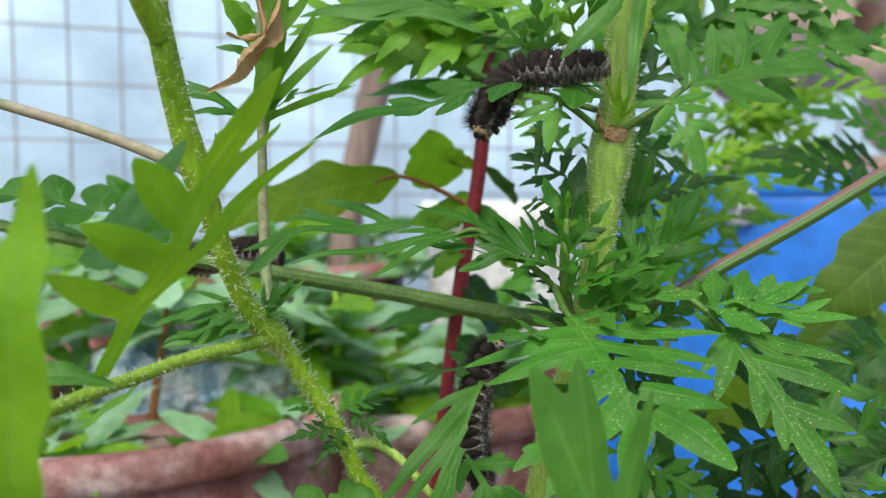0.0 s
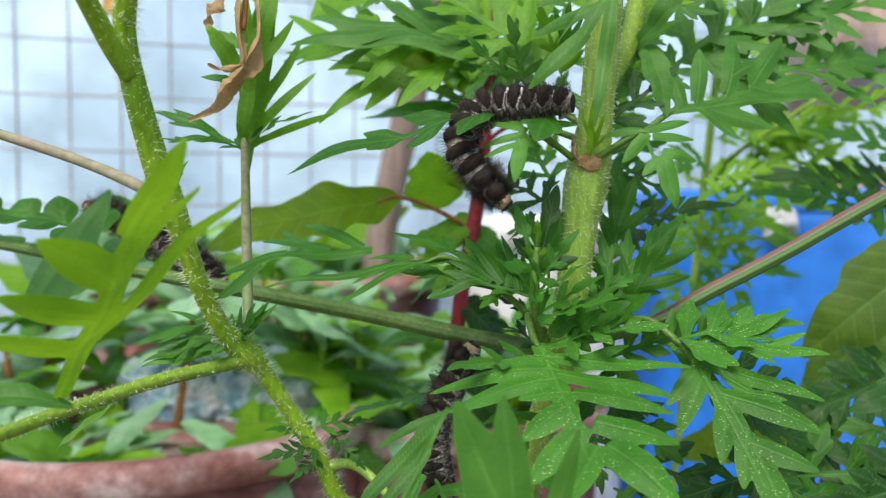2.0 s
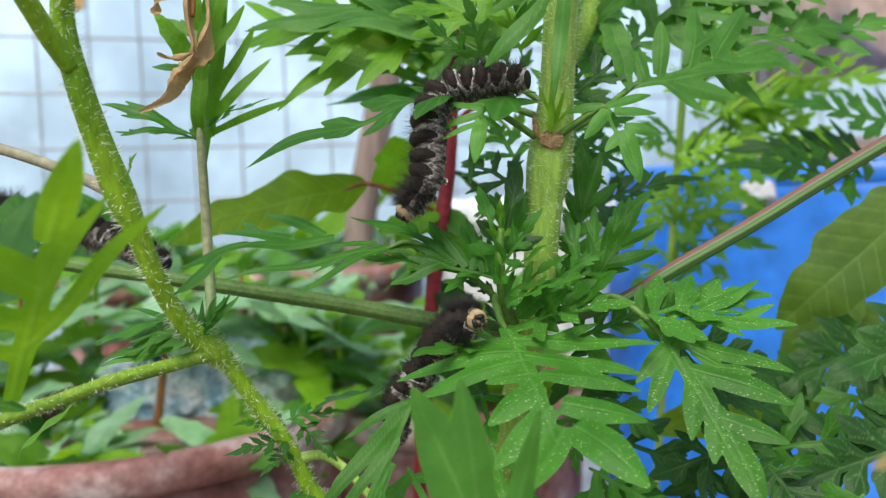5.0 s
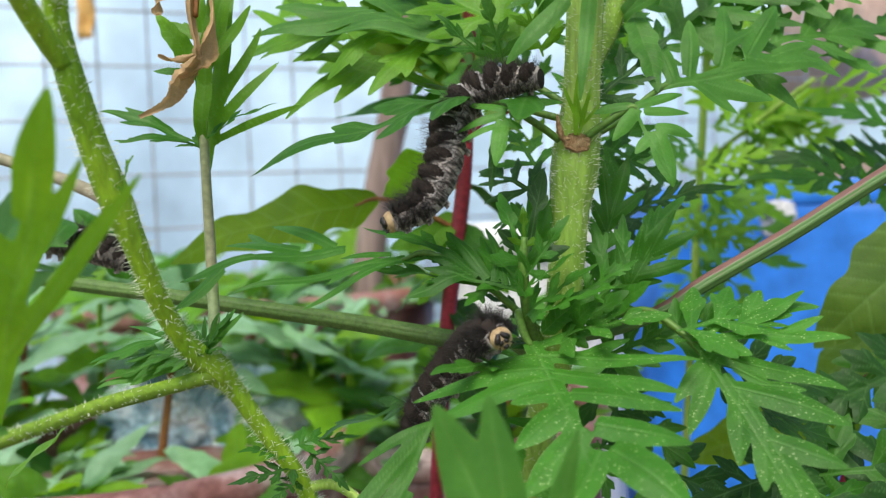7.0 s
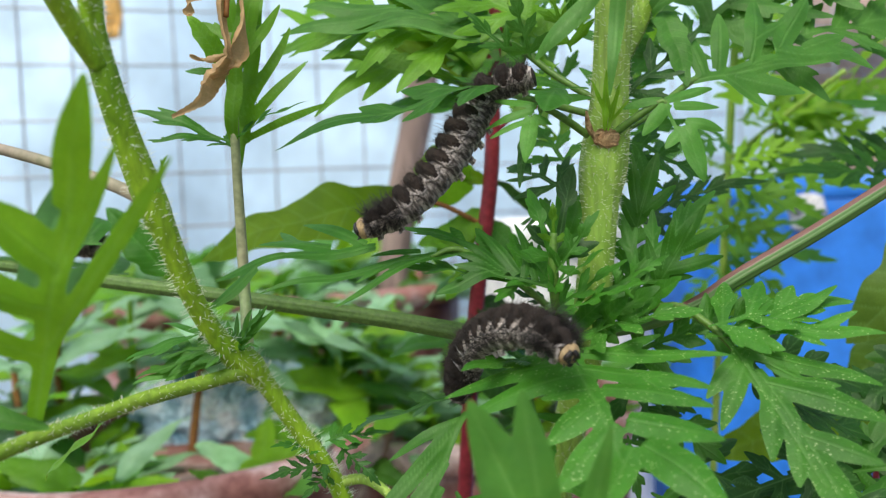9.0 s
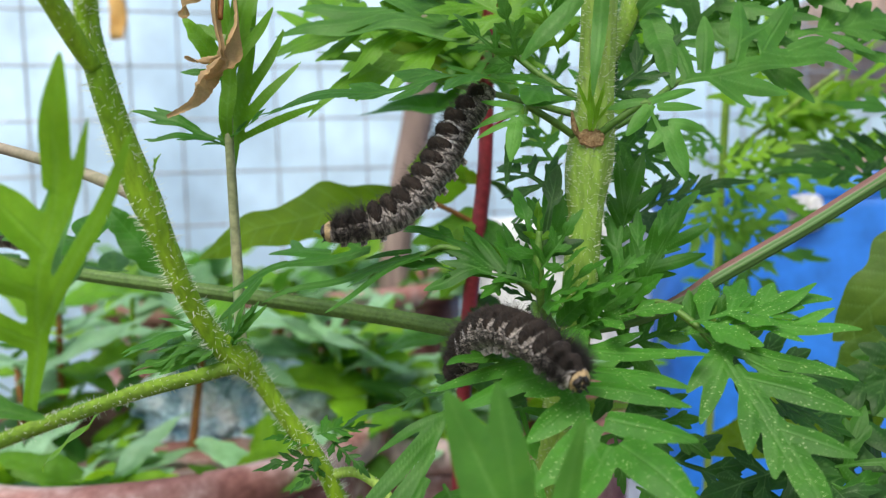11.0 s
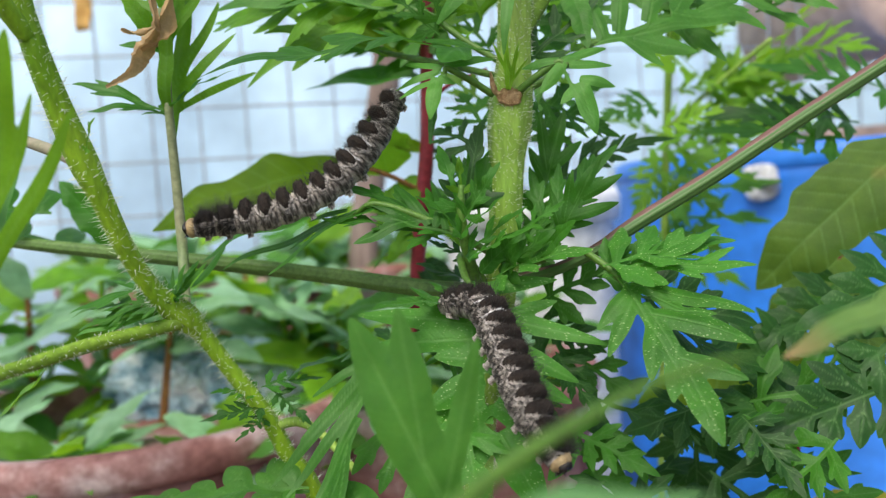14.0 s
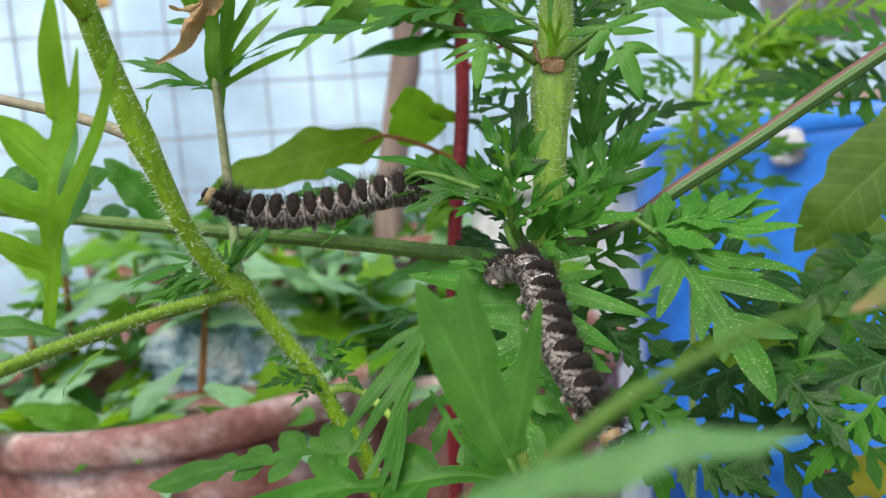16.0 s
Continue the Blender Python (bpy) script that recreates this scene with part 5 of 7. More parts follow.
frond(red, (0.0121, 0.2225, 0.638), (0.0279, 0.235, 0.641), UPWARD, LEAF_PALE, 'oval', width=0.36, bend=0.5, seed=424)
frond(red, (0.0131, 0.2225, 0.6569), (-0.0016, 0.245, 0.672), TO_EYE, LEAF_LIME, 'oval', width=0.36, bend=0.5, seed=425)
frond(red, (0.0111, 0.2225, 0.6263), (-0.0243, 0.225, 0.626), UPWARD, LEAF_MID, 'oval', width=0.36, bend=0.5, seed=426)
frond(red, (0.0119, 0.2225, 0.6409), (0.0391, 0.235, 0.6512), TO_EYE, LEAF_LIME, 'oval', width=0.36, bend=0.5, seed=427)
frond(red, (0.0093, 0.2225, 0.6071), (0.0218, 0.245, 0.5959), UPWARD, LEAF_DARK, 'oval', width=0.36, bend=0.5, seed=428)
frond(red, (0.0077, 0.2225, 0.5923), (0.021, 0.225, 0.5781), TO_EYE, LEAF_LIME, 'oval', width=0.36, bend=0.5, seed=429)
frond(red, (0.0063, 0.2225, 0.5848), (-0.011, 0.235, 0.5717), UPWARD, LEAF_MID, 'oval', width=0.36, bend=0.5, seed=430)
frond(red, (0.0052, 0.2225, 0.5758), (0.0172, 0.245, 0.5563), TO_EYE, LEAF_DARK, 'oval', width=0.36, bend=0.5, seed=431)
frond(red, (0.0041, 0.2225, 0.5668), (-0.0194, 0.225, 0.5609), UPWARD, LEAF_MID, 'oval', width=0.36, bend=0.5, seed=432)
frond(red, (0.0038, 0.2225, 0.5593), (0.0198, 0.235, 0.5389), TO_EYE, LEAF_DARK, 'oval', width=0.36, bend=0.5, seed=433)
frond(thin, (-0.0364, 0.16, 0.6132), (-0.0319, 0.157, 0.6443), TO_EYE, LEAF_LIME, 'oval', width=0.1, bend=0.2, seed=501)
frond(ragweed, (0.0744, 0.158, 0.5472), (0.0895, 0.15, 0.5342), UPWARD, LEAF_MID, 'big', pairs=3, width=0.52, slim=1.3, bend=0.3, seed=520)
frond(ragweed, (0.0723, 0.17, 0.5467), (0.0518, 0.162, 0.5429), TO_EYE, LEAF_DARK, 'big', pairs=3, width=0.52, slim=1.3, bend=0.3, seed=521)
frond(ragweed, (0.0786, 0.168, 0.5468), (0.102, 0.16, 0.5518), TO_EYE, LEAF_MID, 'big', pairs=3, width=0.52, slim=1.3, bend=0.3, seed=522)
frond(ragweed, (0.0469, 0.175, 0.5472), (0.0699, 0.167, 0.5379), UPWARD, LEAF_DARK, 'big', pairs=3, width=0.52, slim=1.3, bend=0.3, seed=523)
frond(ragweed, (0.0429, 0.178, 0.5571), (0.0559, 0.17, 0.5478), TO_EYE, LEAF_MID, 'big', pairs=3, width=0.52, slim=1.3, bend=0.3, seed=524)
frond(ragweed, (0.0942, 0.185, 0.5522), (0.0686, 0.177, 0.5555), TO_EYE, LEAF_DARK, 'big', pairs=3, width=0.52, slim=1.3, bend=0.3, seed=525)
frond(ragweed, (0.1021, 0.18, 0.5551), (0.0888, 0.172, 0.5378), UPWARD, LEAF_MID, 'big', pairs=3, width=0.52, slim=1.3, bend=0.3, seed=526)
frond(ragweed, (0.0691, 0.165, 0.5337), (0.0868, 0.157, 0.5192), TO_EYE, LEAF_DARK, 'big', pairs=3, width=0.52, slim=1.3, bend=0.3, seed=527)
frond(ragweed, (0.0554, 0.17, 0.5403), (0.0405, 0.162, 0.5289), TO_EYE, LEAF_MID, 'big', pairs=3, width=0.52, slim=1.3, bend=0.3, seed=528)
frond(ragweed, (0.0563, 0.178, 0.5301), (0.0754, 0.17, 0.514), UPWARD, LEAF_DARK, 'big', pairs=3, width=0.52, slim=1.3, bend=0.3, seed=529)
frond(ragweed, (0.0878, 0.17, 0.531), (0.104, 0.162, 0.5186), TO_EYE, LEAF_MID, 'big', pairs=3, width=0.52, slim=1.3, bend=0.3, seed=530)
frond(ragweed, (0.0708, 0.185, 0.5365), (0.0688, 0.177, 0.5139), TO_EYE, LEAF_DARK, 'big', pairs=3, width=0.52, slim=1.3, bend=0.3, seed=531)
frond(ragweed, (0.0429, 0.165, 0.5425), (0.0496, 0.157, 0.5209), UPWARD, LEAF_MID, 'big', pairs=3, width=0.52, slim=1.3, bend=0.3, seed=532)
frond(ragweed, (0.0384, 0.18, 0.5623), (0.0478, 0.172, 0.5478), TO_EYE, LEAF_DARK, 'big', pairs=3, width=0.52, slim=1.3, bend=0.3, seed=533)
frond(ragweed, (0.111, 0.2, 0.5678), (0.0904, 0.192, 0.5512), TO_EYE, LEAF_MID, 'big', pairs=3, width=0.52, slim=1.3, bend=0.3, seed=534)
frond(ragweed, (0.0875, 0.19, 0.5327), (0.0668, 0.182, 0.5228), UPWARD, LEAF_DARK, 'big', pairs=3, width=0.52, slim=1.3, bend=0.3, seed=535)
frond(ragweed, (0.023, 0.149, 0.5816), (0.0354, 0.146, 0.5902), UPWARD, LEAF_MID, 'ragweed', pairs=3, width=0.42, slim=1.4, bend=0.35, seed=650)
frond(ragweed, (0.0297, 0.149, 0.5785), (0.04, 0.144, 0.5859), TO_EYE, LEAF_MID, 'big', pairs=3, width=0.42, slim=1.2, bend=0.35, seed=653)
frond(ragweed, (0.028, 0.147, 0.5779), (0.0461, 0.141, 0.582), UPWARD, LEAF_SPECK, 'big', pairs=3, width=0.42, slim=1.2, bend=0.35, seed=654)
frond(red, (0.0093, 0.2235, 0.6071), (-0.0015, 0.22, 0.6104), TO_EYE, LEAF_BROAD, 'oval', width=0.42, bend=0.5, seed=560)
frond(red, (0.0085, 0.2235, 0.5997), (-0.0054, 0.22, 0.5869), TO_EYE, LEAF_LIME, 'oval', width=0.42, bend=0.5, seed=561)
frond(red, (0.0084, 0.2235, 0.5967), (0.0182, 0.22, 0.5861), TO_EYE, LEAF_MID, 'oval', width=0.42, bend=0.5, seed=562)
frond(red, (0.0118, 0.2235, 0.6323), (-0.0024, 0.22, 0.6266), TO_EYE, LEAF_MID, 'oval', width=0.42, bend=0.5, seed=563)
frond(red, (0.0124, 0.2235, 0.647), (0.0038, 0.22, 0.6336), TO_EYE, LEAF_LIME, 'oval', width=0.42, bend=0.5, seed=564)
frond(red, (0.0122, 0.2235, 0.6411), (0.0197, 0.22, 0.627), TO_EYE, LEAF_MID, 'oval', width=0.42, bend=0.5, seed=565)
frond(red, (0.0062, 0.2235, 0.5863), (-0.0029, 0.22, 0.5764), TO_EYE, LEAF_LIME, 'oval', width=0.42, bend=0.5, seed=566)
frond(ragweed, (0.0256, 0.176, 0.6322), (0.0131, 0.18, 0.6395), TO_EYE, LEAF_LIME, 'ragweed', pairs=3, width=0.45, slim=1.1, bend=0.4, seed=570)
frond(ragweed, (0.0222, 0.176, 0.6313), (-0.0012, 0.18, 0.6379), TO_EYE, LEAF_PALE, 'ragweed', pairs=3, width=0.45, slim=1.1, bend=0.4, seed=571)
frond(ragweed, (0.0266, 0.176, 0.6288), (0.0171, 0.18, 0.6206), TO_EYE, LEAF_LIME, 'ragweed', pairs=3, width=0.45, slim=1.1, bend=0.4, seed=572)
frond(ragweed, (0.0404, 0.176, 0.6326), (0.0514, 0.18, 0.6397), TO_EYE, LEAF_PALE, 'ragweed', pairs=3, width=0.45, slim=1.1, bend=0.4, seed=573)
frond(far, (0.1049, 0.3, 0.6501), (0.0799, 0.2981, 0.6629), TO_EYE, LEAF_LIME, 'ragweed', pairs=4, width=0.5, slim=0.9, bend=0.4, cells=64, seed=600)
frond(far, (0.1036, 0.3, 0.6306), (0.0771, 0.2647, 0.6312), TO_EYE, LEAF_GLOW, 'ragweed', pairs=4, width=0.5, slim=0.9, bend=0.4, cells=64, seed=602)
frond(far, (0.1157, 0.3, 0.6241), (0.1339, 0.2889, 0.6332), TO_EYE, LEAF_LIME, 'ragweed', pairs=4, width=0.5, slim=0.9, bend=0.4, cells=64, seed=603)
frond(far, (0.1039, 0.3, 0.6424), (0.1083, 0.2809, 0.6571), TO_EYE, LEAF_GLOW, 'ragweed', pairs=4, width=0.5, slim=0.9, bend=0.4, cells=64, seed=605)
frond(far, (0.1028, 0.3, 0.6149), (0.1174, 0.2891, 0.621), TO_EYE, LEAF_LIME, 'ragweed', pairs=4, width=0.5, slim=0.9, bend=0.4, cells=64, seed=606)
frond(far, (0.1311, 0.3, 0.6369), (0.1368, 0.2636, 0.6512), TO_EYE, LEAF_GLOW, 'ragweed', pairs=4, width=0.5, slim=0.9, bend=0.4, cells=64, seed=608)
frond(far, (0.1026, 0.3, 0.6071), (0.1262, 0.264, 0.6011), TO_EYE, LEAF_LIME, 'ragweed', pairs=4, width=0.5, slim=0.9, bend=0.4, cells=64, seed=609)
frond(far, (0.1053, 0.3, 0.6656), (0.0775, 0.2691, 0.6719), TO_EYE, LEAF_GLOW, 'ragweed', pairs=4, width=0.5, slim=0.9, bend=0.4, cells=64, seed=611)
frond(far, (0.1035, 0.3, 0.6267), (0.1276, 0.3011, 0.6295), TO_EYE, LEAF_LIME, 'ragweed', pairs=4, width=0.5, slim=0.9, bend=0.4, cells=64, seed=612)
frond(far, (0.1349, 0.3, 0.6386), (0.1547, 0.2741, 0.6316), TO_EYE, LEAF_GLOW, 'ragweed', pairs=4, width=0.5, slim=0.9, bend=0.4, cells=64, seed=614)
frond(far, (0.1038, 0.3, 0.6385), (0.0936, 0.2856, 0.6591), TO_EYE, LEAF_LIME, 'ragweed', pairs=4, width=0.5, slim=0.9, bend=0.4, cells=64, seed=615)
frond(ragweed, (0.0263, 0.17, 0.6032), (0.0152, 0.184, 0.6089), TO_EYE, LEAF_DARK, 'ragweed', pairs=3, width=0.5, slim=1.25, bend=0.4, seed=630)
frond(ragweed, (0.0375, 0.179, 0.6284), (0.0464, 0.193, 0.6453), TO_EYE, LEAF_MID, 'ragweed', pairs=3, width=0.5, slim=1.25, bend=0.4, seed=634)
frond(ragweed, (0.0274, 0.177, 0.608), (0.0217, 0.191, 0.6178), TO_EYE, LEAF_MID, 'ragweed', pairs=3, width=0.5, slim=1.25, bend=0.4, seed=636)
frond(ragweed, (0.0365, 0.182, 0.6078), (0.0533, 0.196, 0.6116), TO_EYE, LEAF_MID, 'ragweed', pairs=3, width=0.5, slim=1.25, bend=0.4, seed=638)
frond(ragweed, (0.0396, 0.175, 0.6121), (0.0573, 0.185, 0.6038), TO_EYE, LEAF_MID, 'ragweed', pairs=3, width=0.45, slim=1.2, bend=0.3, seed=403)
frond(ragweed, (0.0265, 0.167, 0.5987), (0.0177, 0.181, 0.5967), TO_EYE, LEAF_MID, 'ragweed', pairs=3, width=0.5, slim=1.25, bend=0.4, seed=631)
frond(ragweed, (0.0359, 0.177, 0.6041), (0.0451, 0.191, 0.6153), TO_EYE, LEAF_MID, 'ragweed', pairs=3, width=0.5, slim=1.25, bend=0.4, seed=632)
frond(ragweed, (0.0364, 0.177, 0.619), (0.0469, 0.191, 0.6325), TO_EYE, LEAF_MID, 'ragweed', pairs=3, width=0.5, slim=1.25, bend=0.4, seed=633)
frond(ragweed, (0.0391, 0.204, 0.6142), (0.0588, 0.21, 0.6192), TO_EYE, LEAF_MID, 'ragweed', pairs=3, width=0.46, slim=1.2, bend=0.4, seed=723)
frond(red, (-0.008, 0.25, 0.6854), (-0.0416, 0.24, 0.657), TO_EYE, LEAF_LIME, 'oval', width=0.5, bend=0.4, seed=820)
frond(red, (0.0163, 0.245, 0.6568), (0.0321, 0.235, 0.6747), TO_EYE, LEAF_LIME, 'oval', width=0.5, bend=0.4, seed=821)
frond(red, (0.022, 0.25, 0.6806), (0.0408, 0.24, 0.6603), TO_EYE, LEAF_LIME, 'oval', width=0.5, bend=0.4, seed=822)
frond(red, (0.0514, 0.26, 0.6396), (0.062, 0.25, 0.6684), TO_EYE, LEAF_LIME, 'oval', width=0.45, bend=0.4, seed=823)
frond(red, (0.0843, 0.26, 0.6715), (0.0558, 0.25, 0.6616), TO_EYE, LEAF_GLOW, 'oval', width=0.4, bend=0.4, seed=824)
frond(red, (-0.0417, 0.255, 0.6844), (-0.0252, 0.245, 0.6635), TO_EYE, LEAF_LIME, 'oval', width=0.5, bend=0.4, seed=825)
frond(ragweed, (0.0567, 0.192, 0.6363), (0.0907, 0.197, 0.6554), (0, -0.8, 0.7), LEAF_PALE, 'ragweed', pairs=4, width=0.42, slim=1.1, bend=0.3, fold=0.1, cells=110, seed=830)
frond(ragweed, (0.0784, 0.197, 0.6468), (0.1186, 0.202, 0.6533), (0, -0.8, 0.7), LEAF_PALE, 'ragweed', pairs=4, width=0.42, slim=1.1, bend=0.3, fold=0.1, cells=110, seed=831)
frond(ragweed, (0.0515, 0.185, 0.6457), (0.0697, 0.19, 0.6621), (0, -0.8, 0.7), LEAF_MID, 'ragweed', pairs=4, width=0.42, slim=1.1, bend=0.3, fold=0.1, cells=110, seed=832)
frond(ragweed, (0.0509, 0.19, 0.6315), (0.0683, 0.195, 0.6426), (0, -0.8, 0.7), LEAF_MID, 'ragweed', pairs=4, width=0.42, slim=1.1, bend=0.3, fold=0.1, cells=110, seed=833)
frond(ragweed, (0.0933, 0.2, 0.6326), (0.123, 0.205, 0.6409), (0, -0.8, 0.7), LEAF_PALE, 'ragweed', pairs=4, width=0.42, slim=1.1, bend=0.3, fold=0.1, cells=110, seed=834)
frond(ragweed, (0.0335, 0.2, 0.6517), (0.0187, 0.205, 0.6442), (0, -0.8, 0.7), LEAF_MID, 'ragweed', pairs=4, width=0.42, slim=1.1, bend=0.3, fold=0.1, cells=110, seed=835)
frond(ragweed, (-0.0078, 0.2, 0.6546), (-0.0332, 0.205, 0.6624), (0, -0.8, 0.7), LEAF_MID, 'ragweed', pairs=4, width=0.42, slim=1.1, bend=0.3, fold=0.1, cells=110, seed=836)
frond(left, (-0.0345, 0.149, 0.5761), (-0.0255, 0.147, 0.584), (0, -1, 0.5), LEAF_PALE, 'big', cut=[(0.16, 0.08, 0.4, 0.44, 0.061), (0.28, 0.06, 0.67, 0.28, 0.06), (0.38, 0.03, 0.9, 0.15, 0.059), (0.14, 0.01, 1.0, 0.0, 0.067), (0.09, 0.07, 0.17, 0.47, 0.062)], bend=0.2, fold=0.08, cells=80, seed=850)
frond(left, (-0.0348, 0.149, 0.5748), (-0.0517, 0.145, 0.5715), (0, -0.7, 0.7), LEAF_PALE, 'big', cut=[(0.18, -0.04, 0.67, -0.25, 0.05), (0.29, -0.04, 0.8, -0.11, 0.055), (0.35, -0.0, 0.68, 0.06, 0.048), (0.24, -0.04, 1.0, 0.0, 0.055), (0.12, -0.0, 0.4, -0.22, 0.043)], bend=0.2, fold=0.08, cells=80, seed=851)
frond(left, (-0.038, 0.15, 0.5803), (-0.0533, 0.146, 0.5758), (0, -0.5, 0.8), LEAF_MID, 'big', cut=[(0.14, -0.0, 0.6, -0.49, 0.048), (0.33, 0.0, 1.0, 0.0, 0.06), (0.26, -0.0, 0.73, 0.1, 0.046)], bend=0.2, fold=0.08, cells=80, seed=852)
frond(thin, (-0.0362, 0.162, 0.6092), (-0.0313, 0.168, 0.6477), (0, -1, 0.3), LEAF_LIME, 'big', cut=[(0.14, 0.0, 1.0, 0.0, 0.042), (0.27, 0.0, 0.76, -0.18, 0.034), (0.21, -0.01, 0.59, -0.29, 0.030), (0.16, -0.02, 0.39, -0.43, 0.022), (0.27, 0.02, 0.62, 0.15, 0.026), (0.2, 0.01, 0.39, 0.08, 0.022)], bend=0.2, fold=0.08, cells=80, seed=853)
frond(far, (0.1275, 0.235, 0.6016), (0.0832, 0.225, 0.6057), (0, -0.7, 0.7), LEAF_MID, 'ragweed', pairs=5, width=0.36, slim=0.85, bend=0.35, cells=90, seed=870)
frond(far, (0.0779, 0.27, 0.6057), (0.1103, 0.26, 0.5917), (0, -0.7, 0.7), LEAF_LIME, 'ragweed', pairs=5, width=0.36, slim=0.8, bend=0.35, cells=90, seed=871)
frond(ragweed, (0.0426, 0.2, 0.5957), (0.0713, 0.19, 0.6043), (0, -0.7, 0.7), LEAF_DARK, 'ragweed', pairs=5, width=0.36, slim=0.9, bend=0.35, cells=90, seed=872)
frond(far, (0.0825, 0.275, 0.6002), (0.07, 0.265, 0.5803), (0, -0.7, 0.7), LEAF_LIME, 'ragweed', pairs=5, width=0.36, slim=0.8, bend=0.35, cells=90, seed=873)
frond(far, (0.0799, 0.26, 0.6104), (0.1038, 0.25, 0.615), (0, -0.7, 0.7), LEAF_GLOW, 'ragweed', pairs=5, width=0.36, slim=0.8, bend=0.35, cells=90, seed=874)
frond(far, (0.0835, 0.28, 0.5937), (0.1051, 0.27, 0.5796), (0, -0.7, 0.7), LEAF_LIME, 'ragweed', pairs=5, width=0.36, slim=0.75, bend=0.35, cells=90, seed=875)
frond(far, (0.0784, 0.25, 0.6181), (0.0539, 0.24, 0.6105), (0, -0.7, 0.7), LEAF_MID, 'ragweed', pairs=5, width=0.36, slim=0.9, bend=0.35, cells=90, seed=876)
frond(far, (0.0881, 0.3, 0.585), (0.1056, 0.285, 0.5927), TO_EYE, LEAF_LIME, 'ragweed', pairs=3, width=0.42, slim=0.85, bend=0.4, cells=60, seed=680)
frond(far, (0.088, 0.3, 0.5809), (0.125, 0.295, 0.5773), TO_EYE, LEAF_PALE, 'ragweed', pairs=3, width=0.42, slim=0.85, bend=0.4, cells=60, seed=681)
frond(far, (0.0875, 0.3, 0.5788), (0.1115, 0.305, 0.5646), TO_EYE, LEAF_LIME, 'ragweed', pairs=3, width=0.42, slim=0.85, bend=0.4, cells=60, seed=682)
frond(far, (0.0883, 0.3, 0.5892), (0.1261, 0.285, 0.5915), TO_EYE, LEAF_PALE, 'ragweed', pairs=3, width=0.42, slim=0.85, bend=0.4, cells=60, seed=683)
frond(far, (0.087, 0.3, 0.5683), (0.1163, 0.295, 0.5532), TO_EYE, LEAF_LIME, 'ragweed', pairs=3, width=0.42, slim=0.85, bend=0.4, cells=60, seed=684)
frond(far, (0.0878, 0.3, 0.5767), (0.0722, 0.305, 0.5599), TO_EYE, LEAF_PALE, 'ragweed', pairs=3, width=0.42, slim=0.85, bend=0.4, cells=60, seed=685)
frond(far, (0.0863, 0.3, 0.5599), (0.0633, 0.285, 0.5527), TO_EYE, LEAF_LIME, 'ragweed', pairs=3, width=0.42, slim=0.85, bend=0.4, cells=60, seed=686)
frond(far, (0.0872, 0.3, 0.5725), (0.1036, 0.295, 0.5783), TO_EYE, LEAF_PALE, 'ragweed', pairs=3, width=0.42, slim=0.85, bend=0.4, cells=60, seed=687)
frond(ragweed, (0.037, 0.164, 0.5707), (0.0571, 0.168, 0.5782), TO_EYE, LEAF_MID, 'big', pairs=4, width=0.42, slim=1.2, bend=0.35, seed=701)
frond(ragweed, (0.0359, 0.161, 0.5797), (0.0474, 0.165, 0.5939), UPWARD, LEAF_MID, 'big', pairs=4, width=0.42, slim=1.2, bend=0.35, seed=702)
frond(ragweed, (0.0478, 0.154, 0.5763), (0.0637, 0.158, 0.5813), TO_EYE, LEAF_MID, 'big', pairs=4, width=0.42, slim=1.2, bend=0.35, seed=703)
frond(ragweed, (0.0484, 0.148, 0.5781), (0.0732, 0.152, 0.5812), UPWARD, LEAF_SPECK, 'big', pairs=4, width=0.42, slim=1.2, bend=0.35, seed=704)
frond(ragweed, (0.0562, 0.161, 0.5708), (0.0799, 0.165, 0.563), TO_EYE, LEAF_DARK, 'big', pairs=4, width=0.42, slim=1.2, bend=0.35, seed=705)
frond(ragweed, (0.0616, 0.166, 0.5632), (0.0849, 0.17, 0.5507), UPWARD, LEAF_DARK, 'big', pairs=4, width=0.42, slim=1.2, bend=0.35, seed=706)
frond(ragweed, (0.0395, 0.199, 0.6397), (0.0537, 0.205, 0.6532), TO_EYE, LEAF_LIME, 'ragweed', pairs=3, width=0.46, slim=1.2, bend=0.4, seed=720)
frond(ragweed, (0.0411, 0.204, 0.6327), (0.0582, 0.21, 0.6409), TO_EYE, LEAF_MID, 'ragweed', pairs=3, width=0.46, slim=1.2, bend=0.4, seed=721)
frond(ragweed, (0.0406, 0.209, 0.6228), (0.0568, 0.215, 0.6324), TO_EYE, LEAF_LIME, 'ragweed', pairs=3, width=0.46, slim=1.2, bend=0.4, seed=722)
frond(ragweed, (0.029, 0.194, 0.6417), (0.0194, 0.2, 0.6567), TO_EYE, LEAF_LIME, 'ragweed', pairs=3, width=0.46, slim=1.2, bend=0.4, seed=725)
frond(ragweed, (0.0297, 0.204, 0.6294), (0.0188, 0.21, 0.6434), TO_EYE, LEAF_MID, 'ragweed', pairs=3, width=0.46, slim=1.2, bend=0.4, seed=726)
frond(ragweed, (0.0287, 0.209, 0.6151), (0.0153, 0.215, 0.6277), TO_EYE, LEAF_LIME, 'ragweed', pairs=3, width=0.46, slim=1.2, bend=0.4, seed=727)
frond(ragweed, (0.019, 0.214, 0.6471), (-0.0011, 0.22, 0.6585), TO_EYE, LEAF_GLOW, 'ragweed', pairs=3, width=0.46, slim=1.2, bend=0.4, seed=728)
frond(ragweed, (0.0157, 0.219, 0.6384), (-0.0133, 0.225, 0.6352), TO_EYE, LEAF_MID, 'ragweed', pairs=3, width=0.46, slim=1.2, bend=0.4, seed=729)
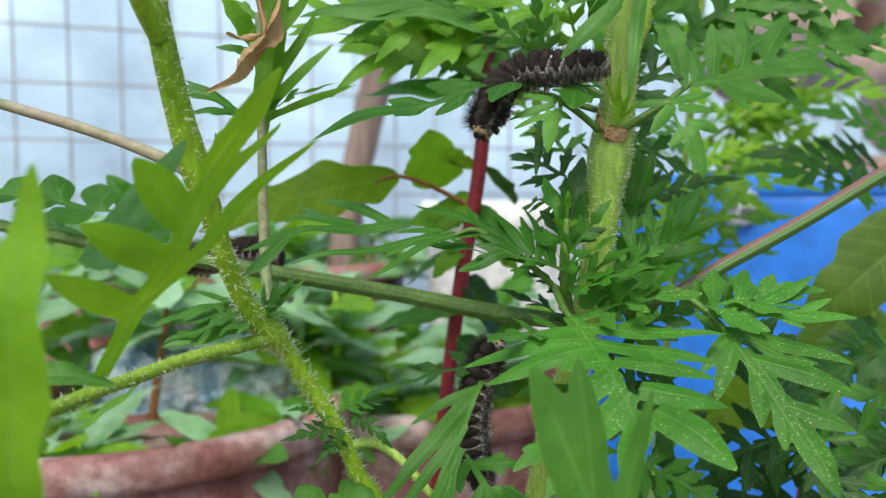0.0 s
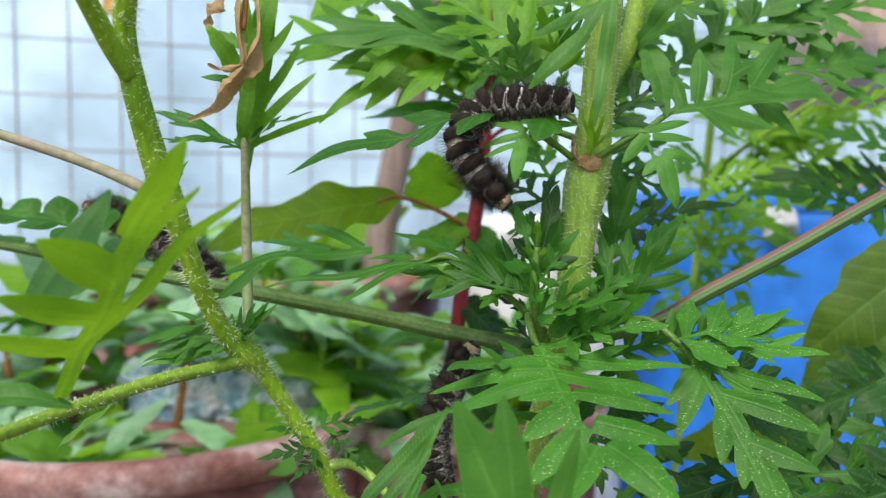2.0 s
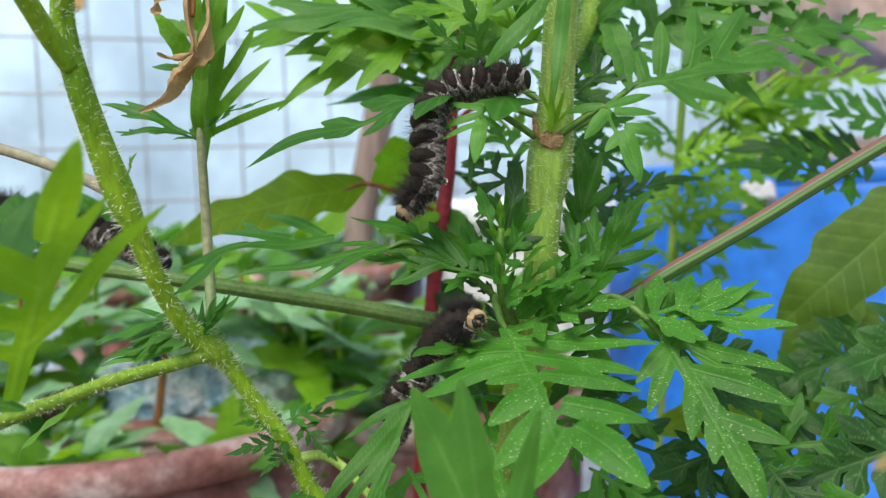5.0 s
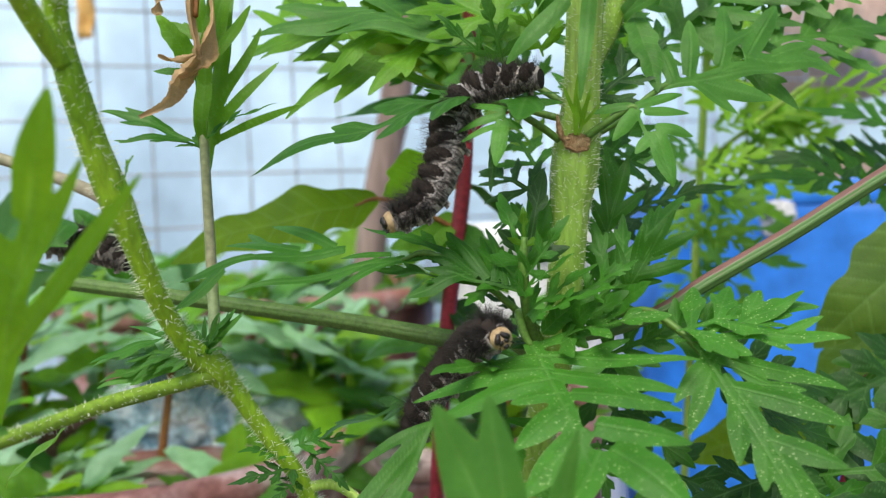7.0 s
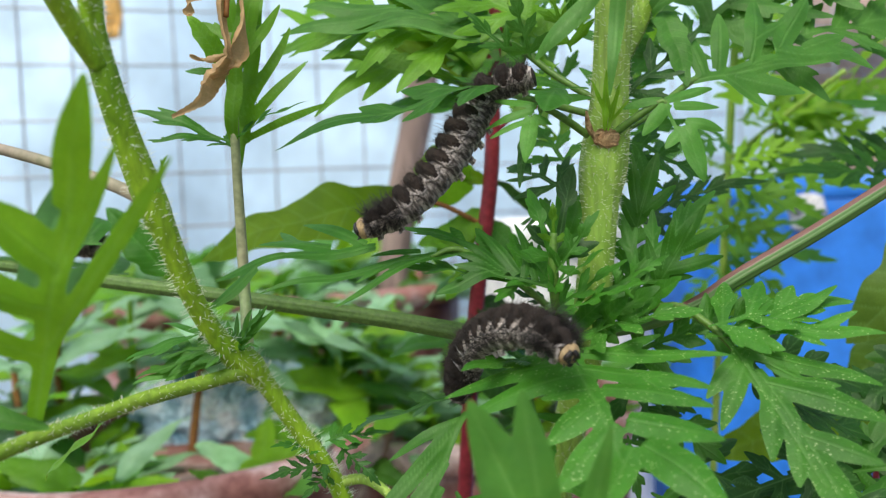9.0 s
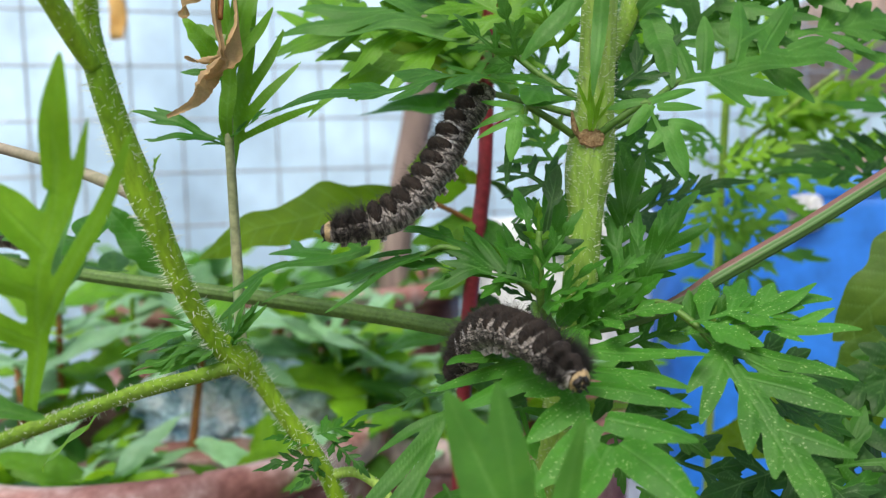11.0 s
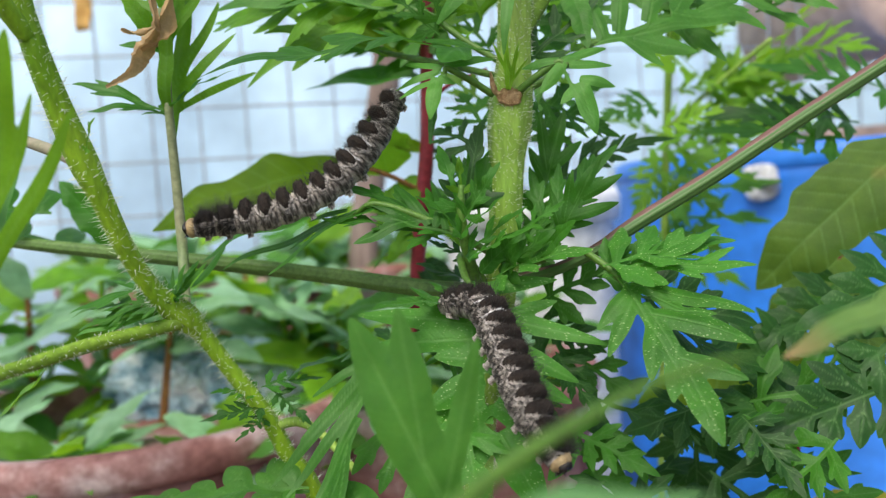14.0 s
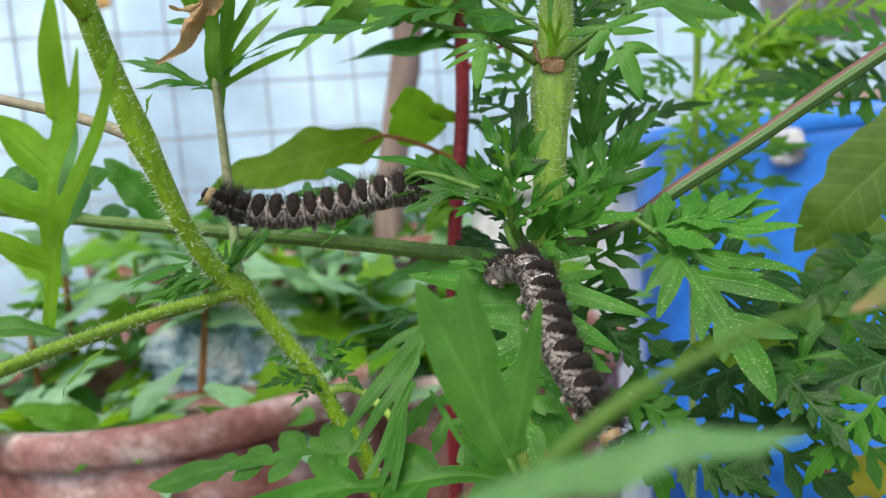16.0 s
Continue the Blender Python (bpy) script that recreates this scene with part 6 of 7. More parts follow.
frond(ragweed, (0.0409, 0.194, 0.6435), (0.0627, 0.2, 0.6448), TO_EYE, LEAF_MID, 'ragweed', pairs=3, width=0.46, slim=1.2, bend=0.4, seed=730)
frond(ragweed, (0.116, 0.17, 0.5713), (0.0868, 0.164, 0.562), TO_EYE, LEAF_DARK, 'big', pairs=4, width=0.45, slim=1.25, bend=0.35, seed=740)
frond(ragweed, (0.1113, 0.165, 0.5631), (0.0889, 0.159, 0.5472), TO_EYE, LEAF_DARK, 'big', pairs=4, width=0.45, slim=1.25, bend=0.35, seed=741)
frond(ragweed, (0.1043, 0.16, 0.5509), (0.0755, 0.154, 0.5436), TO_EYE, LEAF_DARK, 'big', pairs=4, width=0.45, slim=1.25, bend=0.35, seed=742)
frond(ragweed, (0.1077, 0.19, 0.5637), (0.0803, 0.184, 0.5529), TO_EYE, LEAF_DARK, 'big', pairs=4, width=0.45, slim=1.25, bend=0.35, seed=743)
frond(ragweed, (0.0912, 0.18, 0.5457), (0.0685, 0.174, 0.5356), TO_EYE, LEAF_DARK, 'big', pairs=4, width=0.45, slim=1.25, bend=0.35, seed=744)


# ---- the broken side shoot's scar ----
def scar(place):
    rng = random.Random(5)
    bm = bmesh.new()
    bmesh.ops.create_icosphere(bm, subdivisions=3, radius=0.0021)
    for v in bm.verts:
        n = noise.noise(v.co * 1500) + 0.6 * noise.noise(v.co * 4200)
        v.co = Vector((v.co.x * 1.05, v.co.y * 0.5, v.co.z * 0.8)) * (1 + 0.38 * n)
        if v.co.y < -0.0006:
            v.co.y += 0.0005 + 0.0003 * n
    me = bpy.data.meshes.new("scar")
    bm.to_mesh(me)
    bm.free()
    ob = part("scar", me, SCAR, ragweed, "torn brown scar of a broken shoot")
    ob.location = Vector(place) - origin(ragweed)
    stalk(ob, "bark_strip", [(place[0] - 0.0022, place[1], place[2] + 0.0006, 0.0005), (place[0] - 0.003, place[1] - 0.0004, place[2] + 0.002, 0.0006), (place[0] - 0.0034, place[1] - 0.0002, place[2] + 0.005, 0.0002)], SCAR, sides=7, steps=5, rough=0.1)
    return ob


scar((0.0334, 0.1557, 0.6114))


# ---- dry leaf ----
def curl(parent, name, line, wide, twist, seed):
    """A shrivelled strip of leaf, rolled across and twisted along."""
    rng = np.random.default_rng(seed)
    p = spline(line, 12)
    _, n, b = frames_along(p)
    k, m = len(p), 9
    verts = []
    for i in range(k):
        s = i / (k - 1)
        a = twist * s * 2 + 0.7 * math.sin(5 * s + seed)
        e1, e2 = n[i] * math.cos(a) + b[i] * math.sin(a), b[i] * math.cos(a) - n[i] * math.sin(a)
        w = wide * (0.25 + math.sin(math.pi * min(1, s * 0.92 + 0.06)) ** 0.8) * (1 + 0.35 * math.sin(11 * s + seed) + 0.1 * rng.normal())
        for j in range(m):
            q = (j / (m - 1) - 0.5) * 2
            verts.append(p[i] + e1 * w * math.sin(q * 1.5) + e2 * w * (0.9 * math.cos(q * 1.5) + 0.12 * math.sin(q * 7 + 9 * s)))
    faces = [(i * m + j, i * m + j + 1, (i + 1) * m + j + 1, (i + 1) * m + j) for i in range(k - 1) for j in range(m - 1)]
    me = mesh_of(name, verts, faces)
    me.attributes.new("vein", "FLOAT", "POINT")
    ob = part(name, me, DRY, parent)
    ob.location = -origin(parent)
    return ob


dry = thing("dry_leaf", (-0.0336, 0.152, 0.6354), "shrivelled brown dry leaf hanging from the stem", "leaf")
curl(dry, "leaf_blade", [(-0.0339, 0.152, 0.6443), (-0.0336, 0.152, 0.6354), (-0.0325, 0.15, 0.6289), (-0.0358, 0.15, 0.6242), (-0.0382, 0.15, 0.6213), (-0.0439, 0.15, 0.6188)], 0.0013, 1.6, 1)
curl(dry, "leaf_blade", [(-0.0311, 0.154, 0.6448), (-0.0304, 0.153, 0.6354), (-0.0316, 0.151, 0.6286), (-0.0361, 0.15, 0.6252)], 0.0011, 2.2, 2)
curl(dry, "leaf_blade", [(-0.0376, 0.154, 0.6451), (-0.0395, 0.153, 0.6394), (-0.0406, 0.151, 0.6373)], 0.0012, 1.2, 3)
curl(dry, "leaf_blade", [(-0.0332, 0.151, 0.6297), (-0.0372, 0.151, 0.6286), (-0.0404, 0.151, 0.6297)], 0.0005, 1.2, 4)
stalk(dry, "leaf_stalk", [(*(-0.0343, 0.158, 0.6534), 0.0006), (*(-0.0334, 0.154, 0.6459), 0.0006), (*(-0.0335, 0.152, 0.6364), 0.0005)], STEM_BROWN, sides=7)


# ---- plants in the pot ----
def seedlings(rim, feet, low, high, seed, bare=0.2, size=1.0):
    """Lance-leaved seedlings on a pot's soil; bare: the leafless share of the stem."""
    rng = np.random.default_rng(seed)
    for k, (fx, fy) in enumerate(feet):
        foot = np.array((fx, fy, rim - 0.024))
        ob = plant_of("potted_seedling", tuple(foot), "pale green seedling with lance leaves in a clay pot", group="potted seedlings")
        tall = rng.uniform(low, high)
        lean = rng.normal(size=2) * 0.006
        rows = [(*foot, 0.0019), (*(foot + (lean[0] * 0.5, lean[1] * 0.5, tall * 0.5)), 0.0016), (*(foot + (lean[0], lean[1], tall)), 0.0011)]
        stalk(ob, "stem", rows, STEM_BROWN if k % 3 == 0 else STEM, sides=9, steps=4)
        for i in range(12):
            s = bare + (1 - bare) * i / 11
            at = foot + np.array((lean[0] * s, lean[1] * s, tall * s))
            turn = i * 2.4 + rng.uniform(-0.4, 0.4)
            long = rng.uniform(0.028, 0.058) * size
            tip = at + long * np.array((math.cos(turn), math.sin(turn), rng.uniform(-0.25, 0.55)))
            tone = (LEAF_POT, LEAF_LIME, LEAF_POT, LEAF_GLOW, LEAF_POT, LEAF_PALE)[(i * 5 + k) % 6]
            leaf(ob, at, tip, (rng.normal() * 0.3, -0.4, 1), tone, "oval", seed=seed * 100 + k * 12 + i, width=rng.uniform(0.2, 0.36), bend=rng.uniform(0.2, 1.0), fold=rng.uniform(0.1, 0.4), wave=0.025, cells=44)


seedlings(RIM, [(-0.1185, 0.314)], 0.062, 0.064, 20, 0.7)
seedlings(RIM, [(-0.185, 0.335), (-0.165, 0.362), (-0.14, 0.385), (-0.10, 0.388), (-0.075, 0.372), (-0.062, 0.345), (-0.178, 0.30), (-0.12, 0.372)], 0.045, 0.078, 21, 0.3)
seedlings(RIM, [(-0.192, 0.292), (-0.168, 0.268), (-0.15, 0.30), (-0.078, 0.285), (-0.06, 0.312), (-0.13, 0.262), (-0.105, 0.268), (-0.145, 0.275)], 0.006, 0.02, 24, 0.3, 0.8)
seedlings(BACK_RIM, [(-0.25, 0.55), (-0.235, 0.50), (-0.20, 0.48), (-0.165, 0.465), (-0.13, 0.47), (-0.10, 0.485), (-0.07, 0.51), (-0.05, 0.54), (-0.19, 0.53), (-0.12, 0.53)], 0.02, 0.045, 22, 0.2, 1.35)
seedlings(SIDE_RIM, [(-0.06, 0.37), (-0.045, 0.345), (-0.015, 0.335), (0.015, 0.345), (0.035, 0.37), (-0.05, 0.41), (-0.02, 0.385), (0.015, 0.40)], 0.03, 0.07, 23)


def crumpled_bag():
    """A blue-grey bag: two crushed lobes of film and a twisted neck."""
    ob = thing("plastic_bag", (-0.112, 0.345, RIM - 0.02), "crumpled blue-grey plastic bag lying in the clay pot", "bag")
    for name, at, size, seed in (("film", (-0.014, 0, 0.014), (0.026, 0.015, 0.021), 0), ("film", (0.018, 0.002, 0.013), (0.024, 0.014, 0.02), 4)):
        bm = bmesh.new()
        bmesh.ops.create_icosphere(bm, subdivisions=5, radius=1)
        for v in bm.verts:
            d = v.co.normalized()
            o = Vector((seed, 0, 0))
            k = 1 + 0.22 * noise.noise(d * 2 + o) + 0.20 * (1 - 2.4 * abs(noise.noise(d * 3.3 + o))) + 0.10 * (1 - 2.4 * abs(noise.noise(d * 8 + o)))
            v.co = Vector((d.x * size[0], d.y * size[1], d.z * size[2])) * k
        piece = part(name, bm, BAG, ob)
        piece.location = at
    neck = part("twisted_neck", tube("twisted_neck", [(0.002, -0.002, 0.022, 0.006), (0.003, -0.004, 0.032, 0.003), (0.004, -0.006, 0.040, 0.005), (0.006, -0.007, 0.046, 0.007)], sides=16, ribs=5, depth=0.25, rough=0.05), BAG, ob)
    return ob


crumpled_bag()

# ---- blue drum, white bucket, pole, clay pipes ----
DRUM = Vector((0.285, 0.60, 0.0))
TOP = 0.612
drum = thing("blue_drum", DRUM, "bright blue plastic drum behind the ragweed", "drum")
part("body", lathe("body", [(0.02, 0.0), (0.172, 0.0), (0.178, 0.012), (0.18, 0.10), (0.183, 0.11), (0.18, 0.12), (0.193, 0.30), (0.195, 0.40), (0.197, 0.41), (0.197, 0.425), (0.192, 0.435), (0.184, 0.53), (0.1736, TOP - 0.02), (0.173, TOP - 0.006), (0.164, TOP - 0.004), (0.164, 0.45), (0.02, 0.44)], BLUE, sides=96, wob=0.004), BLUE, drum)
part("rim", lathe("rim", [(0.1735, TOP - 0.014), (0.1745, TOP - 0.0125), (0.1748, TOP - 0.008), (0.1735, TOP - 0.002), (0.170, TOP), (0.166, TOP - 0.001), (0.1635, TOP - 0.008)], BLUE, sides=96, wob=0.003, seed=3), BLUE, drum)


def drum_cap(place):
    """A white plug with a ribbed edge and a dark hub, low on the drum's flank."""
    ob = part("cap", lathe("cap", [(0.002, 0.0), (0.009, 0.0), (0.0105, 0.002), (0.0105, 0.006), (0.009, 0.008), (0.005, 0.0075), (0.002, 0.007)], CAP, sides=24, wob=0.1), CAP, drum, "dirty white screw cap")
    ob.matrix_basis = Matrix.Translation(Vector(place) - DRUM) @ pose(0, 0, 0, 90, 0, -30)
    hub = part("hub", lathe("hub", [(0.0005, 0.0081), (0.0035, 0.0082), (0.003, 0.0095), (0.0005, 0.0095)], WIRE, sides=16), WIRE, ob)
    return ob


drum_cap((0.1735, 0.4640, 0.5915))

bucket = thing("white_bucket", (0.042, 0.50, 0), "white plastic bucket between the clay pot and blue drum", "bucket")
part("body", lathe("body", [(0.02, 0.0), (0.040, 0.0), (0.042, 0.01), (0.052, 0.585), (0.052, 0.59), (0.049, 0.59), (0.044, 0.4), (0.02, 0.39)], WHITE), WHITE, bucket)
part("rim", lathe("rim", [(0.0515, 0.575), (0.056, 0.576), (0.057, 0.59), (0.054, 0.595), (0.050, 0.593)], WHITE), WHITE, bucket)

pole = thing("wooden_pole", (-0.06, 0.56, 0), "weathered grey-brown wooden pole leaning at the fence", "pole")
stalk(pole, "shaft", [(*(-0.0812, 0.5, 0.3982), 0.0095), (*(-0.0616, 0.5, 0.5725), 0.0095), (*(-0.0405, 0.5, 0.6738), 0.0095), (*(-0.022, 0.5, 0.7858), 0.009)], POLE, sides=18, rough=0.02)

tag = thing("cloth_strip", (-0.272, 0.575, 0.7911), "faded orange cloth strip tied to the wire fence", "cloth")
strip = part("strip", mesh_of("strip", [(x * 0.006 + 0.001 * math.sin(k * 1.3), -0.001 + 0.0015 * math.sin(x * 2 + k), -k * 0.006) for k in range(10) for x in (-1, -0.5, 0, 0.5, 1)], [(k * 5 + j, k * 5 + j + 1, k * 5 + j + 6, k * 5 + j + 5) for k in range(9) for j in range(4)]), CLOTH, tag)
strip.modifiers.new("thickness", "SOLIDIFY").thickness = 0.0008
part("knot", tube("knot", [(-0.005, 0, 0.002, 0.002), (0, -0.002, 0.003, 0.0035), (0.005, 0, 0.002, 0.002)], sides=10), CLOTH, tag)

for x, z, turn in ((0.405, 0.762, 14), (0.535, 0.70, -6)):
    pipe = thing("clay_pipe", (x, 0.82, z), "tan clay pipe with a dark round mouth on the wall", "pipe", "clay pipes")
    body = part("body", lathe("body", [(0.024, 0.16), (0.024, 0.002), (0.028, 0.0), (0.058, 0.0), (0.061, 0.004), (0.061, 0.2), (0.02, 0.2), (0.018, 0.17)], TAN, sides=48, wob=0.01), TAN, pipe)
    body.matrix_basis = pose(0, -0.06, 0, -90, 0, turn)
wall = slab("wall_low", 0.33, 1.5, 0.82, 0.96, 0.0, 0.638, TAN, cuts=14, rough=0.006)
tagged(wall, "low tan plastered wall behind the blue drum", "wall", kind="structure")


# ---- caterpillars ----
SEGMENTS = 13


def segment_mesh(r, gap, kind):
    """One ring of the body along x, dorsal side up: a velvet hump on top, wrinkled flanks."""
    verts, faces, mats = [], [], []
    rings, sides = 17, 40
    for i in range(rings):
        s = i / (rings - 1) * 2 - 1
        for j in range(sides):
            a = j / sides * 2 * math.pi
            up = math.sin(a)
            hump = max(0.0, up - 0.2) * max(0.0, 1 - ((s + 0.08) / 0.62) ** 2) ** 0.7
            k = (1 - 0.16 * abs(s) ** 2.2) * (1 + 0.62 * hump)
            fold = math.cos(5.5 * s * math.pi + 1.2 * math.cos(3 * a)) * max(0, 1 - abs(up) * 0.8)
            k *= 1 + 0.06 * fold + 0.03 * noise.noise(Vector((s * 3, math.cos(a) * 3, math.sin(a) * 3 + kind)))
            verts.append((s * gap * 0.60, r * k * math.cos(a), r * 0.94 * k * math.sin(a)))
    for i in range(rings - 1):
        for j in range(sides):
            q = (j + 1) % sides
            faces.append((i * sides + j, (i + 1) * sides + j, (i + 1) * sides + q, i * sides + q))
            mid = math.sin((j + 0.5) / sides * 2 * math.pi)
            s = (i + 0.5) / (rings - 1) * 2 - 1
            edge = 0.30 + 1.75 * (s + 0.08) ** 2 if kind > 1 else 0.55
            mats.append(1 if mid > edge else 0)
    faces += [tuple(range(sides)), tuple((rings - 1) * sides + j for j in range(sides))[::-1]]
    mats += [1, 1]
    me = mesh_of("segment", verts, faces)
    me.materials.append(BODY)
    me.materials.append(VELVET)
    me.polygons.foreach_set("material_index", mats)
    return me


def bristles_mesh(r, gap, seed, count, ahead, reach=1.0):
    rng = np.random.default_rng(seed)
    s = rng.uniform(-0.8, 0.8, count)
    a = math.pi / 2 + rng.choice((-1, 1), count) * rng.uniform(0.35, 1.9, count) ** 1.0
    out = np.stack([rng.normal(size=count) * 0.35 + ahead - 0.2, np.cos(a), np.sin(a)], 1)
    out /= np.linalg.norm(out, axis=1)[:, None]
    roots = np.stack([s * gap * 0.55, r * 0.95 * np.cos(a), r * 0.95 * np.sin(a)], 1)
    long = reach * r * rng.uniform(0.4, 1.25, count) * (0.75 + 0.35 * np.sin(np.clip(a, 0, math.pi)))
    return spikes("bristles", roots, out, long, 0.00004, rng)


def tuft_mesh(r, gap, seed):
    """The close-set velvet brush on a ring's back."""
    rng = np.random.default_rng(seed)
    count = 130
    s = rng.uniform(-0.55, 0.5, count)
    a = math.pi / 2 + rng.uniform(-1, 1, count) * 1.05 * (1 - 2.2 * s * s)
    out = np.stack([rng.normal(size=count) * 0.12 - 0.30, np.cos(a) * 0.8, np.sin(a)], 1)
    out /= np.linalg.norm(out, axis=1)[:, None]
    lift = 1.0 + 0.48 * (np.sin(a) - 0.2) * np.clip(1 - ((s + 0.08) / 0.62) ** 2, 0, 1) ** 0.7
    roots = np.stack([s * gap * 0.55, r * lift * np.cos(a), r * lift * np.sin(a)], 1)
    return spikes("dorsal_tuft", roots, out, r * rng.uniform(0.06, 0.2, count) * (1.3 - 0.9 * np.abs(a - math.pi / 2)), 0.00009, rng, bow=0.12)


def line_mesh(r, gap, side, seed):
    """The pale raised wrinkle that scallops the flank under the velvet."""
    rows = []
    for i in range(9):
        s = i / 8 * 2 - 1
        a = math.asin(min(0.92, 0.22 + 0.8 * s * s))
        k = 1 - 0.16 * abs(s) ** 2.2
        rows.append((s * gap * 0.58, side * r * 1.02 * k * math.cos(a), r * 1.0 * k * math.sin(a), 0.00024 if abs(s) < 0.95 else 0.0001))
    return tube("pale_line", rows, sides=5, steps=3, rough=0.45, seed=seed)


def band_mesh(r, gap, seed):
    """A white wrinkle that runs over the back at a ring's hinder edge."""
    rows = []
    for i in range(13):
        a = math.pi * (0.06 + 0.88 * i / 12)
        k = 1.06 * (1 + 0.12 * math.sin(a))
        rows.append((-gap * (0.34 + 0.10 * math.sin(a * 3 + seed)), r * k * math.cos(a), r * 0.94 * k * math.sin(a), 0.00022))
    return tube("pale_band", rows, sides=6, steps=3, rough=0.35, seed=seed)


def leg_mesh(r, long):
    return tube("proleg", [(0, 0, 0, 0.0007), (0, 0, -0.45 * long, 0.0006), (0.0001, 0, -0.85 * long, 0.00055), (0.0001, 0, -long, 0.0007)], sides=8, steps=3)


def head_mesh(r):
    bm = bmesh.new()
    bmesh.ops.create_icosphere(bm, subdivisions=4, radius=r)
    for v in bm.verts:
        d = v.co.normalized()
        v.co = Vector((d.x * 0.72, d.y * 1.0, d.z * 1.02)) * r
        v.co *= 1 - 0.10 * math.exp(-((d.y / 0.10) ** 2)) * max(0, d.z)
        if d.z < -0.5:
            v.co.x += 0.15 * r * (-d.z - 0.5)
    me = bpy.data.meshes.new("head")
    bm.to_mesh(me)
    bm.free()
    me.polygons.foreach_set("use_smooth", [True] * len(me.polygons))
    return me


def bar_mesh(r, rows, wide):
    """A dark marking lying on the head's curve, through rows of (y, z)."""
    out = []
    for k, (y, z) in enumerate(rows):
        x = 0.72 * math.sqrt(max(0.02, 1 - y * y - z * z / 1.04))
        out.append((x * r * 0.985, y * r, z * r, wide * (0.55 if k in (0, len(rows) - 1) else 1)))
    return tube("marking", out, sides=8, steps=4)


def caterpillar(place, r, gap, label):
    """Head and rings are parts that move; bristles, tufts, lines and legs ride on them."""
    body = thing("caterpillar", place, label, "caterpillar", "caterpillars")
    rings = []
    head = part("head", head_mesh(r * 0.62), FACE, body, "tan head with black markings")
    hr = r * 0.62
    for side in (-1, 1):
        part("marking", bar_mesh(hr, [(side * 0.12, 0.62), (side * 0.30, 0.30), (side * 0.52, 0.02), (side * 0.66, -0.14)], 0.00052), MASK, head)
        part("marking", bar_mesh(hr, [(side * 0.10, -0.02), (side * 0.24, -0.22), (side * 0.40, -0.42)], 0.0004), MASK, head)
    part("mouthparts", bar_mesh(hr, [(-0.25, -0.62), (0, -0.7), (0.25, -0.62)], 0.00045), MASK, head)
    for side in (-1, 1):
        part("antenna", tube("antenna", [(hr * 0.5, side * hr * 0.55, -hr * 0.55, 0.00014), (hr * 0.85, side * hr * 0.7, -hr * 0.75, 0.00008)], sides=6), MASK, head)
    rings.append(head)
    for i in range(SEGMENTS):
        q = i / (SEGMENTS - 1)
        size = r * (0.74 + 0.26 * min(1, i / 2.5)) * (1 - 0.28 * max(0, (q - 0.8) / 0.2) ** 1.5)
        seg = part("segment", segment_mesh(size, gap, i), BODY, body)
        rings.append(seg)
        part("bristles", bristles_mesh(size, gap, 40 + i, 800 if i < 2 else 220 if i < 9 else 380, 0.2 if i > 1 else 0.45, 1.35 if i < 2 else 1.0), BRISTLE, seg)["kind"] = "stuff"
        if i >= 2:
            part("dorsal_tuft", tuft_mesh(size, gap, 70 + i), TUFT, seg, "velvety black-brown tuft")["kind"] = "stuff"
        for side in (-1, 1):
            part("pale_line", line_mesh(size, gap, side, i), LINE, seg)
        if i in (8, 9):
            part("pale_band", band_mesh(size, gap, 20 + i), BAND, seg, "thin white band across the back")
        if i in (0, 1, 2, 5, 6, 7, 8, 12):
            for side in (-1, 1):
                leg = part("proleg", leg_mesh(size, size * (0.38 if i > 2 else 0.3)), BODY, seg)
                leg.location = (0, side * size * 0.42, -size * 0.78)
    return body, rings


class Crawl:
    """Body lines by time; the rings are laid along them at even spacing."""

    def __init__(self, gap):
        self.gap, self.keys = gap, []

    def at(self, t, back, *line, gaze=None):
        self.keys.append((t, np.array(back, float), spline(line, 16), gaze))

    def laid(self, line, back, count, gaze):
        step = np.linalg.norm(np.diff(line, axis=0), axis=1)
        run = np.concatenate([[0], np.cumsum(step)])
        gap = run[-1] / (count - 0.3)
        out = []
        for i in range(count):
            s = gap * (i + 0.15 if i else 0.42)
            p = np.array([np.interp(s, run, line[:, k]) for k in range(3)])
            a = np.array([np.interp(max(0, s - gap * 0.6), run, line[:, k]) for k in range(3)])
            b = np.array([np.interp(s + gap * 0.6, run, line[:, k]) for k in range(3)])
            x = a - b
            x /= np.linalg.norm(x)
            if gaze and i < 2:
                x = x * (0.25, 1.2)[i] + np.array(gaze) * (1, 0.35)[i]
                x /= np.linalg.norm(x)
            z = back - x * (back @ x)
            z /= np.linalg.norm(z)
            out.append((p, x, z))
        return out

    def rows(self, body, count):
        out = [[] for _ in range(count)]
        for t, back, line, gaze in self.keys:
            for i, (p, x, z) in enumerate(self.laid(line, back, count, gaze)):
                y = np.cross(z, x)
                m = Matrix.Identity(4)
                for r in range(3):
                    m[r][0], m[r][1], m[r][2], m[r][3] = x[r], y[r], z[r], p[r] - body.location[r]
                out[i].append((t, m))
        return out


upper, upper_rings = caterpillar((0.0215, 0.154, 0.622), 0.0030, 0.0037, "dark hairy caterpillar with white bands reaching between leaves")
lower, lower_rings = caterpillar((0.0172, 0.148, 0.5745), 0.0030, 0.0036, "dark hairy caterpillar crawling over the speckled leaf")
third, third_rings = caterpillar((-0.0713, 0.182, 0.5928), 0.0034, 0.0036, "dark hairy caterpillar on a branch behind the bristly stem")

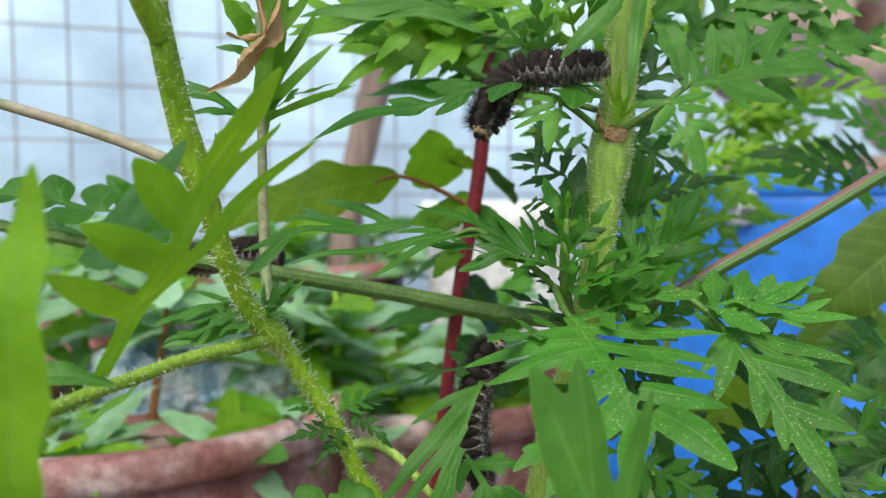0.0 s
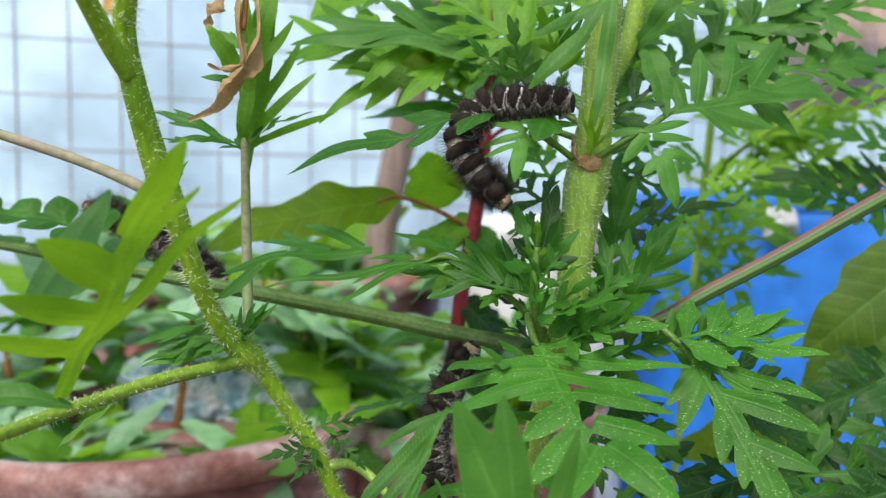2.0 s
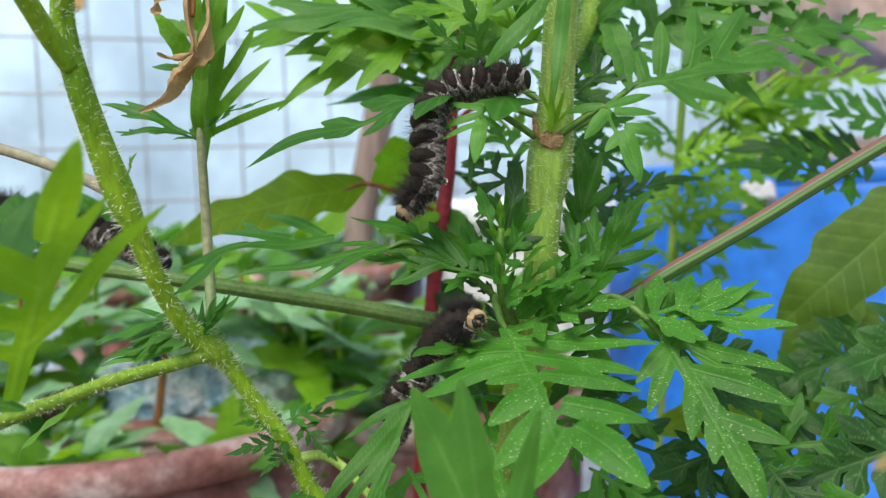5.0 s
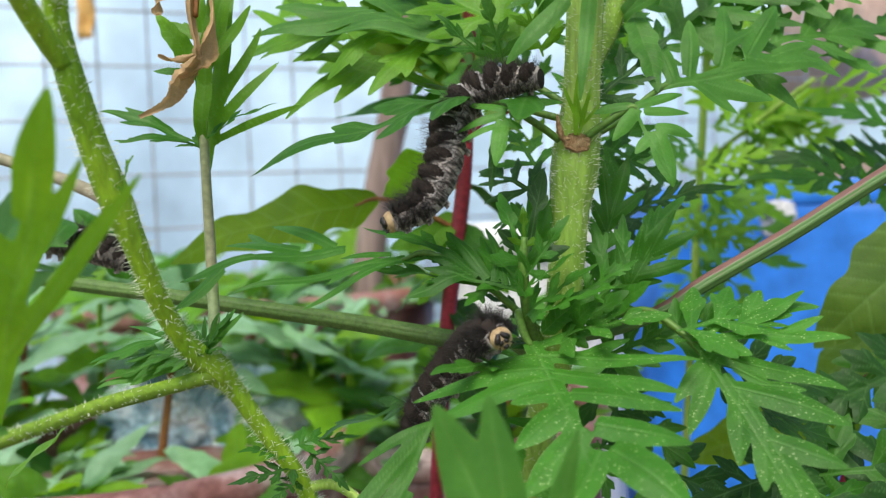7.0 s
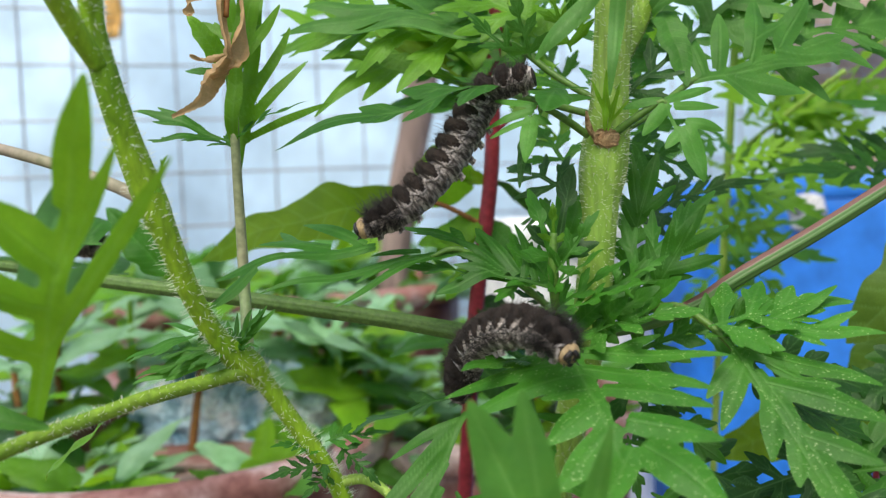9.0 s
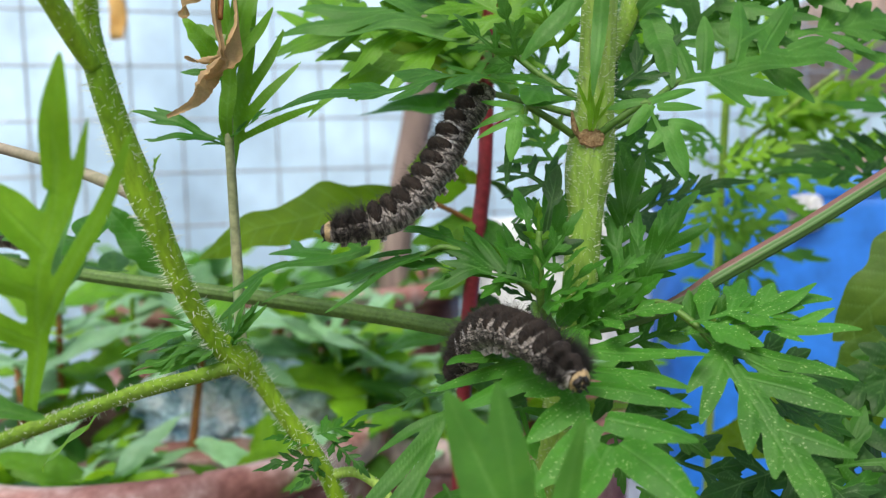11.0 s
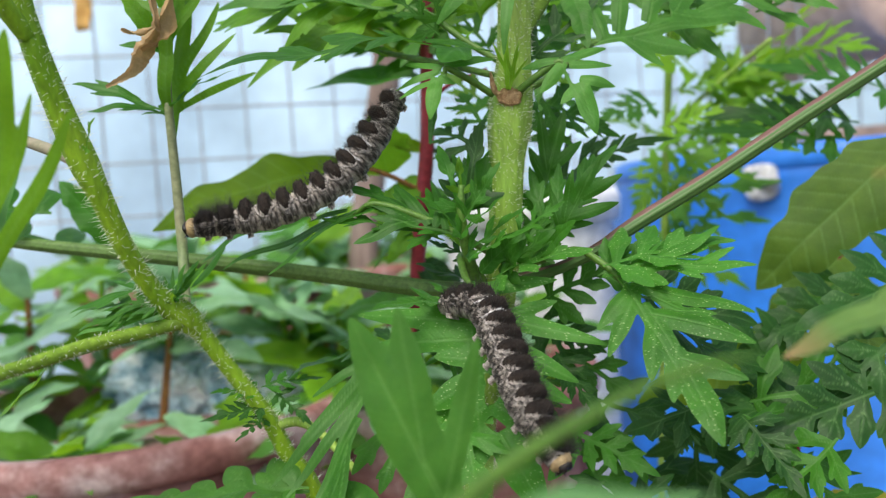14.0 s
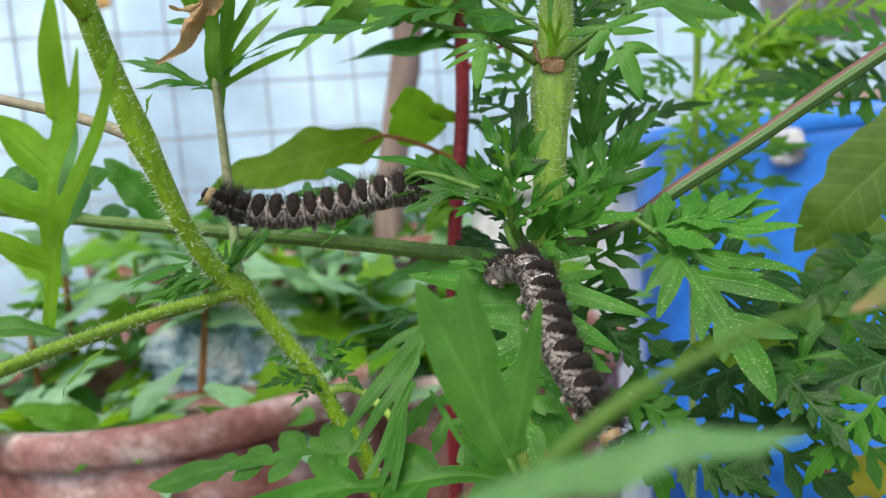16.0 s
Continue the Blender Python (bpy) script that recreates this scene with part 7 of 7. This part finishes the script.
a = Crawl(0.0037)
a.at(0.0, (-0.3, -0.3, 0.9), (0.0069, 0.15, 0.6107), (0.0094, 0.152, 0.6151), (0.0116, 0.156, 0.6198), (0.016, 0.157, 0.623), (0.0232, 0.154, 0.6231), (0.0305, 0.152, 0.6235))
a.at(0.5, (-0.3, -0.3, 0.9), (0.0099, 0.15, 0.6107), (0.0088, 0.152, 0.614), (0.0107, 0.156, 0.6192), (0.0153, 0.157, 0.6234), (0.0222, 0.154, 0.6233), (0.0298, 0.152, 0.6236))
a.at(1.5, (-0.5, -0.4, 0.8), (0.0186, 0.15, 0.6052), (0.0132, 0.15, 0.6091), (0.0093, 0.152, 0.6151), (0.0124, 0.156, 0.6213), (0.0201, 0.155, 0.6225), (0.0292, 0.152, 0.6225))
a.at(2.5, (-0.5, -0.4, 0.8), (0.0151, 0.15, 0.602), (0.012, 0.15, 0.6075), (0.0089, 0.152, 0.6136), (0.0124, 0.156, 0.6211), (0.0209, 0.155, 0.622), (0.0289, 0.152, 0.6222))
a.at(3.5, (-0.6, -0.4, 0.7), (0.0083, 0.148, 0.6011), (0.011, 0.15, 0.6084), (0.01, 0.152, 0.6153), (0.0134, 0.156, 0.6212), (0.0205, 0.155, 0.6215), (0.0283, 0.152, 0.622))
a.at(4.0, (-0.6, -0.4, 0.7), (0.0068, 0.148, 0.5996), (0.0107, 0.15, 0.6078), (0.0104, 0.152, 0.6155), (0.0134, 0.156, 0.6213), (0.0209, 0.155, 0.6218), (0.0284, 0.152, 0.6222))
a.at(6.5, (-0.65, -0.35, 0.7), (0.0016, 0.146, 0.5977), (0.0078, 0.148, 0.6008), (0.0109, 0.15, 0.6086), (0.012, 0.154, 0.6163), (0.0177, 0.156, 0.6218), (0.0276, 0.152, 0.6225))
a.at(7.5, (-0.65, -0.35, 0.7), (-0.003, 0.146, 0.5988), (0.0036, 0.148, 0.6009), (0.0086, 0.15, 0.6076), (0.0112, 0.154, 0.6158), (0.017, 0.156, 0.6218), (0.0254, 0.153, 0.6226))
a.at(8.5, (-0.65, -0.35, 0.7), (-0.0085, 0.147, 0.5977), (-0.0019, 0.148, 0.6), (0.0051, 0.15, 0.6071), (0.0102, 0.153, 0.6155), (0.0149, 0.156, 0.6216), (0.0224, 0.154, 0.6228))
a.at(11.0, (-0.6, -0.35, 0.75), (-0.0148, 0.147, 0.5965), (-0.008, 0.148, 0.5969), (-0.0006, 0.15, 0.5999), (0.0055, 0.153, 0.607), (0.0097, 0.156, 0.6143), (0.0147, 0.158, 0.6215))
a.at(12.0, (-0.6, -0.35, 0.75), (-0.0159, 0.147, 0.5969), (-0.0083, 0.148, 0.5981), (-0.0003, 0.15, 0.6015), (0.0062, 0.153, 0.6077), (0.0107, 0.156, 0.6148), (0.0148, 0.158, 0.6209))
a.at(13.0, (-0.6, -0.35, 0.75), (-0.0203, 0.146, 0.5924), (-0.0118, 0.148, 0.5929), (-0.0031, 0.15, 0.5959), (0.0045, 0.153, 0.6021), (0.0102, 0.156, 0.6096), (0.0132, 0.158, 0.6169))
a.at(14.0, (-0.5, -0.35, 0.8), (-0.0292, 0.146, 0.5906), (-0.0205, 0.148, 0.5911), (-0.01, 0.15, 0.593), (-0.0004, 0.153, 0.5978), (0.0063, 0.156, 0.6051), (0.0117, 0.158, 0.6142))
a.at(14.5, (0.0, -0.4, 0.9), (-0.0282, 0.146, 0.5894), (-0.0181, 0.148, 0.5891), (-0.0076, 0.15, 0.5899), (0.0009, 0.152, 0.5909), (0.0095, 0.154, 0.5916), (0.0165, 0.156, 0.5919))
a.at(15.5, (0.0, -0.4, 0.9), (-0.0336, 0.146, 0.5927), (-0.0273, 0.148, 0.5885), (-0.0185, 0.15, 0.5873), (-0.0099, 0.152, 0.5883), (0.0001, 0.154, 0.5904), (0.01, 0.156, 0.5895))
a.at(16.0, (0.0, -0.4, 0.9), (-0.0356, 0.146, 0.5928), (-0.0289, 0.148, 0.5885), (-0.0194, 0.15, 0.587), (-0.0107, 0.152, 0.5879), (-0.0006, 0.154, 0.5892), (0.01, 0.156, 0.5893))

b = Crawl(0.0036)
b.at(0.0, (-0.8, -0.6, 0.1), (0.0113, 0.162, 0.5702), (0.0094, 0.162, 0.5655), (0.0074, 0.162, 0.5597), (0.0063, 0.162, 0.5531), (0.0071, 0.162, 0.5466), (0.0089, 0.162, 0.5394))
b.at(2.0, (-0.8, -0.6, 0.1), (0.0113, 0.162, 0.5743), (0.0084, 0.162, 0.5684), (0.005, 0.162, 0.5612), (0.0033, 0.162, 0.5552), (0.0045, 0.162, 0.548), (0.0063, 0.162, 0.5409))
b.at(3.5, (-0.8, -0.6, 0.1), (0.0158, 0.147, 0.5835), (0.0117, 0.155, 0.5769), (0.0078, 0.162, 0.5676), (0.0038, 0.162, 0.5599), (0.0024, 0.162, 0.5521), (0.0028, 0.162, 0.5442), gaze=(0.2, -1, 0))
b.at(4.0, (-0.7, -0.7, 0.2), (0.0176, 0.141, 0.582), (0.0144, 0.149, 0.5784), (0.0091, 0.161, 0.5686), (0.0039, 0.162, 0.5607), (0.0012, 0.162, 0.5544), (0.0007, 0.162, 0.5466), gaze=(0.25, -1, -0.1))
b.at(6.5, (-0.3, -0.6, 0.7), (0.0196, 0.138, 0.5796), (0.0163, 0.144, 0.5786), (0.0119, 0.154, 0.5737), (0.0079, 0.158, 0.5684), (0.0043, 0.16, 0.5626), (0.0017, 0.162, 0.5556), gaze=(0.2, -1, 0))
b.at(7.5, (-0.2, -0.6, 0.7), (0.0189, 0.136, 0.5794), (0.0164, 0.142, 0.5795), (0.0123, 0.152, 0.5755), (0.0078, 0.156, 0.5703), (0.0036, 0.16, 0.5642), (0.0004, 0.162, 0.5572), gaze=(0.15, -1, -0.1))
b.at(8.5, (0.2, -0.5, 0.8), (0.0226, 0.131, 0.5781), (0.019, 0.136, 0.5801), (0.0144, 0.142, 0.5803), (0.0104, 0.147, 0.5772), (0.0069, 0.151, 0.5722), (0.0039, 0.154, 0.5654), gaze=(0.5, -1, -0.5))
b.at(11.0, (0.3, -0.5, 0.8), (0.0285, 0.126, 0.5731), (0.0249, 0.13, 0.5758), (0.0203, 0.134, 0.5785), (0.0152, 0.14, 0.5793), (0.0112, 0.145, 0.576), (0.0079, 0.149, 0.5697), gaze=(0.35, -1, -0.35))
b.at(12.0, (0.35, -0.6, 0.7), (0.0315, 0.124, 0.5694), (0.0275, 0.127, 0.5714), (0.0229, 0.131, 0.5757), (0.0199, 0.136, 0.5792), (0.0159, 0.142, 0.5803), (0.0109, 0.147, 0.5764), gaze=(0.8, -0.6, -0.4))
b.at(12.5, (0.35, -0.6, 0.7), (0.0336, 0.124, 0.5686), (0.0293, 0.126, 0.5694), (0.0251, 0.13, 0.5729), (0.0215, 0.136, 0.5765), (0.017, 0.142, 0.5779), (0.0119, 0.147, 0.574), gaze=(0.8, -0.6, -0.4))
b.at(13.0, (0.5, -0.5, 0.6), (0.0351, 0.122, 0.5653), (0.0314, 0.124, 0.5673), (0.0274, 0.129, 0.5718), (0.0239, 0.135, 0.5762), (0.02, 0.141, 0.5779), (0.0156, 0.146, 0.5752), gaze=(0.8, -0.6, -0.6))
b.at(14.0, (0.75, -0.4, 0.45), (0.0378, 0.118, 0.5515), (0.0344, 0.122, 0.556), (0.0314, 0.127, 0.5615), (0.029, 0.133, 0.5679), (0.0258, 0.139, 0.5734), (0.0195, 0.144, 0.5736))
b.at(14.5, (0.75, -0.4, 0.45), (0.0372, 0.118, 0.5506), (0.0344, 0.122, 0.5565), (0.0314, 0.127, 0.5626), (0.029, 0.133, 0.5685), (0.0259, 0.139, 0.5747), (0.018, 0.144, 0.573))
b.at(15.5, (0.75, -0.4, 0.45), (0.0355, 0.116, 0.5518), (0.0319, 0.121, 0.5571), (0.029, 0.126, 0.5634), (0.0278, 0.132, 0.5699), (0.0253, 0.138, 0.5752), (0.0181, 0.143, 0.5731))
b.at(16.0, (0.75, -0.4, 0.45), (0.0366, 0.116, 0.5495), (0.0329, 0.121, 0.5553), (0.0292, 0.126, 0.5626), (0.0275, 0.132, 0.5687), (0.0251, 0.138, 0.5744), (0.0187, 0.143, 0.5727))

c = Crawl(0.0036)
c.at(0.0, (0.1, -0.3, 1), (-0.0599, 0.186, 0.5831), (-0.0543, 0.185, 0.5843), (-0.0488, 0.184, 0.5849), (-0.0434, 0.183, 0.5854), (-0.038, 0.182, 0.5851))
c.at(1.0, (0.1, -0.3, 1), (-0.0665, 0.186, 0.5985), (-0.0607, 0.185, 0.5952), (-0.0543, 0.184, 0.5907), (-0.0479, 0.183, 0.5861), (-0.0416, 0.182, 0.583))
c.at(1.8, (0.1, -0.3, 1), (-0.0815, 0.188, 0.602), (-0.073, 0.187, 0.5975), (-0.0645, 0.186, 0.593), (-0.056, 0.184, 0.588), (-0.0485, 0.182, 0.5835))
c.at(3.5, (0.1, -0.3, 1), (-0.0983, 0.188, 0.602), (-0.0863, 0.187, 0.5982), (-0.0745, 0.186, 0.5945), (-0.0625, 0.184, 0.5895), (-0.0508, 0.182, 0.5842))
c.at(7.0, (0.1, -0.3, 1), (-0.1048, 0.19, 0.602), (-0.0933, 0.189, 0.5996), (-0.0834, 0.188, 0.5973), (-0.0731, 0.186, 0.5951), (-0.0637, 0.184, 0.5917))
c.at(11.0, (0.1, -0.3, 1), (-0.137, 0.19, 0.6039), (-0.1258, 0.189, 0.602), (-0.1148, 0.188, 0.6002), (-0.1026, 0.187, 0.5984), (-0.0913, 0.186, 0.596))
c.at(16.0, (0.1, -0.3, 1), (-0.1664, 0.194, 0.6166), (-0.1543, 0.193, 0.6137), (-0.1423, 0.192, 0.6114), (-0.1291, 0.191, 0.6084), (-0.1178, 0.19, 0.6047))


def sway(ob, base, tip, rows):
    """Swing a leaf about its base, so that its tip passes through the places given; a third number turns it about its length."""
    rest = Vector(tip) - Vector(base)
    place = ob.location.copy()
    keys = []
    for t, to, *turn in rows:
        swing = rest.rotation_difference(Vector(to) - Vector(base)).to_matrix().to_4x4()
        keys.append((t, Matrix.Translation(place) @ swing @ Matrix.Rotation(radians(turn[0] if turn else 0), 4, rest)))
    walk(ob, keys)


def motions():
    sway(near_leaf, (-0.0487, 0.112, 0.574), (-0.0347, 0.1, 0.6213), [(0.0, (-0.0201, 0.1093, 0.6192), 50), (0.5, (-0.0195, 0.105, 0.6148), 50), (1.0, (-0.0214, 0.0948, 0.6131), 50), (2.0, (-0.0204, 0.0913, 0.6106), 50), (2.5, (-0.0238, 0.0955, 0.615), 50), (3.5, (-0.0215, 0.0892, 0.6105), 50), (4.0, (-0.0208, 0.0861, 0.6075), 45), (6.5, (-0.0255, 0.0902, 0.6135), 25), (7.5, (-0.0261, 0.0892, 0.6132), 20), (8.5, (-0.0267, 0.0907, 0.6144), 20), (11.0, (-0.032, 0.0963, 0.6192), 5), (12.5, (-0.0274, 0.0873, 0.6128), 10), (13.5, (-0.0262, 0.089, 0.612), 10), (14.5, (-0.0311, 0.1, 0.62), 0), (16.0, (-0.0347, 0.1, 0.6213), 0)])
    sway(pressed_leaf, (0.0069, 0.152, 0.5928), (-0.036, 0.142, 0.5851), [(0.0, (-0.036, 0.142, 0.5851)), (8.5, (-0.036, 0.142, 0.5851)), (11.0, (-0.0424, 0.15, 0.5793)), (12.5, (-0.0416, 0.155, 0.5791)), (14.5, (-0.0483, 0.163, 0.5728)), (16.0, (-0.0504, 0.163, 0.5721))])
    sway(trodden_leaf, (0.0235, 0.148, 0.5773), (0.0329, 0.114, 0.5591), [(0.0, (0.0329, 0.114, 0.5591)), (8.0, (0.0329, 0.114, 0.5591)), (12.5, (0.0318, 0.1174, 0.5534)), (13.2, (0.0294, 0.122, 0.5479)), (14.0, (0.0248, 0.1306, 0.5416)), (16.0, (0.0219, 0.1322, 0.5409))])
    sway(hung_leaf, (0.0307, 0.158, 0.6202), (-0.0246, 0.15, 0.6076), [(0.0, (-0.022, 0.15, 0.6104)), (1.5, (-0.0232, 0.15, 0.6097)), (3.0, (-0.0239, 0.15, 0.6075)), (4.0, (-0.0241, 0.15, 0.6079)), (7.0, (-0.0246, 0.15, 0.6076)), (8.5, (-0.0247, 0.15, 0.6101)), (11.0, (-0.0246, 0.15, 0.618)), (12.5, (-0.0238, 0.15, 0.6179)), (14.5, (-0.0193, 0.15, 0.6192)), (16.0, (-0.0182, 0.15, 0.6189))])
    for crawl, body, rings in ((a, upper, upper_rings), (b, lower, lower_rings), (c, third, third_rings)):
        for ring, rows in zip(rings, crawl.rows(body, len(rings))):
            walk(ring, rows)


motions()
